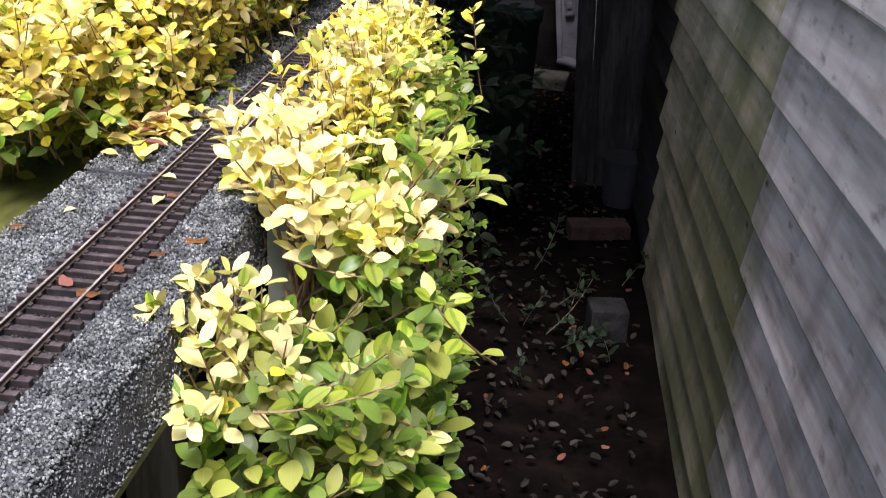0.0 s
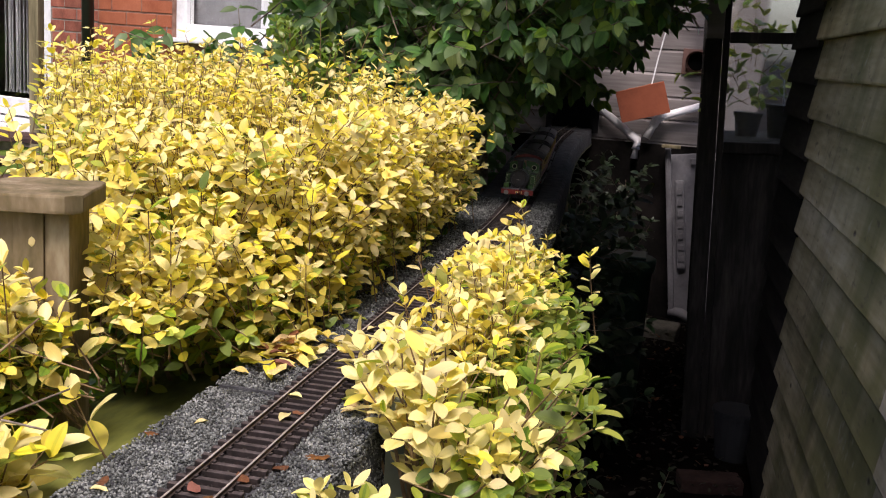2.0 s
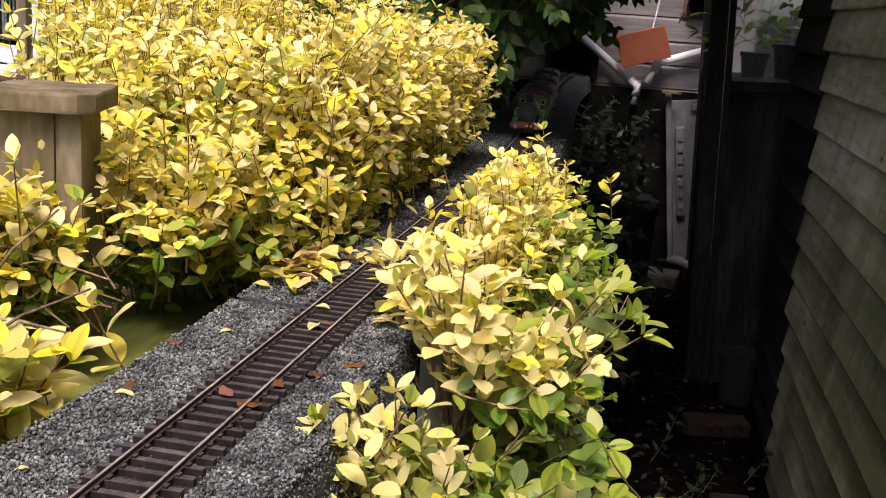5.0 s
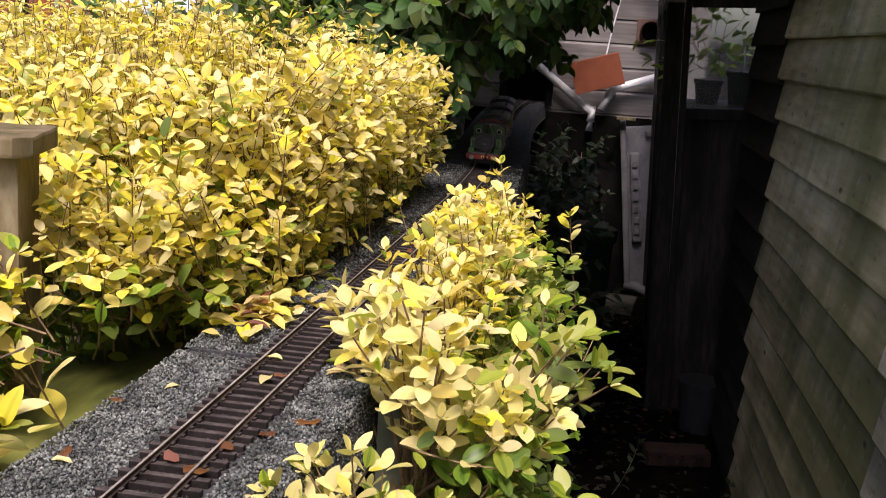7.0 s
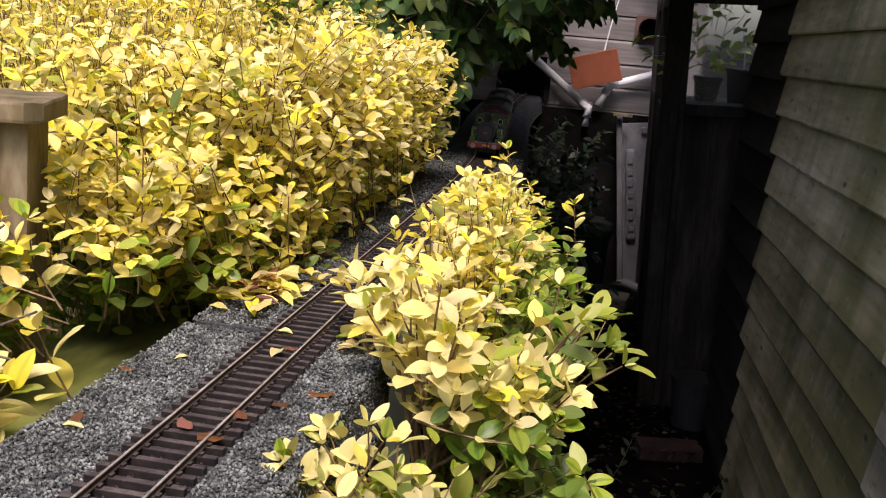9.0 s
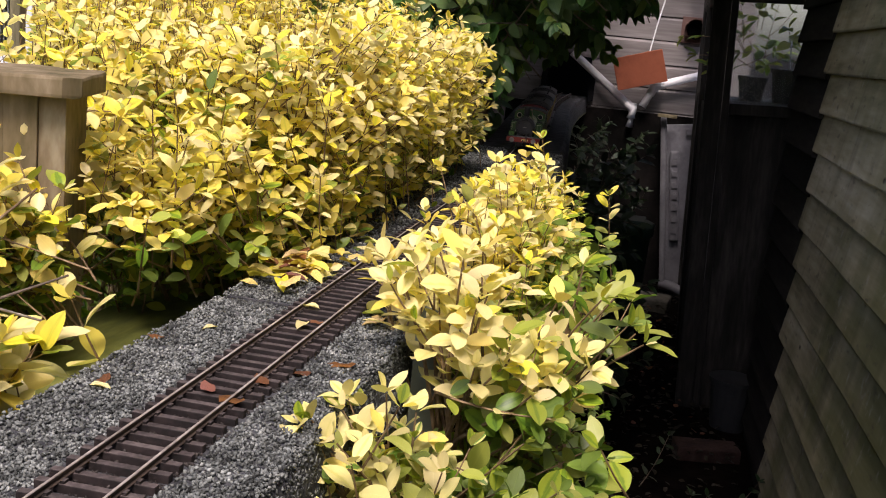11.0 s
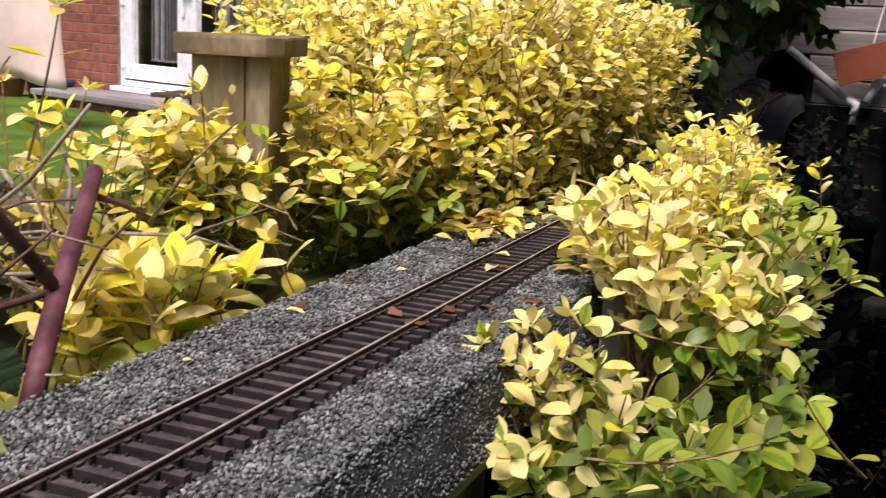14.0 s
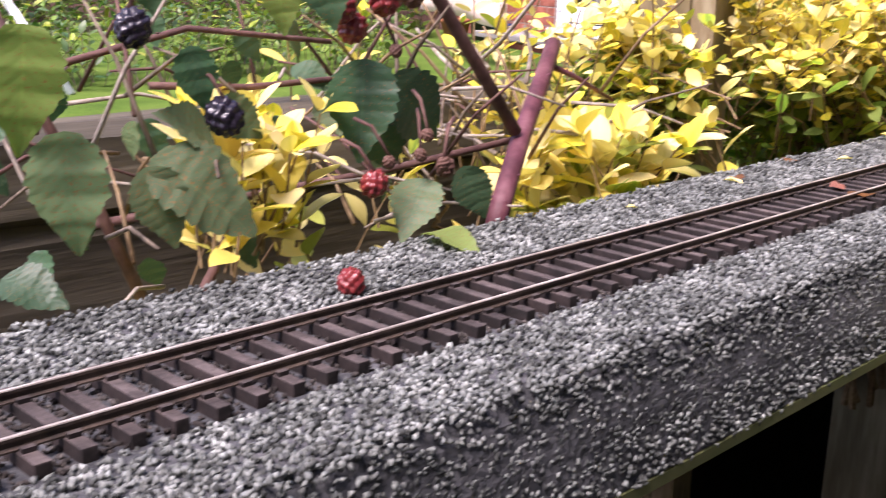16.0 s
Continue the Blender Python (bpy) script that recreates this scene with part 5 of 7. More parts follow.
# tunnel mouth in the wall
tunnel = thing("tunnel_mouth", "dark round tunnel opening for the railway in the boards", "tunnel")
bm = bmesh.new()
ring = []
for k in range(25):
    a = math.pi * k / 24
    ring.append((HOLE[0] + HOLE[2] * math.cos(a), HOLE[1] - 0.01 + HOLE[2] * math.sin(a)))
outer = [(HOLE[0] + HOLE[2] + 0.03, HOLE[1] - 0.11)] + [(HOLE[0] + (HOLE[2] + 0.03) * math.cos(math.pi * k / 24), HOLE[1] - 0.01 + (HOLE[2] + 0.03) * math.sin(math.pi * k / 24)) for k in range(25)] + [(HOLE[0] - HOLE[2] - 0.03, HOLE[1] - 0.11)]
inner = [(HOLE[0] + HOLE[2], HOLE[1] - 0.11)] + ring + [(HOLE[0] - HOLE[2], HOLE[1] - 0.11)]
vo = [[bm.verts.new((x, y, z)) for x, z in outer] for y in (FAR_Y - 0.02, FAR_Y + 0.2)]
vi = [[bm.verts.new((x, y, z)) for x, z in inner] for y in (FAR_Y - 0.02, FAR_Y + 0.2)]
for k in range(len(outer) - 1):
    bm.faces.new((vo[0][k], vo[0][k + 1], vi[0][k + 1], vi[0][k]))
    bm.faces.new((vi[0][k], vi[0][k + 1], vi[1][k + 1], vi[1][k]))
    bm.faces.new((vo[0][k], vo[1][k], vo[1][k + 1], vo[0][k + 1]))
bmesh.ops.recalc_face_normals(bm, faces=bm.faces[:])
part("portal", bm, M["dark"], tunnel)

# grey moulded panel leaning on the wall
panel = thing("plastic_panel", "grey moulded plastic panel leaning against the outbuilding", "panel", pose(0.43, FAR_Y - 0.13, GROUND + 0.06, -5, -7, 0))
grey = material("grey_plastic", [(0.10, 0.10, 0.108), (0.145, 0.145, 0.155), (0.19, 0.19, 0.205)], 6, 0.55, 0.1, 60)
part("sheet", boxed(0.0, 0.0, 0.0, 0.5, 0.018, 0.86, 0.006), grey, panel)
part("flange", boxed(-0.004, -0.055, 0.0, 0.028, 0.0, 0.90, 0.01), grey, panel)
part("rib", boxed(0.045, -0.03, 0.24, 0.095, 0.0, 0.72, 0.012), grey, panel)
for k in range(7):
    part("raised_mark", boxed(0.055, -0.038, 0.28 + 0.06 * k, 0.085, -0.03, 0.315 + 0.06 * k, 0.006), grey, panel)
for z in (0.16, 0.80):
    part("batten", boxed(0.13, -0.02, z, 0.4, 0.0, z + 0.035, 0.006), grey, panel)
for z in (0.34, 0.5, 0.62):
    part("lug", boxed(0.19, -0.022, z, 0.215, 0.0, z + 0.05, 0.006), grey, panel)
part("foot", tubed([(0.0, -0.03, 0.01), (0.06, -0.05, 0.0), (0.12, -0.07, -0.03), (0.17, -0.09, -0.05)], [0.026, 0.03, 0.026, 0.02], 10), grey, panel, smooth=True)
tagged(part("wood_strip", boxed(0.30, FAR_Y - 0.155, 0.835, 0.40, FAR_Y - 0.12, 0.852, 0.003), M["wood"]), "pale wooden strip on top of the grey panel", "strip")
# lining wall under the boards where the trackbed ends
tagged(part("wall_plinth", boxed(-2.2, FAR_Y - 0.03, GROUND - 0.1, 0.6, FAR_Y - 0.006, 0.84), M["shade_black"]), "dark stained lower wall of the outbuilding", "wall", kind="structure")

# ---- green bin with ivy ----
bin_ = thing("water_butt", "dark green plastic bin standing on the path", "bin", pose(0.245, 3.75, GROUND))
green_p = plain("dark_green_plastic", (0.02, 0.055, 0.032), 0.5)
bm = bmesh.new()
prof = [(0.085, 0.0), (0.105, 0.60), (0.116, 0.605), (0.118, 0.65), (0.108, 0.655)]
n = 28
rings = [[bm.verts.new((r * math.cos(2 * math.pi * k / n), r * math.sin(2 * math.pi * k / n), z)) for k in range(n)] for r, z in prof]
for A, B in zip(rings, rings[1:]):
    for k in range(n):
        bm.faces.new((A[k], A[(k + 1) % n], B[(k + 1) % n], B[k]))
bm.faces.new(rings[-1])
part("body", bm, green_p, bin_, smooth=True)
part("lid", boxed(-0.08, -0.07, 0.656, 0.08, 0.07, 0.668, 0.005), green_p, bin_)

# ---- glasshouse behind the shed ----
glass = thing("glasshouse", "old dark-framed glasshouse with dusty panes", "glasshouse", Matrix.Translation((0.485, 0, 0.8)) @ pose(0, 0, 0, 0, -2.6, 0) @ Matrix.Translation((-0.485, 0, -0.8)))
frame_w = material("dark_painted_timber", [(0.010, 0.010, 0.009), (0.022, 0.021, 0.019), (0.05, 0.047, 0.042)], 8, 0.75, 0.4, 50, stretch=(2, 2, 0.3), spec=0.15)
GX, GY = 0.485, 3.56
dusty = material("dusty_greenhouse_glass", [(0.75, 0.8, 0.78), (0.85, 0.88, 0.86), (0.9, 0.92, 0.9)], 3, 0.08, 0.0, 20)
dn = dusty.node_tree.nodes["Principled BSDF"]
dn.inputs["Transmission Weight"].default_value, dn.inputs["IOR"].default_value = 0.98, 1.3


def gpart(name, x0, y0, z0, x1, y1, z1, b=0.004):
    return part(name, boxed(x0, y0, z0, x1, y1, z1, b), frame_w, glass)


gpart("corner_post", GX, GY, GROUND - 0.04, GX + 0.062, GY + 0.07, 1.40)
part("corner_post", boxed(GX + 0.004, GY, 1.401, GX + 0.066, GY + 0.07, 2.2, 0.004), M["far_board"], glass, "pale weathered upper post")
gpart("bead", GX + 0.064, GY + 0.01, GROUND, GX + 0.088, GY + 0.05, 2.2)
gpart("rail", GX + 0.0885, GY + 0.005, 1.385, 1.7, GY + 0.055, 1.425)
# sill and dark boards added in place of the dim lower panes
gpart("sill", GX + 0.0885, GY - 0.02, 0.99, 1.7, GY + 0.06, 1.03)
gpart("base_board", GX + 0.0885, GY + 0.012, GROUND, GX + 0.30, GY + 0.05, 0.989)
gpart("base_board", GX + 0.302, GY + 0.012, GROUND, 1.7, GY + 0.05, 0.989)
gpart("rail", GX + 0.0885, GY + 0.005, 2.1, 1.7, GY + 0.055, 2.2)
gpart("post", 1.15, GY, GROUND, 1.21, GY + 0.004, 2.2)
for z0, z1 in ((1.031, 1.384), (1.426, 2.099)):
    ob = part("pane", boxed(GX + 0.089, GY + 0.028, z0, 1.7, GY + 0.032, z1), dusty, glass)
    ob.visible_shadow = False
for y in (GY + 0.9, GY + 1.75):
    gpart("corner_post", GX, y, GROUND, GX + 0.06, y + 0.06, 2.2)
for y0, y1 in ((GY + 0.071, GY + 0.899), (GY + 0.961, GY + 1.749)):
    # the same added dark boards stand in for dim glass along the side
    gpart("base_board", GX + 0.012, y0, GROUND, GX + 0.05, y1, 0.99)
    gpart("rail", GX + 0.01, y0, 1.385, GX + 0.05, y1, 1.425)
    gpart("rail", GX + 0.01, y0, 2.12, GX + 0.05, y1, 2.2)
    for z0, z1 in ((0.991, 1.384), (1.426, 2.119)):
        ob = part("pane", boxed(GX + 0.028, y0, z0, GX + 0.032, y1, z1), dusty, glass)
        ob.visible_shadow = False
gpart("bench", GX + 0.10, GY + 0.2, 0.98, 1.6, GY + 0.75, 1.02)
gpart("bench_front", GX + 0.10, GY + 0.2, GROUND, 1.6, GY + 0.24, 0.979)


def tub(x, y, z, r, h, label, mat):
    p = thing("plant_pot", label, "plant pot", pose(x, y, z))
    bm = bmesh.new()
    cyl(bm, (0, 0, 0), (0, 0, h), 0.75 * r, r, 18)
    part("pot", bm, mat, p, smooth=False)
    bm = bmesh.new()
    cyl(bm, (0, 0, h - 0.012), (0, 0, h + 0.004), 1.06 * r, 1.06 * r, 18)
    part("rim", bm, mat, p)
    return p


black_p = plain("black_pot_plastic", (0.01, 0.011, 0.014), 0.6, spec=0.15)
tub(0.80, GY + 0.42, 1.02, 0.075, 0.14, "black plastic plant pot on the glasshouse bench", black_p)
tub(0.66, GY + 0.45, 1.02, 0.055, 0.10, "black plastic plant pot on the glasshouse bench", black_p)
tub(0.71, 3.40, GROUND, 0.08, 0.19, "grey plastic bucket beside the glasshouse", plain("grey_bucket", (0.03, 0.032, 0.034), 0.7, spec=0.15))
wire = thing("wire_hoop", "thin bent wire hoop in a plant pot", "wire")
part("wire", tubed([(0.79, GY + 0.4, 1.15)] + [(0.83 + 0.05 * math.cos(math.pi - math.pi * k / 8), GY + 0.4, 1.26 + 0.05 * math.sin(math.pi * k / 8)) for k in range(9)] + [(0.88, GY + 0.4, 1.15)], 0.0025, 6), white_pipe, wire)
vine = Shrub("glasshouse_vine", "yellow-green leafy vine inside the glasshouse", "vine", Vector((0.7, 3.5, 1.3)), BROAD, {"lime": M["lime"], "green": M["green"]}, M["twig"])
for k in range(34):
    p = Vector((rnd.uniform(0.56, 0.80), GY + rnd.uniform(0.3, 0.7), rnd.uniform(1.05, 1.75)))
    vine.shoot(p, Vector((rnd.uniform(-0.6, 0.6), rnd.uniform(-0.4, 0.4), rnd.uniform(-0.3, 0.9))).normalized(), rnd.uniform(0.12, 0.25), 0.07, "lime", gap=0.06, kinds=lambda p, s: pick({"lime": 1, "green": 0.6}))
vine.finish(60)

# ---- clutter on the path ----
block = thing("concrete_block", "grey concrete block on the soil path", "block", pose(0.645, 2.33, GROUND + 0.005, 0, 0, 8))
# block coloured near black, with the path's shade in it
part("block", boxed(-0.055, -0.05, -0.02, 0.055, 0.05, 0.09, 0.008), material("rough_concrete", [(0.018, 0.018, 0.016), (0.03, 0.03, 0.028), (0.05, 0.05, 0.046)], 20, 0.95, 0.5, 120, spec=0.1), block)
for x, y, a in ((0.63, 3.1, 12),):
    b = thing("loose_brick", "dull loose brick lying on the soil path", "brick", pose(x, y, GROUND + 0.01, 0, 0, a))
    part("brick", boxed(-0.107, -0.05, -0.02, 0.107, 0.05, 0.03, 0.006), M["shade_brick"], b)
slab = thing("stone_slab", "pale mossy stone slab at the end of the path", "slab", pose(0.27, 5.1, GROUND, 0, 0, -6))
part("slab", boxed(-0.22, -0.1, -0.02, 0.22, 0.1, 0.06, 0.015), material("mossy_stone", [(0.04, 0.04, 0.03), (0.08, 0.076, 0.06), (0.13, 0.12, 0.10)], 12, 0.9, 0.6, 60), slab)
stake = thing("garden_stake", "flat grey-green wooden stake beside the track", "stake", pose(0.138, 0.61, 0.69, 0, 0, 12))
bm = prism([(-0.014, 0.0), (0.014, 0.0), (0.014, 0.215), (0.008, 0.238), (-0.006, 0.242), (-0.014, 0.22)], -0.004, 0.004)
part("slat", bm, plain("grey_green_stake", (0.14, 0.16, 0.115), 0.8), stake)

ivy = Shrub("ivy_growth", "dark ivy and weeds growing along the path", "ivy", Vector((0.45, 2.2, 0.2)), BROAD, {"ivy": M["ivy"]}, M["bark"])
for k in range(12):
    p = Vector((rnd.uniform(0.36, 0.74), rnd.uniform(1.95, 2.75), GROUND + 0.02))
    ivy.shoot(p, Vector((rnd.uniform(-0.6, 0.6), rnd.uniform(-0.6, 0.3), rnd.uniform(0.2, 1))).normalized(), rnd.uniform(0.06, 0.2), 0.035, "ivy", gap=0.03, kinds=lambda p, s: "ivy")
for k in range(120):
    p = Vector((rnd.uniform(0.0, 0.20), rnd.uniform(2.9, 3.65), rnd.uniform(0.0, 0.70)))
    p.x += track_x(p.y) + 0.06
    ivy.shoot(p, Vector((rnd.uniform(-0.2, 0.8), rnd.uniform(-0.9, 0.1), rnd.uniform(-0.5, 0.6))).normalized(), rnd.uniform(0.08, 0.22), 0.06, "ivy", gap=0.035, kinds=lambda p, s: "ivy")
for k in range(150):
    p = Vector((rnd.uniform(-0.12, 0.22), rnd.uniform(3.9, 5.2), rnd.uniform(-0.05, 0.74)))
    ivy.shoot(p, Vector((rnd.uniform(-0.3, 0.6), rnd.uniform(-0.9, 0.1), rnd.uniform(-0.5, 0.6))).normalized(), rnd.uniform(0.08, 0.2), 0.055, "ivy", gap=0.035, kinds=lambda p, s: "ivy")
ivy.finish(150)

# ---- leaf litter ----
def scatter(name, label, n, place, kinds, size, lift=0.002, flat=0.35, own=False):
    """Fallen leaves; own: each its own thing, else one joined object a kind."""
    by = {k: [] for k in kinds}
    for i in range(n):
        p = Vector(place())
        a = rnd.uniform(0, 2 * math.pi)
        way = Vector((math.cos(a), math.sin(a), rnd.uniform(-0.05, flat)))
        m = aim(p + Vector((0, 0, lift)), way, Vector((rnd.uniform(-flat, flat), rnd.uniform(-flat, flat), 1)), size * rnd.uniform(0.65, 1.2))
        k = pick(kinds)
        if own:
            tagged(link(name, single_leaf(name, CURLED[i % 3], M[k]), None, m=m), label if isinstance(label, str) else label[k], "leaf", group="fallen leaves on the track")
        else:
            by[k].append(m)
    for i, (k, ms) in enumerate(by.items()):
        if ms:
            tagged(link(name, leaves_mesh(name, CURLED[i % 3], ms), M[k]), label, "leaf litter", kind="stuff")


CURLED = [leaf_template(0.5, 0.25, 0.15, wave=0.04), leaf_template(0.55, -0.12, -0.02, wave=0.05), leaf_template(0.45, 0.4, 0.25, wave=0.02)]
LITTER = {"deadleaf": "curled yellow fallen leaf on the trackbed", "rust": "rusty brown fallen leaf on the track", "lemon": "pale yellow fallen leaf on the trackbed", "gold": "bright yellow fallen leaf on the trackbed"}
scatter("fallen_leaf", LITTER, 70, lambda: (rnd.gauss(-0.092, 0.022), rnd.gauss(0.865, 0.06), BED_Z + rnd.uniform(0, 0.016)), {"deadleaf": 1.0, "rust": 0.3, "lemon": 0.5, "gold": 0.5}, 0.036, own=True)
for x, y, k, s in ((0.036, 0.392, "rust", 0.024), (0.010, 0.346, "rust", 0.03), (0.0, 0.352, "rust", 0.024), (0.052, 0.47, "rust", 0.026), (0.06, 0.50, "rust", 0.03), (0.003, 0.60, "lemon", 0.026), (-0.002, 0.66, "lemon", 0.024), (0.004, 0.61, "rust", 0.02), (-0.012, 1.02, "lemon", 0.02), (0.012, 1.3, "rust", 0.02), (-0.11, 0.34, "lemon", 0.02), (-0.107, 0.35, "rust", 0.02), (-0.083, 0.56, "lemon", 0.018), (-0.115, 0.5, "rust", 0.02), (0.02, 1.62, "lemon", 0.025), (-0.03, 1.95, "lemon", 0.025), (-0.06, 1.1, "lime", 0.03), (-0.07, 1.08, "lime", 0.026), (-0.09, 0.17, "lemon", 0.012), (0.065, 0.66, "deadleaf", 0.035), (0.075, 0.67, "deadleaf", 0.03), (0.07, 0.70, "lime", 0.035)):
    a = rnd.uniform(0, 6.28)
    z = RAIL_TOP - 0.003 if abs(x) < 0.04 else BED_Z + 0.003
    tagged(link("fallen_leaf", single_leaf("fallen_leaf", CURLED[0 if k != "rust" else 1], M[k]), None, m=aim(Vector((x, y, z)), Vector((math.cos(a), math.sin(a), 0.1)), UP, s)), {"rust": "rusty brown fallen leaf on the track", "lemon": "small pale yellow fallen leaf on the track", "lime": "fallen green-yellow leaf on the trackbed", "deadleaf": "curled yellow fallen leaf beside the rails"}[k], "leaf", group="fallen leaves on the track")
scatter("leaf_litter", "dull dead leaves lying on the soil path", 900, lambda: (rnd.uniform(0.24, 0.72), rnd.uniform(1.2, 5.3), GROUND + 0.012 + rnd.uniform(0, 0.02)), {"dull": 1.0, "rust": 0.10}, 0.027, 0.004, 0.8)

# ---- low privet growth by the post and along the trackbed ----
low = Shrub("privet_shoots", "low straggling golden privet shoots beside the trackbed", "bush", Vector((0.2, -0.2, 1.0)), PRIVET, {k: M[k] for k in ("gold", "lemon", "lime", "green")}, M["twig"])


def low_kind(p, s):
    q = max(0.0, min(1.0, (p.z - 0.89) / 0.10))
    return pick({"gold": 1.2 * q + 0.1, "lemon": 0.8 * q, "lime": 0.3 + 0.4 * (1 - q), "green": 1.6 * max(0, 0.75 - q)})


for i in range(60):
    y = rnd.uniform(0.60, 1.02)
    x = rnd.uniform(-0.46, -0.16)
    if x > -0.34 and y < 0.80:
        continue
    if abs(x + 0.385) < 0.075 and abs(y - 0.665) < 0.085:
        continue
    zz = (0.90 if x > -0.34 else 0.84) + rnd.uniform(0.0, 0.12 if y > 0.78 else 0.08)
    way = Vector((rnd.uniform(-0.3, 0.7), rnd.uniform(-1.0, 0.2), rnd.uniform(0.25, 0.9))).normalized()
    L = rnd.uniform(0.10, 0.18)
    low.shoot(Vector((x, y, zz)) - way * L * 0.7, way, L, 0.030, "gold", kinds=low_kind)
for i in range(85):
    # the hedge's skirt, green below and gold above, down to the planks
    y, x = rnd.uniform(0.80, 1.0), rnd.uniform(-0.62, -0.13)
    zz = rnd.uniform(0.90 if -0.38 < x and y < 0.93 else 0.82, 1.02)
    way = Vector((rnd.uniform(-0.4, 0.6), rnd.uniform(-1.0, -0.2), rnd.uniform(0.1, 0.8))).normalized()
    low.shoot(Vector((x, y, zz)) - way * 0.09, way, rnd.uniform(0.10, 0.16), 0.029, "gold", gap=0.024, spread=1.05, kinds=low_kind, flat=0.55)
for i in range(70):
    # leafy ends hanging in front of the post
    x, y = rnd.uniform(-0.46, -0.2), rnd.uniform(0.54, 0.84)
    if abs(x + 0.376) < 0.085 and abs(y - 0.672) < 0.095:
        y = rnd.uniform(0.52, 0.57)
    if x > -0.33 and y < 0.70:
        continue
    zz = rnd.uniform(0.90 if x > -0.33 else 0.86, 1.0) - 0.2 * max(0, -0.45 - x)
    way = Vector((rnd.uniform(-0.2, 0.9), rnd.uniform(-0.9, 0.1), rnd.uniform(0.0, 0.6))).normalized()
    low.shoot(Vector((x, y, zz)) - way * 0.1, way, rnd.uniform(0.11, 0.17), 0.032, "gold", gap=0.026, spread=1.1, kinds=low_kind, flat=0.55)
def skirt_top(y):
    """Height of the straggling growth, rising from the post towards the hedge."""
    return 0.945 + 0.115 * min(1.0, max(0.0, (y - 0.54) / 0.16)) + 0.10 * min(1.0, max(0.0, (y - 0.72) / 0.18))


for i in range(165):
    # the leafy skirt between the post and the hedge, over the planks
    y, x = rnd.uniform(0.56, 0.98), rnd.uniform(-0.44, -0.155)
    if abs(x + 0.376) < 0.075 and 0.585 < y < 0.76:
        continue
    if (x > -0.20 and y < 0.68) or (x > -0.32 and y < 0.62):
        continue
    zz = rnd.uniform(0.93 if y < 0.8 else 0.88, skirt_top(y) - 0.005 + 0.03 * rnd.random())
    way = Vector((rnd.uniform(-0.25, 0.75), rnd.uniform(-1.0, -0.1), rnd.uniform(0.15, 1.0))).normalized()
    L = rnd.uniform(0.10, 0.17)
    low.shoot(Vector((x, y, zz)) - way * L, way, L, rnd.uniform(0.025, 0.033), "gold", gap=0.024, bare=0.3, spread=1.05, kinds=low_kind, flat=0.55, radius=0.0014)
for i in range(44):
    # ends reaching round in front of the post
    x, y = rnd.uniform(-0.40, -0.27), rnd.uniform(0.50, 0.575)
    way = Vector((rnd.uniform(-0.9, 0.5), rnd.uniform(-0.6, 0.0), rnd.uniform(0.1, 0.8))).normalized()
    low.shoot(Vector((x, y, rnd.uniform(0.91, 0.985))) - way * 0.09, way, rnd.uniform(0.10, 0.14), 0.033, "gold", gap=0.025, bare=0.3, spread=1.05, kinds=low_kind, flat=0.55, radius=0.0014)
for x, y, z in ((-0.294, 0.482, 1.056), (-0.36, 0.54, 1.01), (-0.44, 0.52, 1.0), (-0.30, 0.69, 1.06), (-0.20, 0.70, 1.06), (-0.25, 0.74, 1.08)):
    low.shoot(Vector((x - 0.02, y + 0.03, z - 0.16)), Vector((0.02, -0.03, 0.16)).normalized(), 0.165, 0.034, "gold", gap=0.026, bare=0.5, kinds=lambda p, s: pick({"gold": 1, "lemon": 0.8, "lime": 0.3}), radius=0.0015)
for i in range(38):
    # a nearer clump against the trackbed edge
    x, y = rnd.gauss(-0.26, 0.045), rnd.gauss(0.33, 0.06)
    way = Vector((rnd.uniform(-0.4, 0.8), rnd.uniform(-0.5, 0.6), rnd.uniform(0.3, 1.0))).normalized()
    L = rnd.uniform(0.09, 0.15)
    tip = Vector((min(x, -0.17), y, 0.85 + rnd.uniform(0.0, 0.06)))
    low.shoot(tip - way * L, way, L, rnd.uniform(0.040, 0.054), "gold", gap=0.026, kinds=lambda p, s: pick({"gold": 0.8, "lemon": 1.0, "lime": 0.45}))
for i in range(16):
    # and one by the brambles
    x, y = rnd.gauss(-0.37, 0.05), rnd.gauss(0.10, 0.14)
    way = Vector((rnd.uniform(-0.3, 0.5), rnd.uniform(-0.5, 0.5), rnd.uniform(0.4, 1.0))).normalized()
    L = rnd.uniform(0.09, 0.16)
    tip = Vector((x, y, 0.87 + rnd.uniform(0.0, 0.08)))
    low.shoot(tip - way * L, way, L, 0.040, "gold", gap=0.028, kinds=lambda p, s: pick({"gold": 0.6, "lemon": 1.0, "lime": 0.6}))
for i in range(22):
    # in front of the post's foot
    u, v = rnd.uniform(-0.09, 0.05), rnd.uniform(0.10, 0.15)
    x, y = -0.376 + 0.55 * v + 0.84 * u, 0.672 - 0.84 * v + 0.55 * u
    way = Vector((rnd.uniform(-0.5, 0.5), rnd.uniform(-0.5, 0.2), rnd.uniform(0.2, 0.8))).normalized()
    low.shoot(Vector((x, y, rnd.uniform(0.87, 1.0))) - way * 0.08, way, rnd.uniform(0.10, 0.14), 0.031, "gold", gap=0.024, spread=1.05, kinds=low_kind, flat=0.55)
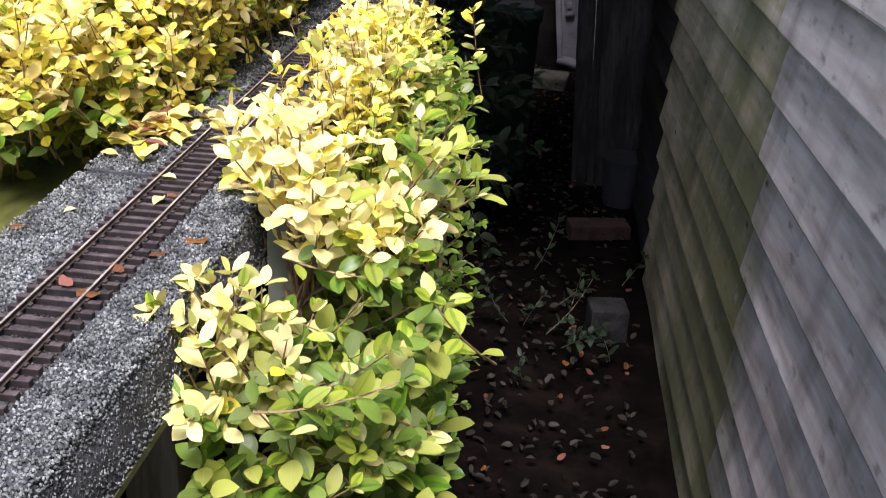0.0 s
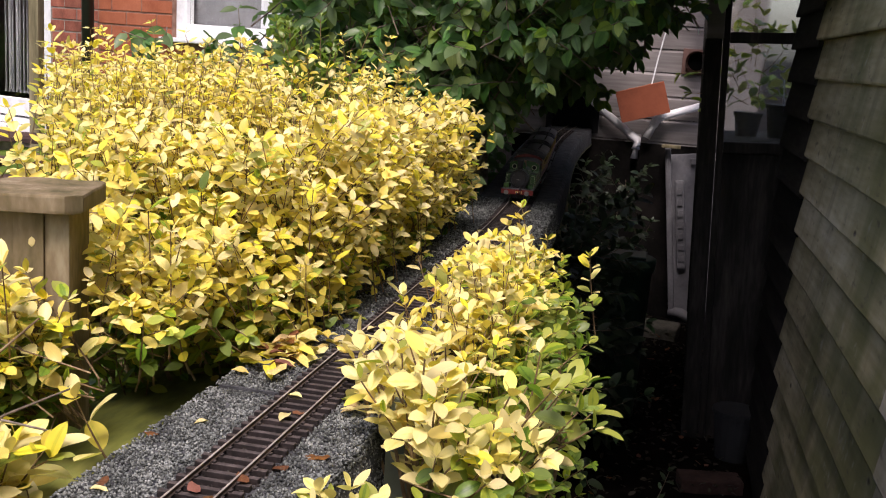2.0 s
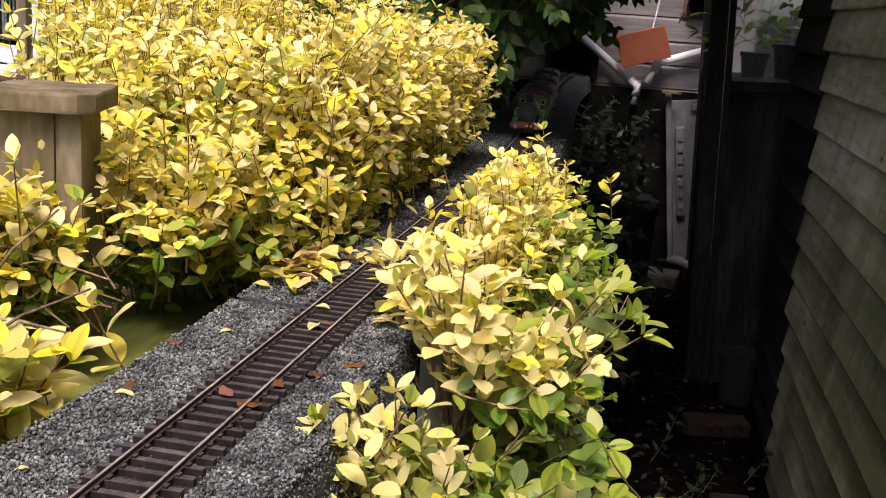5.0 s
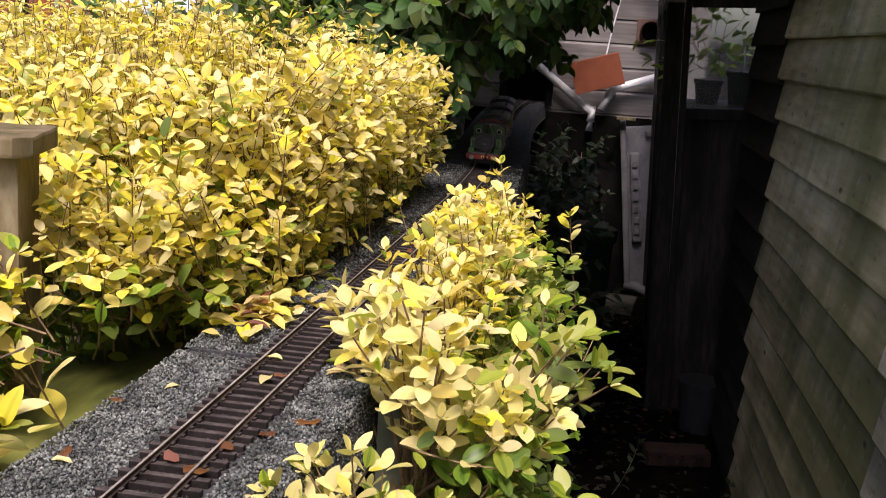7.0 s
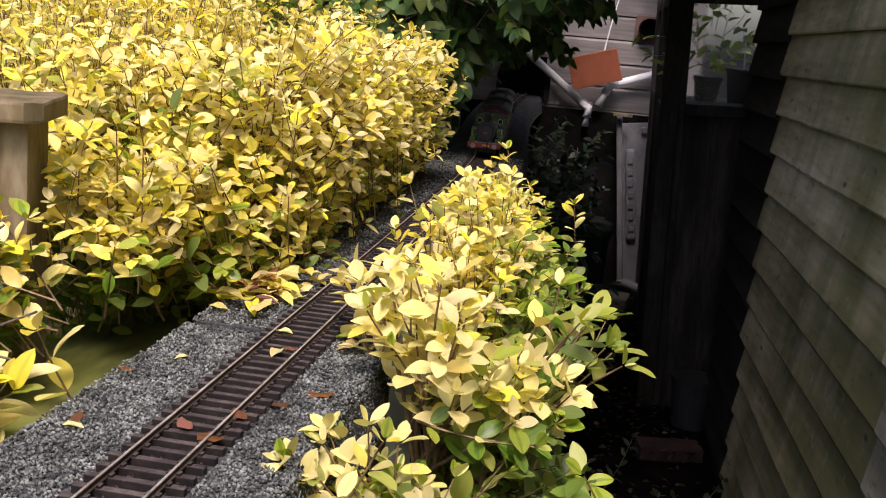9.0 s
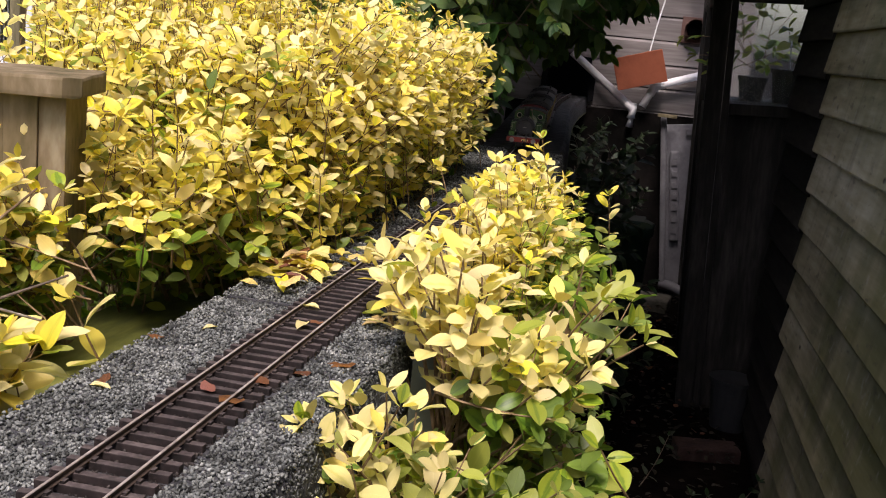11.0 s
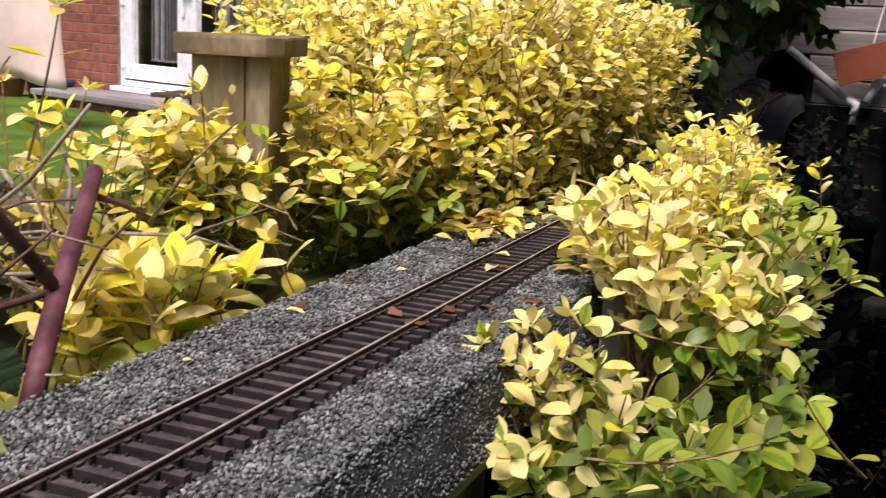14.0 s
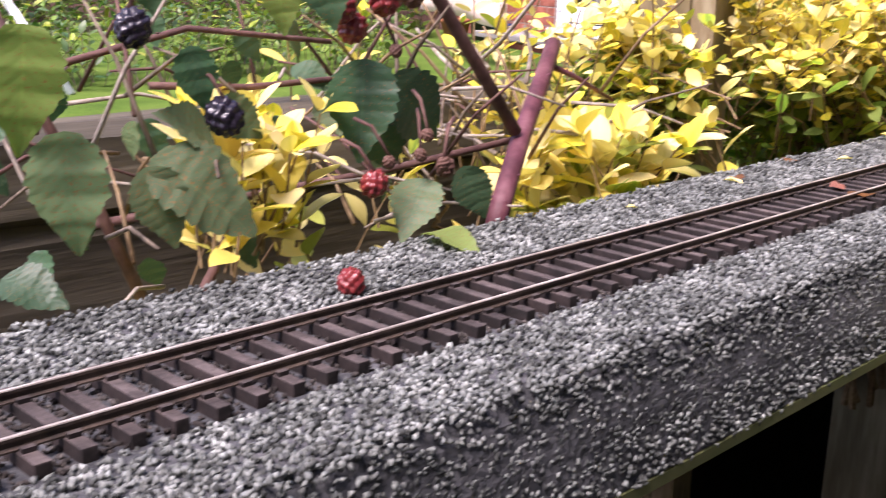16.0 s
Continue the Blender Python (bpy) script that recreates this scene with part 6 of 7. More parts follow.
for i in range(34):
    # sprigs leaning out from the hedge over the planks
    way = Vector((rnd.uniform(-0.4, 0.6), rnd.uniform(-1.0, -0.1), rnd.uniform(0.1, 0.7))).normalized()
    low.shoot(Vector((rnd.uniform(-0.36, -0.17), rnd.uniform(0.76, 0.90), rnd.uniform(0.90, 1.0))) - way * 0.08, way, rnd.uniform(0.10, 0.15), 0.034, "gold", gap=0.024, bare=0.15, spread=1.1, kinds=low_kind)
for i in range(56):
    # green growth about the foot of the post
    way = Vector((rnd.uniform(-0.5, 0.7), rnd.uniform(-0.7, 0.2), rnd.uniform(0.1, 0.7))).normalized()
    low.shoot(Vector((rnd.uniform(-0.47, -0.32), rnd.uniform(0.50, 0.60), rnd.uniform(0.82, 0.93))) - way * 0.06, way, rnd.uniform(0.08, 0.12), 0.030, "green", gap=0.022, bare=0.1, kinds=lambda p, s: pick({"green": 1.2, "lime": 0.8, "gold": 0.2}))
for i in range(4):
    # tall thin shoots in front of the lawn
    x, y = rnd.uniform(-0.62, -0.45), rnd.uniform(0.1, 0.75)
    way = Vector((rnd.uniform(-0.2, 0.25), rnd.uniform(-0.3, 0.2), 1)).normalized()
    low.shoot(Vector((x, y, 0.84)), way, rnd.uniform(0.12, 0.22), 0.032, "gold", gap=0.035, bare=0.4, kinds=lambda p, s: pick({"gold": 1, "lemon": 0.4, "lime": 0.3}))
for i in range(6):
    p = Vector((rnd.uniform(-0.5, -0.34), rnd.uniform(-0.1, 0.6), 0.79))
    pts = [p]
    way = Vector((rnd.uniform(-0.6, 0.6), rnd.uniform(-0.8, 0.5), rnd.uniform(0.2, 0.8))).normalized()
    for k in range(4):
        pts.append(pts[-1] + way * 0.035 + Vector((rnd.uniform(-0.02, 0.02), rnd.uniform(-0.02, 0.02), rnd.uniform(-0.01, 0.015))))
    low.stem(pts, 0.0028, 0.0012, 4)
for i in range(13):
    # thin stems with few leaves behind the bramble cane
    p = Vector((rnd.uniform(-0.47, -0.34), rnd.uniform(0.27, 0.42), 0.86))
    low.shoot(p, Vector((rnd.uniform(-0.3, 0.35), rnd.uniform(-0.25, 0.3), 1)).normalized(), rnd.uniform(0.10, 0.21), 0.029, "gold", gap=0.036, bare=0.3, flat=0.6, kinds=lambda p, s: pick({"gold": 1, "lemon": 0.7, "lime": 0.2}))
# one tall stem with large leaves
low.shoot(Vector((-0.361, 0.285, 1.011)), Vector((0.427, -0.121, 0.896)), 0.141, 0.040, "gold", gap=0.055, bare=0.35, spread=1.2, flat=0.55, kinds=lambda p, s: pick({"gold": 1, "lime": 0.7}), radius=0.0018)
for i in range(14):
    # a bright sprig among the brambles
    p = Vector((rnd.gauss(-0.25, 0.025), rnd.gauss(-0.12, 0.03), 0.86))
    low.shoot(p, Vector((rnd.uniform(-0.4, 0.5), rnd.uniform(-0.4, 0.4), 1)).normalized(), rnd.uniform(0.07, 0.11), 0.042, "gold", gap=0.024, bare=0.2, kinds=lambda p, s: pick({"gold": 1, "lemon": 0.5}))
low.finish(300)

# ---- bramble ----
bramble = thing("bramble", "bramble with purple canes, broad leaves and berries", "bramble")
cane_mat = material("purple_bramble_cane", [(0.065, 0.018, 0.024), (0.115, 0.034, 0.045), (0.18, 0.075, 0.085)], 25, 0.6, 0.3, 140)
stem_mat = material("brown_bramble_stem", [(0.055, 0.026, 0.022), (0.11, 0.052, 0.042), (0.17, 0.095, 0.075)], 30, 0.75, 0.4, 140)


pale_twig = material("bleached_dead_twig", [(0.16, 0.13, 0.10), (0.30, 0.25, 0.20), (0.42, 0.37, 0.31)], 40, 0.85, 0.3, 160)


def cane(pts, r0, r1, mat, thorns=0, name="cane"):
    n = len(pts)
    bm = tubed(pts, [r0 + (r1 - r0) * i / (n - 1) for i in range(n)], 10)
    for k in range(thorns):
        i = rnd.randrange(n - 1)
        p = Vector(pts[i]).lerp(Vector(pts[i + 1]), rnd.random())
        d = Vector((rnd.uniform(-1, 1), rnd.uniform(-1, 1), rnd.uniform(-0.3, 1))).normalized()
        cyl(bm, p + d * r1 * 0.8, p + d * (r0 + 0.004), 0.0016, 0.0002, 5)
    return part(name, bm, mat, bramble, smooth=True)


cane([(-0.30, 0.306, 1.004), (-0.25, 0.226, 0.968), (-0.20, 0.143, 0.932), (-0.166, 0.086, 0.898), (-0.15, 0.056, 0.868)], 0.0085, 0.0095, cane_mat, 10)
cane([(-0.288, 0.287, 0.985), (-0.285, 0.325, 0.972), (-0.27, 0.375, 0.945)], 0.0035, 0.002, cane_mat)
cane([(-0.21, -0.01, 1.11), (-0.20, 0.038, 1.056), (-0.20, 0.085, 1.002), (-0.20, 0.137, 0.942)], 0.0055, 0.006, stem_mat, 8)
cane([(-0.205, 0.14, 0.934), (-0.28, 0.06, 0.905), (-0.36, -0.03, 0.88), (-0.42, -0.15, 0.86)], 0.003, 0.004, stem_mat, 4)
cane([(-0.26, -0.02, 1.02), (-0.31, -0.12, 1.03), (-0.33, -0.24, 1.0), (-0.36, -0.40, 0.96)], 0.0022, 0.0032, stem_mat, 6)
cane([(-0.30, -0.16, 0.99), (-0.29, -0.08, 0.985), (-0.27, 0.02, 0.99), (-0.27, 0.06, 0.975)], 0.003, 0.002, stem_mat, 5)
cane([(-0.34, -0.26, 1.06), (-0.33, -0.235, 0.98), (-0.31, -0.20, 0.90), (-0.30, -0.17, 0.82)], 0.0035, 0.005, stem_mat, 6)
cane([(-0.25, -0.12, 0.90), (-0.22, -0.16, 0.87), (-0.19, -0.20, 0.85)], 0.003, 0.004, stem_mat, 3)
for pts in (
    ((-0.188, 0.170, 1.081), (-0.279, 0.200, 1.010), (-0.356, 0.230, 0.970), (-0.460, 0.270, 0.918)),
    ((-0.315, 0.253, 0.913), (-0.382, 0.250, 0.904), (-0.450, 0.260, 0.902), (-0.523, 0.280, 0.901)),
    ((-0.485, 0.270, 0.919), (-0.433, 0.270, 0.912), (-0.376, 0.265, 0.903), (-0.331, 0.260, 0.891)),
    ((-0.496, 0.300, 1.008), (-0.447, 0.290, 0.981), (-0.400, 0.280, 0.962)),
    ((-0.464, 0.310, 1.026), (-0.409, 0.300, 0.996), (-0.374, 0.290, 0.974)),
    ((-0.266, 0.240, 0.927), (-0.240, 0.270, 0.923), (-0.227, 0.300, 0.907)),
    ((-0.304, 0.290, 0.905), (-0.286, 0.280, 0.879), (-0.253, 0.270, 0.856)),
    ((-0.360, 0.330, 1.019), (-0.341, 0.320, 0.990), (-0.328, 0.300, 0.962)),
):
    # bleached dead sticks in the tangle
    cane(list(pts), 0.0017, 0.0028, pale_twig, 0, "twig")
for k in range(80):
    p = Vector((rnd.uniform(-0.46, -0.22), rnd.uniform(-0.25, 0.35), rnd.uniform(0.84, 0.98)))
    w = Vector((rnd.uniform(-1, 1), rnd.uniform(-1, 1), rnd.uniform(-0.2, 0.9))).normalized() * rnd.uniform(0.08, 0.16)
    cane([p, p + w * 0.5 + Vector((0, 0, 0.01)), p + w], 0.002, 0.001, (M["bark"], pale_twig, M["twig"], stem_mat)[k % 4], 0, "twig")


def bramble_leaf(width, droop, teeth, seed):
    """A broad ovate leaf with coarse saw teeth, pleated between its side veins and curled at the edges."""
    rows = 4 * teeth
    v, f, uv = leaf_template(width, 0.12, droop, 0.78, 0.012, rows, 0.7)
    v = v.copy()
    for i in range(1, rows):
        s = i / rows
        tooth = (1.0 + 0.13 * (((i + seed) % 4) / 3 - 0.6)) * (1.0 - 0.5 * max(0.0, (s - 0.55) / 0.45))
        lobe = 1.0 + 0.12 * noise.noise((s * 3.0, seed * 1.3, 0.5))
        v[2 + 3 * (i - 1)][2] += 0.012 * noise.noise((s * 6.0, seed, 8.0))
        for k in (0, 2):
            q = v[1 + 3 * (i - 1) + k]
            q[0] *= tooth * (lobe if k else 2 - lobe)
            q[1] += 0.018 * ((i % 4) / 3)
            q[2] += 0.09 * noise.noise((s * 2.5, k + seed * 0.7, 2.0)) + 0.05 * noise.noise((s * 7.0, k * 3 + seed, 5.0))
    return v, f, uv


BR = [bramble_leaf(0.74, 0.2, 9, 1), bramble_leaf(0.66, 0.34, 8, 2), bramble_leaf(0.70, 0.1, 10, 3)]
leaf_meshes = [[single_leaf("leaf", b, M[k]) for b in BR] for k in ("bramble", "bramble_pale", "bramble_dark")]


def bleaf(p, way, up, size, kind=0, roll=0.0):
    link("leaf", rnd.choice(leaf_meshes[kind]), None, bramble, m=aim(Vector(p), Vector(way), Vector(up), size, roll))


# upper sides of the bramble leaves turn up and towards the camera
LEAF_TO_CAM = Vector((0.70, -0.42, 0.55))
# base, way, length, kind of leaf
NEAR_LEAVES = (
    ((-0.17, -0.292, 0.985), (0.02, -0.01, -0.075), 0.078, 0),
    ((-0.17, -0.242, 0.958), (0.02, 0.012, -0.055), 0.058, 0),
    ((-0.175, -0.235, 0.962), (0.06, 0.075, -0.06), 0.088, 0),
    ((-0.165, -0.314, 1.046), (0.02, -0.015, -0.07), 0.076, 1),
    ((-0.19, -0.195, 1.028), (0.01, 0.004, -0.04), 0.046, 2),
    ((-0.185, -0.182, 0.966), (0.01, -0.05, 0.028), 0.058, 0),
    ((-0.185, -0.180, 0.992), (0.01, 0.034, -0.027), 0.046, 0),
    ((-0.17, -0.335, 0.905), (0.05, 0.03, -0.012), 0.045, 2),
)
FAR_LEAVES = (
    ((-0.20, -0.122, 1.082), (0.01, 0.004, -0.045), 0.055, 1),
    ((-0.185, -0.097, 1.095), (0.01, 0.01, -0.06), 0.066, 2),
    ((-0.205, -0.034, 1.012), (0.02, -0.022, -0.085), 0.085, 2),
    ((-0.205, -0.008, 0.996), (0.01, 0.07, -0.068), 0.082, 2),
    ((-0.215, -0.014, 0.975), (0.0, 0.022, -0.065), 0.066, 2),
    ((-0.155, 0.024, 0.931), (0.015, 0.014, -0.045), 0.050, 2),
    ((-0.155, -0.016, 0.926), (0.02, -0.046, -0.042), 0.062, 0),
    ((-0.128, -0.040, 0.8935), (0.07, 0.006, 0.003), 0.052, 1),
)
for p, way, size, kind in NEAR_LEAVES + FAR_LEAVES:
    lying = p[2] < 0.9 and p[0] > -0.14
    bleaf(p, way, UP if lying else LEAF_TO_CAM + Vector((rnd.uniform(-0.2, 0.2), rnd.uniform(-0.2, 0.2), rnd.uniform(-0.2, 0.2))), size * 0.92, kind, 0.0 if lying else rnd.uniform(-0.3, 0.3))

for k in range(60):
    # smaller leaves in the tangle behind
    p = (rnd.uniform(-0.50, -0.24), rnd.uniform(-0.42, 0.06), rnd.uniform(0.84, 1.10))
    bleaf(p, (rnd.uniform(-0.4, 0.6), rnd.uniform(-0.5, 0.5), rnd.uniform(-0.8, 0.1)), LEAF_TO_CAM + Vector((rnd.uniform(-0.5, 0.5), rnd.uniform(-0.5, 0.5), rnd.uniform(-0.4, 0.4))), rnd.uniform(0.025, 0.048), rnd.choice((0, 2, 2)), rnd.uniform(-0.4, 0.4))

berry_mats = [plain("red_berry", (0.17, 0.02, 0.02), 0.3), plain("black_berry", (0.012, 0.008, 0.015), 0.25), plain("dried_berry", (0.10, 0.045, 0.03), 0.7)]
berry_meshes = []
seeds = []
for k in range(38):
    zz = 1 - 2 * (k + 0.5) / 38
    seeds.append(Vector((math.sqrt(1 - zz * zz) * math.cos(k * 2.39996), math.sqrt(1 - zz * zz) * math.sin(k * 2.39996), zz)))
for mt in berry_mats:
    bm = bmesh.new()
    bmesh.ops.create_icosphere(bm, subdivisions=4, radius=1.0)
    for v in bm.verts:
        d = v.co.normalized()
        near = max(d.dot(q) for q in seeds)
        v.co = d * (0.80 + 0.34 * math.sqrt(max(0, (near - 0.95) / 0.05)))
        v.co.z *= 1.12
    me = bpy.data.meshes.new("berry")
    bm.to_mesh(me)
    bm.free()
    for p in me.polygons:
        p.use_smooth = True
    me.materials.append(mt)
    berry_meshes.append(me)
for p, r, k in (((-0.189, -0.039, 1.078), 0.0095, 0), ((-0.178, -0.038, 1.057), 0.011, 0), ((-0.20, -0.05, 1.035), 0.010, 0), ((-0.195, -0.065, 1.05), 0.010, 0), ((-0.15, -0.072, 0.93), 0.009, 0), ((-0.119, -0.034, 0.945), 0.0045, 2), ((-0.268, -0.19, 1.034), 0.010, 1), ((-0.172, -0.182, 0.984), 0.0115, 1), ((-0.18, -0.24, 1.041), 0.0105, 1), ((-0.175, -0.03, 1.02), 0.0045, 2), ((-0.15, -0.02, 0.96), 0.0045, 2), ((-0.064, -0.167, 0.8945), 0.008, 0), ((-0.15, -0.058, 0.944), 0.0045, 2), ((-0.15, -0.027, 0.946), 0.0045, 2), ((-0.165, 0.015, 0.93), 0.007, 2), ((-0.19, 0.0, 1.06), 0.009, 2), ((-0.21, -0.02, 1.07), 0.0095, 0)):
    on_bed_now = p[2] < 0.9
    link("berry", berry_meshes[k], None, bramble, m=pose(*p, rnd.uniform(0, 40), rnd.uniform(0, 40), rnd.uniform(0, 360)) @ Matrix.Diagonal((r, r, r, 1)))
    if not on_bed_now:
        q = Vector(p) + Vector((rnd.uniform(-0.03, 0.0), rnd.uniform(-0.02, 0.02), 0.03))
        cane([Vector(p) + Vector((0, 0, r)), (Vector(p) + q) / 2 + Vector((0, 0, 0.01)), q], 0.0012, 0.0014, stem_mat, 0, "stalk")

# ---- lawn things ----
table = thing("picnic_table", "small dark brown wooden picnic table on the lawn", "picnic table", pose(-2.6, 3.9, LAWN, 0, 0, 5))
brown = material("dark_brown_stain", [(0.03, 0.014, 0.012), (0.06, 0.03, 0.025), (0.10, 0.055, 0.045)], 10, 0.7, 0.3, 60)
for k in range(3):
    part("top_board", boxed(-0.30, -0.13 + 0.09 * k, 0.315, 0.30, -0.05 + 0.09 * k, 0.335, 0.003), brown, table)
for s in (-1, 1):
    part("seat", boxed(-0.30, s * 0.28 - 0.05, 0.165, 0.30, s * 0.28 + 0.05, 0.185, 0.003), brown, table)
    for t in (-0.22, 0.22):
        bm = tubed([(t, s * 0.10, 0.314), (t, s * 0.26, 0.0)], 0.018, 4)
        part("leg", bm, brown, table)
for t in (-0.22, 0.22):
    part("brace", boxed(t - 0.012, -0.32, 0.14, t + 0.012, 0.32, 0.164), brown, table)
stone = thing("stone_slab", "flat blue-grey stone lying on the lawn", "stone", pose(-2.82, 2.56, LAWN, 0, 0, 30))
part("stone", boxed(-0.13, -0.09, -0.01, 0.13, 0.09, 0.055, 0.02), plain("slate_stone", (0.07, 0.08, 0.10), 0.8), stone)

cloth = thing("hanging_towel", "pale pink towel hanging on a washing line", "towel")
bm = bmesh.new()
c0, cd = Vector((-4.62, 4.32, 1.62)), Vector((0.93, 0.37, 0))
rows = []
for j in range(15):
    s = j / 14
    rows.append([bm.verts.new(c0 + cd * (0.60 * i / 16 * (1 - 0.10 * (1 - s))) + Vector((0.05 * math.sin(5 * i / 16 + 1.5 * s) * s, -0.06 * math.cos(7 * i / 16) * s, -0.86 * s - 0.10 * s * (i / 16 - 0.2)))) for i in range(17)])
for a, b in zip(rows, rows[1:]):
    for i in range(16):
        bm.faces.new((a[i], a[i + 1], b[i + 1], b[i]))
ob = part("towel", bm, material("pink_cotton", [(0.62, 0.47, 0.41), (0.72, 0.57, 0.50), (0.78, 0.64, 0.57)], 5, 0.9, 0.2, 200), cloth, smooth=True)
ob.modifiers.new("thickness", "SOLIDIFY").thickness = 0.006
for k in (0.04, 0.55):
    part("peg", boxed(-0.008, -0.012, -0.03, 0.008, 0.012, 0.03, 0.002), M["wood"], cloth, m=Matrix.Translation(c0 + cd * k + Vector((0, 0, 0.0))))
line = thing("washing_line", "thin white washing line over the lawn", "washing line")
part("line", tubed([c0 + cd * -4.5 + Vector((0, 0, 0.25)), c0 + Vector((0, 0, 0.012)), c0 + cd * 0.6 + Vector((0, 0, 0.012)), c0 + cd * 1.6 + Vector((0.0, 0, 0.1))], 0.003, 6), white_pipe, line)
for q in (c0 + cd * -4.5, c0 + cd * 1.6):
    part("line_post", boxed(-0.03, -0.03, LAWN - 0.05, 0.03, 0.03, 1.95, 0.004), M["wood"], line, m=Matrix.Translation((q.x, q.y, 0)))
prop = thing("clothes_prop", "white clothes-line prop leaning over the lawn", "prop")
part("pole", tubed([(-4.75, 1.58, 1.05), (-4.30, 1.79, LAWN)], 0.022, 10), white_pipe, prop, smooth=True)

fence = thing("garden_fence", "dark brown board fence behind the lawn", "fence")
fb = material("brown_fence_board", [(0.05, 0.024, 0.02), (0.10, 0.05, 0.04), (0.15, 0.085, 0.07)], 6, 0.85, 0.3, 50, stretch=(0.3, 0.3, 3), vary=0.2)
fm = bpy.data.meshes.new("fence_board")
bm = boxed(0.0, -0.012, 0.0, 1.8, 0.012, 0.145, 0.004)
bm.to_mesh(fm)
bm.free()
fm.materials.append(fb)
fp = Vector((-6.95, 6.9, LAWN))
for (dx, dy), count in (((-0.62, -0.785), 5), ((-0.12, -0.993), 4)):
    ang = math.degrees(math.atan2(dy, dx))
    for k in range(count):
        for j in range(12):
            link("fence_board", fm, None, fence, m=pose(fp.x, fp.y, fp.z + 0.02 + 0.15 * j, 0, 0, ang))
        part("fence_post", boxed(-0.05, -0.05, -0.05, 0.05, 0.05, 1.9, 0.004), fb, fence, m=pose(fp.x, fp.y, fp.z))
        fp = fp + Vector((dx, dy, 0)) * 1.85
border = Shrub("border_plants", "low green border plants along the garden fence", "shrub", Vector((-4, 3, 0.8)), BROAD, {"green": M["green"], "tree": M["tree"], "lime": M["lime"]}, M["bark"])
for k in range(260):
    s = rnd.random()
    p = Vector((-6.6 - 2.6 * s + rnd.uniform(-0.1, 0.5), 6.2 - 3.4 * s + rnd.uniform(-0.4, 0.2), LAWN))
    border.shoot(p, Vector((rnd.uniform(-0.5, 0.6), rnd.uniform(-0.6, 0.4), 1)).normalized(), rnd.uniform(0.2, 0.65), 0.10, "green", gap=0.08, kinds=lambda p, s: pick({"green": 1, "tree": 0.8, "lime": 0.25}), radius=0.004)
for k in range(230):
    # the nearer end of the bed, where the lawn stops
    y = rnd.uniform(0.6, 4.1)
    p = Vector((-4.45 - abs(rnd.gauss(0, 0.45)), y, LAWN))
    border.shoot(p, Vector((rnd.uniform(-0.5, 0.5), rnd.uniform(-0.5, 0.5), 1)).normalized(), rnd.uniform(0.15, 0.42), 0.065, "green", gap=0.045, kinds=lambda p, s: pick({"green": 1, "tree": 0.7, "lime": 0.4}), radius=0.003)
border.finish(60)

# ---- train ----
T_GREEN = material("apple_green_paint", [(0.025, 0.066, 0.018), (0.038, 0.092, 0.024), (0.052, 0.118, 0.032)], 20, 0.35, 0.05, 120)
T_BLACK = material("satin_black_paint", [(0.012, 0.012, 0.014), (0.022, 0.022, 0.025), (0.04, 0.04, 0.044)], 20, 0.4, 0.06, 120)
T_GREY = material("dusty_grey_black", [(0.06, 0.06, 0.065), (0.11, 0.11, 0.115), (0.16, 0.16, 0.165)], 20, 0.6, 0.1, 120)
T_RED = material("buffer_beam_red", [(0.13, 0.016, 0.012), (0.19, 0.027, 0.021), (0.25, 0.045, 0.033)], 20, 0.4, 0.05, 120)
T_CREAM = plain("cream_lining", (0.62, 0.58, 0.42), 0.5)
T_STEEL = plain("worn_steel", (0.35, 0.34, 0.33), 0.35, 0.8)
T_BRASS = plain("copper_brass", (0.60, 0.36, 0.22), 0.35, 0.6)
T_GOLD = plain("gold_lettering", (0.62, 0.48, 0.16), 0.45)
T_TEAK = material("varnished_teak", [(0.17, 0.065, 0.02), (0.27, 0.115, 0.035), (0.36, 0.17, 0.055)], 22, 0.28, 0.05, 140, stretch=(1, 0.4, 2))
T_MAROON = material("maroon_paint", [(0.10, 0.012, 0.014), (0.15, 0.02, 0.022), (0.19, 0.035, 0.035)], 20, 0.35, 0.05, 120)
T_ROOF = material("grey_coach_roof", [(0.035, 0.033, 0.036), (0.065, 0.062, 0.066), (0.10, 0.096, 0.10)], 16, 0.55, 0.1, 120)
FRONT = 2.45


def on_track(y):
    """Pose of a vehicle's origin on the rails at y, turned along the track."""
    a = math.degrees(math.atan2(track_x(y + 0.15) - track_x(y - 0.15), 0.3))
    return pose(track_x(y), y, RAIL_TOP, 0, 0, -a)


def outline(parent, x, y0, y1, z0, z1, w=0.0009, name="lining"):
    """A thin painted frame on a side, on a plane x."""
    s = 1 if x > 0 else -1
    a, b = (x, x + s * 0.0005) if s > 0 else (x - 0.0005, x)
    bm = bmesh.new()
    box(bm, a, y0, z0, b, y1, z0 + w)
    box(bm, a, y0, z1 - w, b, y1, z1)
    box(bm, a, y0, z0 + w, b, y0 + w, z1 - w)
    box(bm, a, y1 - w, z0 + w, b, y1, z1 - w)
    part(name, bm, T_CREAM, parent)


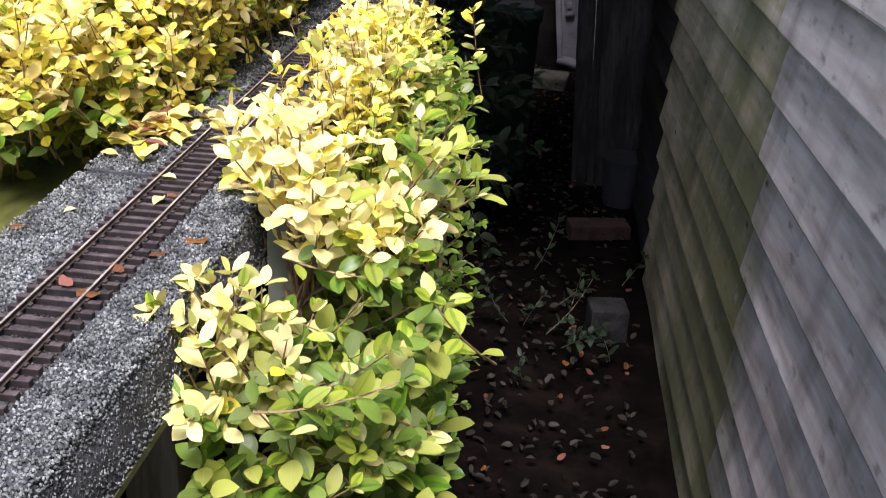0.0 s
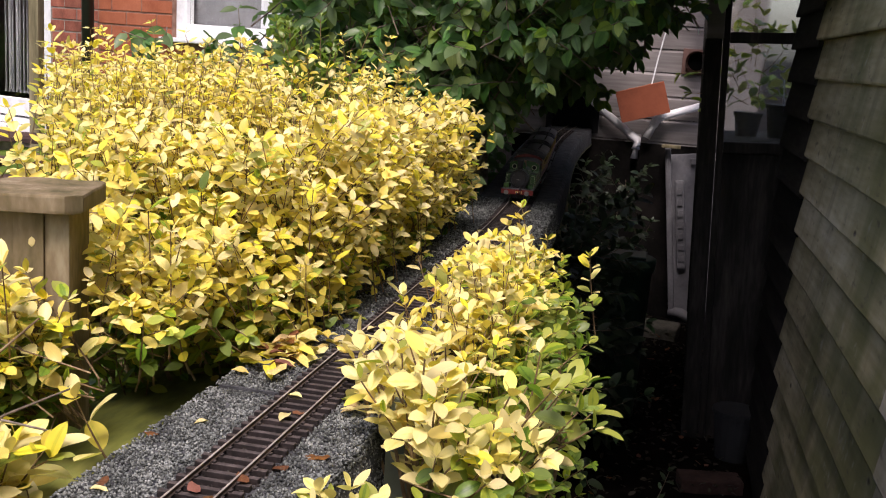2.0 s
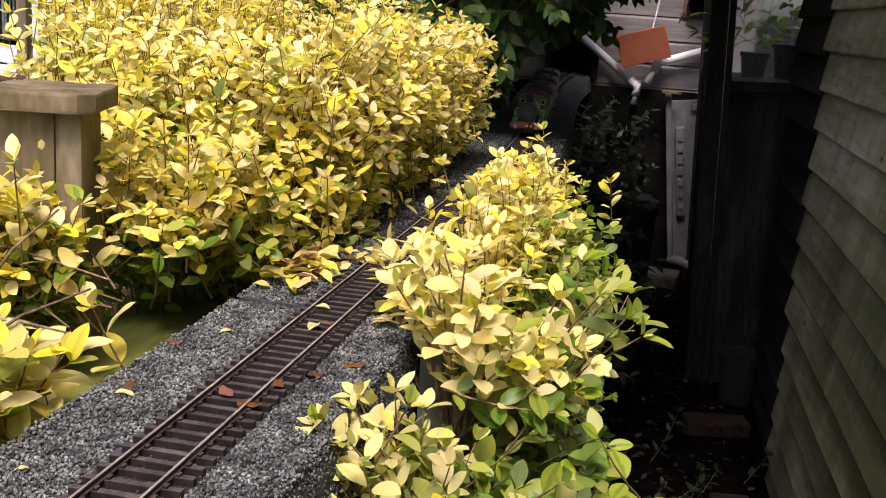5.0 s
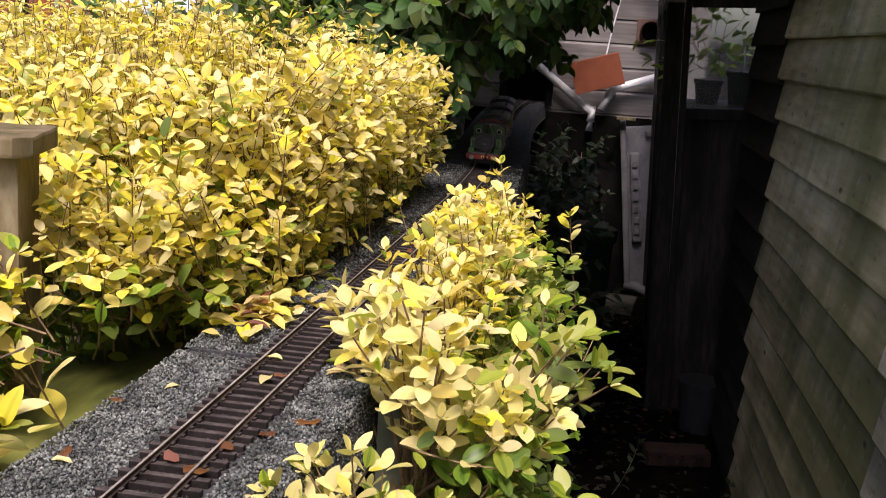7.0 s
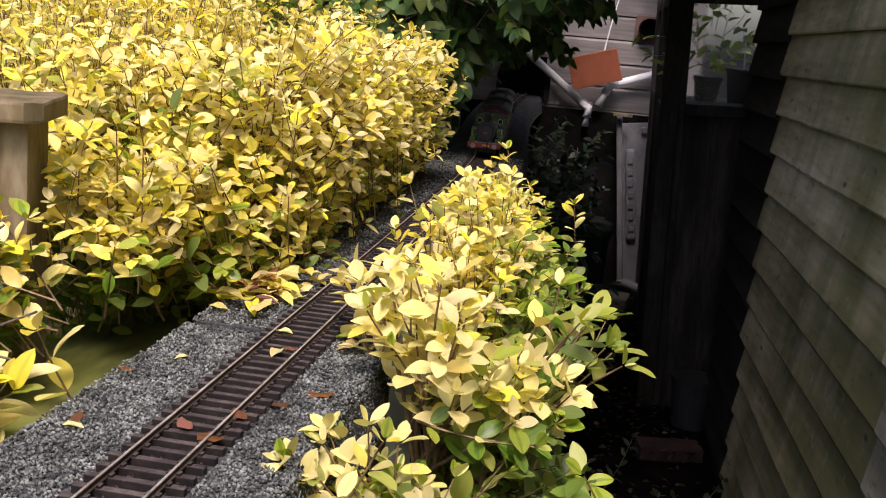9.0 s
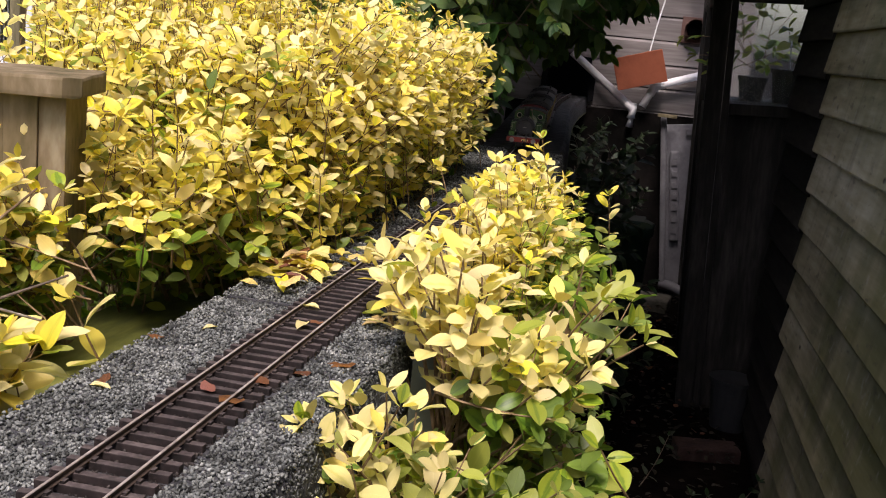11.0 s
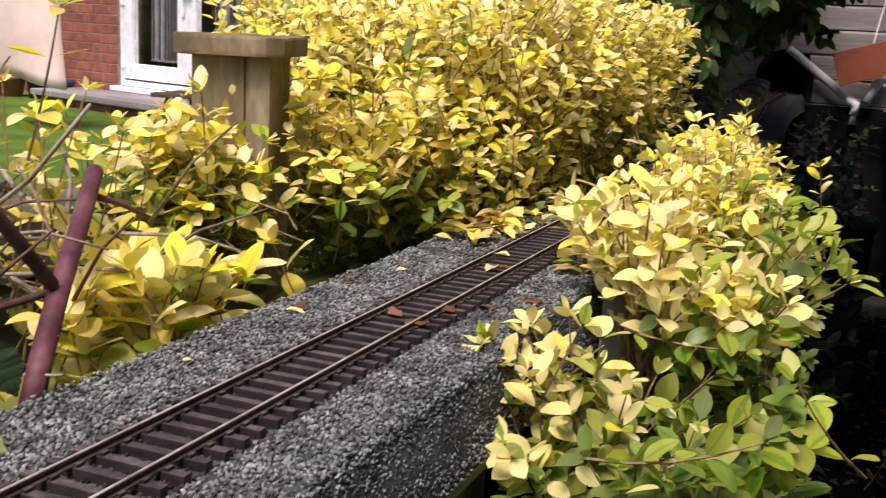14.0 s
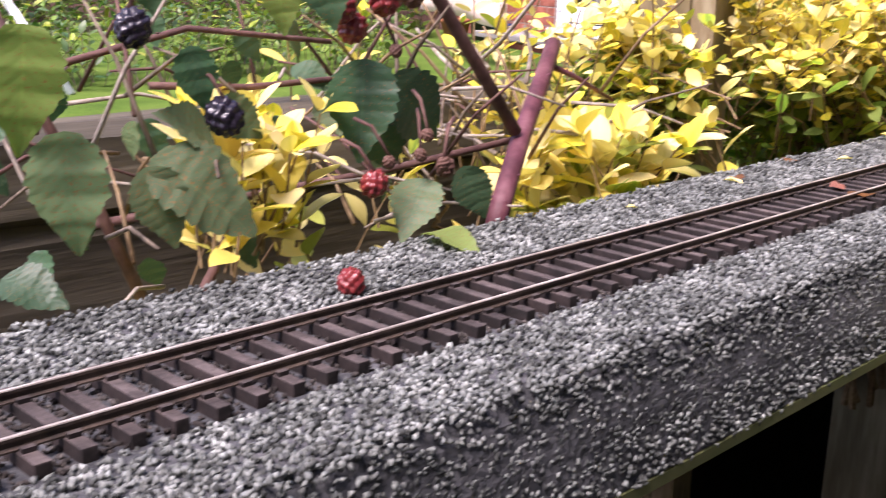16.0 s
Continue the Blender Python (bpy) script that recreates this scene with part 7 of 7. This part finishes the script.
def wheel(parent, x, y, r, mat, spokes=12):
    s = 1 if x > 0 else -1
    bm = bmesh.new()
    n = 28
    prof = [(0.0, r * 0.82), (0.0, r), (0.0045, r), (0.0055, r * 1.06), (0.0065, r * 1.06), (0.0065, r * 0.82)]
    rings = [[bm.verts.new((x + s * (0.003 - a), y + b * math.cos(2 * math.pi * k / n), r + b * math.sin(2 * math.pi * k / n))) for k in range(n)] for a, b in prof]
    for A, B in zip(rings, rings[1:] + rings[:1]):
        for k in range(n):
            bm.faces.new((A[k], A[(k + 1) % n], B[(k + 1) % n], B[k]))
    bmesh.ops.recalc_face_normals(bm, faces=bm.faces[:])
    w = part("wheel", bm, mat, parent, smooth=True)
    bm = bmesh.new()
    cyl(bm, (x - s * 0.003, y, r), (x + s * 0.002, y, r), r * 0.2, n=12)
    for k in range(spokes):
        a = 2 * math.pi * k / spokes
        cyl(bm, (x - s * 0.001, y, r), (x - s * 0.001, y + 0.86 * r * math.cos(a), r + 0.86 * r * math.sin(a)), 0.0011, n=5)
    part("spokes", bm, mat, w)


def loco(m):
    e = thing("model_locomotive", "green lined model tank locomotive on the railway track", "locomotive", m)

    def p(name, bm, mat, label="", smooth=False):
        return part(name, bm, mat, e, label, smooth)
    p("footplate", boxed(-0.045, 0.0, 0.034, 0.045, 0.292, 0.0385, 0.0006), T_GREY)
    p("frame", boxed(-0.018, 0.012, 0.012, 0.018, 0.285, 0.0338), T_BLACK)
    beam = p("buffer_beam", boxed(-0.045, -0.002, 0.025, 0.045, -0.0002, 0.0385, 0.0004), T_RED)
    part("rear_buffer_beam", boxed(-0.045, 0.2925, 0.025, 0.045, 0.294, 0.0385, 0.0004), T_RED, e)
    bm = bmesh.new()
    for k in range(4):
        box(bm, -0.004 + 0.005 * k, -0.0028, 0.029, -0.001 + 0.005 * k, -0.0021, 0.0345)
    part("painted_number", bm, T_GOLD, beam)
    for sx in (-1, 1):
        bm = bmesh.new()
        cyl(bm, (sx * 0.029, -0.002, 0.0315), (sx * 0.029, -0.012, 0.0315), 0.0048, 0.0038, 14)
        b = p("buffer", bm, T_RED, smooth=True)
        bm = bmesh.new()
        cyl(bm, (sx * 0.029, -0.012, 0.0315), (sx * 0.029, -0.0185, 0.0315), 0.0022, n=10)
        cyl(bm, (sx * 0.029, -0.0185, 0.0315), (sx * 0.029, -0.0205, 0.0315), 0.0068, 0.0062, 18)
        part("buffer_head", bm, T_STEEL, b)
        p("guard_iron", boxed(sx * 0.022 - 0.0012, 0.008, 0.003, sx * 0.022 + 0.0012, 0.012, 0.033), T_BLACK)
        bm = bmesh.new()
        cyl(bm, (sx * 0.034, 0.006, 0.0386), (sx * 0.034, 0.006, 0.047), 0.0009, n=6)
        p("lamp_iron", bm, T_BLACK)
    part("coupling_hook", tubed([(0, -0.002, 0.031), (0, -0.010, 0.031), (0, -0.013, 0.027), (0, -0.011, 0.018), (0, -0.012, 0.009)], 0.0016, 8), T_BLACK, e, smooth=True)
    part("brake_hose", tubed([(0.009, -0.003, 0.037), (0.009, -0.006, 0.047), (0.008, -0.011, 0.044), (0.008, -0.011, 0.026)], 0.0018, 8), T_BLACK, e, smooth=True)
    # smokebox and boiler
    bm = bmesh.new()
    cyl(bm, (0, 0.026, 0.066), (0, 0.060, 0.066), 0.0265, n=36)
    box(bm, -0.020, 0.026, 0.0386, 0.020, 0.060, 0.055)
    p("smokebox", bm, T_BLACK, smooth=False)
    bm = bmesh.new()
    cyl(bm, (0, 0.026, 0.064), (0, 0.0232, 0.064), 0.0205, 0.0195, 32)
    sd = p("smokebox_door", bm, T_BLACK)
    bm = bmesh.new()
    cyl(bm, (0, 0.0231, 0.064), (0, 0.019, 0.064), 0.0014, n=8)
    cyl(bm, (-0.005, 0.0195, 0.064), (0.005, 0.0195, 0.064), 0.0007, n=6)
    part("door_handle", bm, T_STEEL, sd)
    for dz in (-0.009, 0.009):
        part("hinge", boxed(-0.019, 0.0222, 0.064 + dz - 0.0009, 0.006, 0.0231, 0.064 + dz + 0.0009), T_BLACK, sd)
    bm = bmesh.new()
    cyl(bm, (0, 0.0602, 0.066), (0, 0.170, 0.066), 0.0245, n=40)
    p("boiler", bm, T_GREEN, smooth=True)
    for y in (0.064, 0.083, 0.102, 0.126, 0.148):
        bm = bmesh.new()
        cyl(bm, (0, y, 0.066), (0, y + 0.0016, 0.066), 0.02485, n=40)
        p("boiler_band", bm, T_CREAM)
    bm = bmesh.new()
    cyl(bm, (0, 0.043, 0.089), (0, 0.043, 0.093), 0.0125, 0.0085, 20)
    cyl(bm, (0, 0.043, 0.093), (0, 0.043, 0.117), 0.0075, 0.0088, 20)
    cyl(bm, (0, 0.043, 0.1155), (0, 0.043, 0.1185), 0.0108, 0.0100, 20)
    p("chimney", bm, T_BLACK)
    bm = bmesh.new()
    cyl(bm, (0, 0.094, 0.087), (0, 0.094, 0.099), 0.0125, 0.0105, 20)
    s = bmesh.ops.create_uvsphere(bm, u_segments=20, v_segments=10, radius=0.0105)
    bmesh.ops.translate(bm, verts=s["verts"], vec=(0, 0.094, 0.099))
    p("dome", bm, T_GREEN, smooth=True)
    bm = bmesh.new()
    cyl(bm, (0, 0.150, 0.088), (0, 0.150, 0.104), 0.010, 0.0055, 18)
    cyl(bm, (0, 0.150, 0.103), (0, 0.150, 0.106), 0.0072, 0.0076, 18)
    p("safety_valve_cover", bm, T_BRASS, smooth=True)
    for sx in (-1, 1):
        part("handrail", tubed([(sx * 0.0262, 0.056, 0.072), (sx * 0.0262, 0.11, 0.072)], 0.0006, 6), T_STEEL, e)
        x0, x1 = sorted((sx * 0.0262, sx * 0.0435))
        tank = p("side_tank", boxed(x0, 0.084, 0.0386, x1, 0.2045, 0.0735, 0.0008), T_GREEN)
        outline(tank, sx * 0.0437, 0.088, 0.200, 0.0425, 0.0695)
        bm = bmesh.new()
        w = 0.0008
        for a, b, c, d in ((x0 + 0.003, x1 - 0.003, 0.044, 0.044 + w), (x0 + 0.003, x1 - 0.003, 0.068, 0.068 + w), (x0 + 0.003, x0 + 0.003 + w, 0.0448, 0.068), (x1 - 0.003 - w, x1 - 0.003, 0.0448, 0.068)):
            box(bm, a, 0.0834, c, b, 0.0839, d)
        part("front_lining", bm, T_CREAM, tank)
        bm = bmesh.new()
        cyl(bm, (sx * 0.035, 0.095, 0.0736), (sx * 0.035, 0.095, 0.0765), 0.0072, n=18)
        part("filler_cap", bm, T_BLACK, tank)
        if sx > 0:
            for letter, y in (("N.", 0.112), ("E.", 0.145), ("R.", 0.178)):
                cu = bpy.data.curves.new("letter", "FONT")
                cu.body, cu.size, cu.extrude, cu.align_x = letter, 0.0095, 0.0002, "CENTER"
                ob = new("letter", cu)
                ob.data.materials.append(T_GOLD)
                ob.parent = tank
                ob.matrix_basis = pose(0.0440, y, 0.0525, 90, 0, 90)
        bm = bmesh.new()
        prof = [(0.030, 0.0386), (0.030, 0.050), (0.052, 0.0515), (0.060, 0.0500), (0.068, 0.046), (0.074, 0.0386)]
        va = [bm.verts.new((x0 + 0.001, y, z)) for y, z in prof]
        vb = [bm.verts.new((x1 - 0.002, y, z)) for y, z in prof]
        for k in range(len(prof)):
            j = (k + 1) % len(prof)
            bm.faces.new((va[k], va[j], vb[j], vb[k]))
        bm.faces.new(va[::-1])
        bm.faces.new(vb)
        bmesh.ops.recalc_face_normals(bm, faces=bm.faces[:])
        sp = p("splasher", bm, T_GREEN)
        outline(sp, sx * 0.0417, 0.0315, 0.064, 0.040, 0.0475, 0.0007)
        # cab side, door gap and bunker
        cab = p("cab_side", boxed(sorted((sx * 0.0425, sx * 0.0437))[0], 0.2046, 0.0386, sorted((sx * 0.0425, sx * 0.0437))[1], 0.212, 0.093), T_GREEN)
        part("cab_pillar", boxed(sorted((sx * 0.0425, sx * 0.0437))[0], 0.238, 0.072, sorted((sx * 0.0425, sx * 0.0437))[1], 0.247, 0.093), T_GREEN, cab)
        bk = p("bunker_side", boxed(x0 + 0.0, 0.2225, 0.0386, x1, 0.281, 0.0715, 0.0008), T_GREEN)
        outline(bk, sx * 0.0437, 0.226, 0.278, 0.0425, 0.068)
        bm = bmesh.new()
        cyl(bm, (sx * 0.0438, 0.253, 0.055), (sx * 0.0443, 0.253, 0.055), 0.0085, n=20)
        part("crest", bm, plain("crest_brown", (0.12, 0.05, 0.03), 0.5), bk)
        for k in range(3):
            part("coal_rail", tubed([(sx * 0.043, 0.249, 0.074 + 0.0032 * k), (sx * 0.043, 0.281, 0.074 + 0.0032 * k)], 0.0007, 6), T_BLACK, bk)
        for y in (0.072, 0.216):
            p("step", boxed(sorted((sx * 0.038, sx * 0.044))[0], y, 0.012, sorted((sx * 0.038, sx * 0.044))[1], y + 0.010, 0.0135), T_GREY)
            p("step_plate", boxed(sorted((sx * 0.0378, sx * 0.0388))[0], y, 0.0136, sorted((sx * 0.0378, sx * 0.0388))[1], y + 0.009, 0.0338), T_GREEN)
        for y in (0.062, 0.122):
            wheel(e, sx * GAUGE / 2, y, 0.0225, T_GREEN, 14)
        for y in (0.197, 0.240):
            wheel(e, sx * GAUGE / 2, y, 0.0150, T_BLACK, 10)
        p("coupling_rod", boxed(sorted((sx * 0.0285, sx * 0.030))[0], 0.058, 0.013, sorted((sx * 0.0285, sx * 0.030))[1], 0.126, 0.0165, 0.0004), T_RED)
    p("bunker_back", boxed(-0.0262, 0.275, 0.0386, 0.0262, 0.281, 0.0715), T_GREEN)
    # cab front with round windows, roof
    bm = bmesh.new()
    prof = [(-0.0437, 0.0736), (-0.0437, 0.091)] + [(0.0437 * -math.cos(math.pi * k / 12), 0.091 + 0.0125 * math.sin(math.pi * k / 12)) for k in range(1, 12)] + [(0.0437, 0.091), (0.0437, 0.0736)]
    va = [bm.verts.new((x, 0.1715, z)) for x, z in prof]
    vb = [bm.verts.new((x, 0.1735, z)) for x, z in prof]
    for k in range(len(prof)):
        j = (k + 1) % len(prof)
        bm.faces.new((va[k], va[j], vb[j], vb[k]))
    bm.faces.new(va[::-1])
    bm.faces.new(vb)
    bmesh.ops.recalc_face_normals(bm, faces=bm.faces[:])
    cf = p("cab_front", bm, T_GREEN)
    for sx in (-1, 1):
        bm = bmesh.new()
        cyl(bm, (sx * 0.0295, 0.1712, 0.0845), (sx * 0.0295, 0.1705, 0.0845), 0.0075, n=20)
        part("spectacle_ring", bm, T_CREAM, cf)
        bm = bmesh.new()
        cyl(bm, (sx * 0.0295, 0.1704, 0.0845), (sx * 0.0295, 0.1700, 0.0845), 0.006, n=20)
        part("spectacle_glass", bm, M["dark"], cf)
        x0, x1 = sorted((sx * 0.0425, sx * 0.0437))
        p("cab_side", boxed(x0, 0.1736, 0.0736, x1, 0.2045, 0.0925), T_GREEN)
    bm = bmesh.new()
    va, vb = [], []
    for k in range(17):
        a = math.pi * k / 16
        x, z = -0.0465 * math.cos(a), 0.0915 + 0.0135 * math.sin(a)
        va.append((bm.verts.new((x, 0.169, z)), bm.verts.new((x, 0.169, z + 0.0012))))
        vb.append((bm.verts.new((x, 0.250, z)), bm.verts.new((x, 0.250, z + 0.0012))))
    for k in range(16):
        bm.faces.new((va[k][0], va[k + 1][0], vb[k + 1][0], vb[k][0]))
        bm.faces.new((va[k][1], vb[k][1], vb[k + 1][1], va[k + 1][1]))
        bm.faces.new((va[k][0], va[k][1], va[k + 1][1], va[k + 1][0]))
        bm.faces.new((vb[k][0], vb[k + 1][0], vb[k + 1][1], vb[k][1]))
    p("cab_roof", bm, T_GREY, smooth=True)
    return e


def coach(m, group):
    L = 0.345
    c = thing("model_coach", "teak-panelled model coach with maroon ends and grey roof", "railway coach", m, group)

    def p(name, bm, mat, label="", smooth=False):
        return part(name, bm, mat, c, label, smooth)
    p("lower_body", boxed(-0.044, 0.0, 0.0365, 0.044, L, 0.0545, 0.001), T_MAROON)
    for sx in (-1, 1):
        x0, x1 = sorted((sx * 0.0405, sx * 0.0438))
        p("side_panel", boxed(x0, 0.003, 0.0547, x1, L - 0.003, 0.0915, 0.0005), T_TEAK)
        for z in (0.0555, 0.0655, 0.0895):
            p("beading", boxed(sorted((sx * 0.0439, sx * 0.0446))[0], 0.004, z, sorted((sx * 0.0439, sx * 0.0446))[1], L - 0.004, z + 0.0008), T_GOLD)
        for k in range(15):
            y = 0.012 + k * (L - 0.024) / 14
            p("pillar_bead", boxed(sorted((sx * 0.0439, sx * 0.0446))[0], y, 0.0565, sorted((sx * 0.0439, sx * 0.0446))[1], y + 0.0008, 0.0893), T_GOLD)
        for k in range(6):
            y = 0.125 + k * 0.034
            p("window", boxed(sorted((sx * 0.0438, sx * 0.04425))[0], y, 0.069, sorted((sx * 0.0438, sx * 0.04425))[1], y + 0.017, 0.0865), M["dark"])
        p("footboard", boxed(sorted((sx * 0.038, sx * 0.047))[0], 0.02, 0.0165, sorted((sx * 0.038, sx * 0.047))[1], L - 0.02, 0.0185, 0.0003), T_GREY)
        for k in range(6):
            y = 0.03 + k * (L - 0.06) / 5
            p("hanger", boxed(sx * 0.040 - 0.0007, y, 0.0186, sx * 0.040 + 0.0007, y + 0.0015, 0.0364), T_BLACK)
        for y in (0.05, L / 2, L - 0.05):
            wheel(c, sx * GAUGE / 2, y, 0.0155, T_BLACK, 10)
    p("core", boxed(-0.0400, 0.004, 0.0548, 0.0400, L - 0.004, 0.091), M["dark"])
    for y0, y1 in ((0.0, 0.0028), (L - 0.0028, L)):
        bm = bmesh.new()
        prof = [(-0.0438, 0.0548), (-0.0438, 0.0915)] + [(-0.0438 * math.cos(math.pi * k / 12), 0.0915 + 0.017 * math.sin(math.pi * k / 12)) for k in range(1, 12)] + [(0.0438, 0.0915), (0.0438, 0.0548)]
        va = [bm.verts.new((x, y0, z)) for x, z in prof]
        vb = [bm.verts.new((x, y1, z)) for x, z in prof]
        for k in range(len(prof)):
            j = (k + 1) % len(prof)
            bm.faces.new((va[k], va[j], vb[j], vb[k]))
        bm.faces.new(va[::-1])
        bm.faces.new(vb)
        bmesh.ops.recalc_face_normals(bm, faces=bm.faces[:])
        en = p("end_panel", bm, T_MAROON)
        y = y0 - 0.0006 if y0 == 0 else y1 + 0.0006
        for x in (-0.024, 0.006):
            part("end_window", boxed(x, min(y, y0), 0.066, x + 0.018, max(y, y1), 0.086), M["dark"], en)
        for sx in (-1, 1):
            bm = bmesh.new()
            d = -1 if y0 == 0 else 1
            q = y0 if d < 0 else y1
            cyl(bm, (sx * 0.028, q, 0.0405), (sx * 0.028, q + d * 0.009, 0.0405), 0.003, n=10)
            cyl(bm, (sx * 0.028, q + d * 0.009, 0.0405), (sx * 0.028, q + d * 0.0105, 0.0405), 0.0055, n=14)
            part("buffer", bm, T_MAROON, en)
    bm = bmesh.new()
    va, vb = [], []
    for k in range(21):
        a = math.pi * k / 20
        x, z = -0.0465 * math.cos(a), 0.0918 + 0.0185 * math.sin(a)
        va.append((bm.verts.new((x, -0.003, z)), bm.verts.new((x * 1.01, -0.003, z + 0.0013))))
        vb.append((bm.verts.new((x, L + 0.003, z)), bm.verts.new((x * 1.01, L + 0.003, z + 0.0013))))
    for k in range(20):
        bm.faces.new((va[k][0], va[k + 1][0], vb[k + 1][0], vb[k][0]))
        bm.faces.new((va[k][1], vb[k][1], vb[k + 1][1], va[k + 1][1]))
        bm.faces.new((va[k][0], va[k][1], va[k + 1][1], va[k + 1][0]))
        bm.faces.new((vb[k][0], vb[k + 1][0], vb[k + 1][1], vb[k][1]))
    p("roof", bm, T_ROOF, smooth=True)
    for k in range(8):
        for sx in (-1, 1):
            y = 0.03 + k * 0.041
            if 0.07 < y < 0.12:
                continue
            zz = 0.0925 + 0.0185 * math.sin(math.acos(0.45))
            bm = bmesh.new()
            cyl(bm, (sx * 0.021, y, zz), (sx * 0.021, y, zz + 0.004), 0.0022, n=8)
            cyl(bm, (sx * 0.021, y - 0.003, zz + 0.005), (sx * 0.021, y + 0.003, zz + 0.005), 0.002, n=8)
            p("roof_vent", bm, T_BLACK)
    bm = bmesh.new()
    va, vb = [], []
    for k in range(13):
        a = math.pi * (0.16 + 0.68 * k / 12)
        x, z = -0.0475 * math.cos(a), 0.0948 + 0.0215 * math.sin(a)
        va.append((bm.verts.new((x, 0.080, z - 0.003)), bm.verts.new((x, 0.080, z + 0.001))))
        vb.append((bm.verts.new((x, 0.112, z - 0.003)), bm.verts.new((x, 0.112, z + 0.001))))
    for k in range(12):
        bm.faces.new((va[k][1], vb[k][1], vb[k + 1][1], va[k + 1][1]))
        bm.faces.new((va[k][0], va[k][1], va[k + 1][1], va[k + 1][0]))
        bm.faces.new((vb[k][0], vb[k + 1][0], vb[k + 1][1], vb[k][1]))
    for q in (0, 12):
        bm.faces.new((va[q][0], vb[q][0], vb[q][1], va[q][1]))
    p("lookout", bm, T_ROOF)
    p("frame", boxed(-0.016, 0.01, 0.02, 0.016, L - 0.01, 0.0363), T_BLACK)
    return c


loco(on_track(FRONT))
first = coach(on_track(FRONT + 0.312), "coaches of the train")
for k in range(1, 3):
    y = FRONT + 0.312 + 0.362 * k
    copy_thing(first, on_track(y))
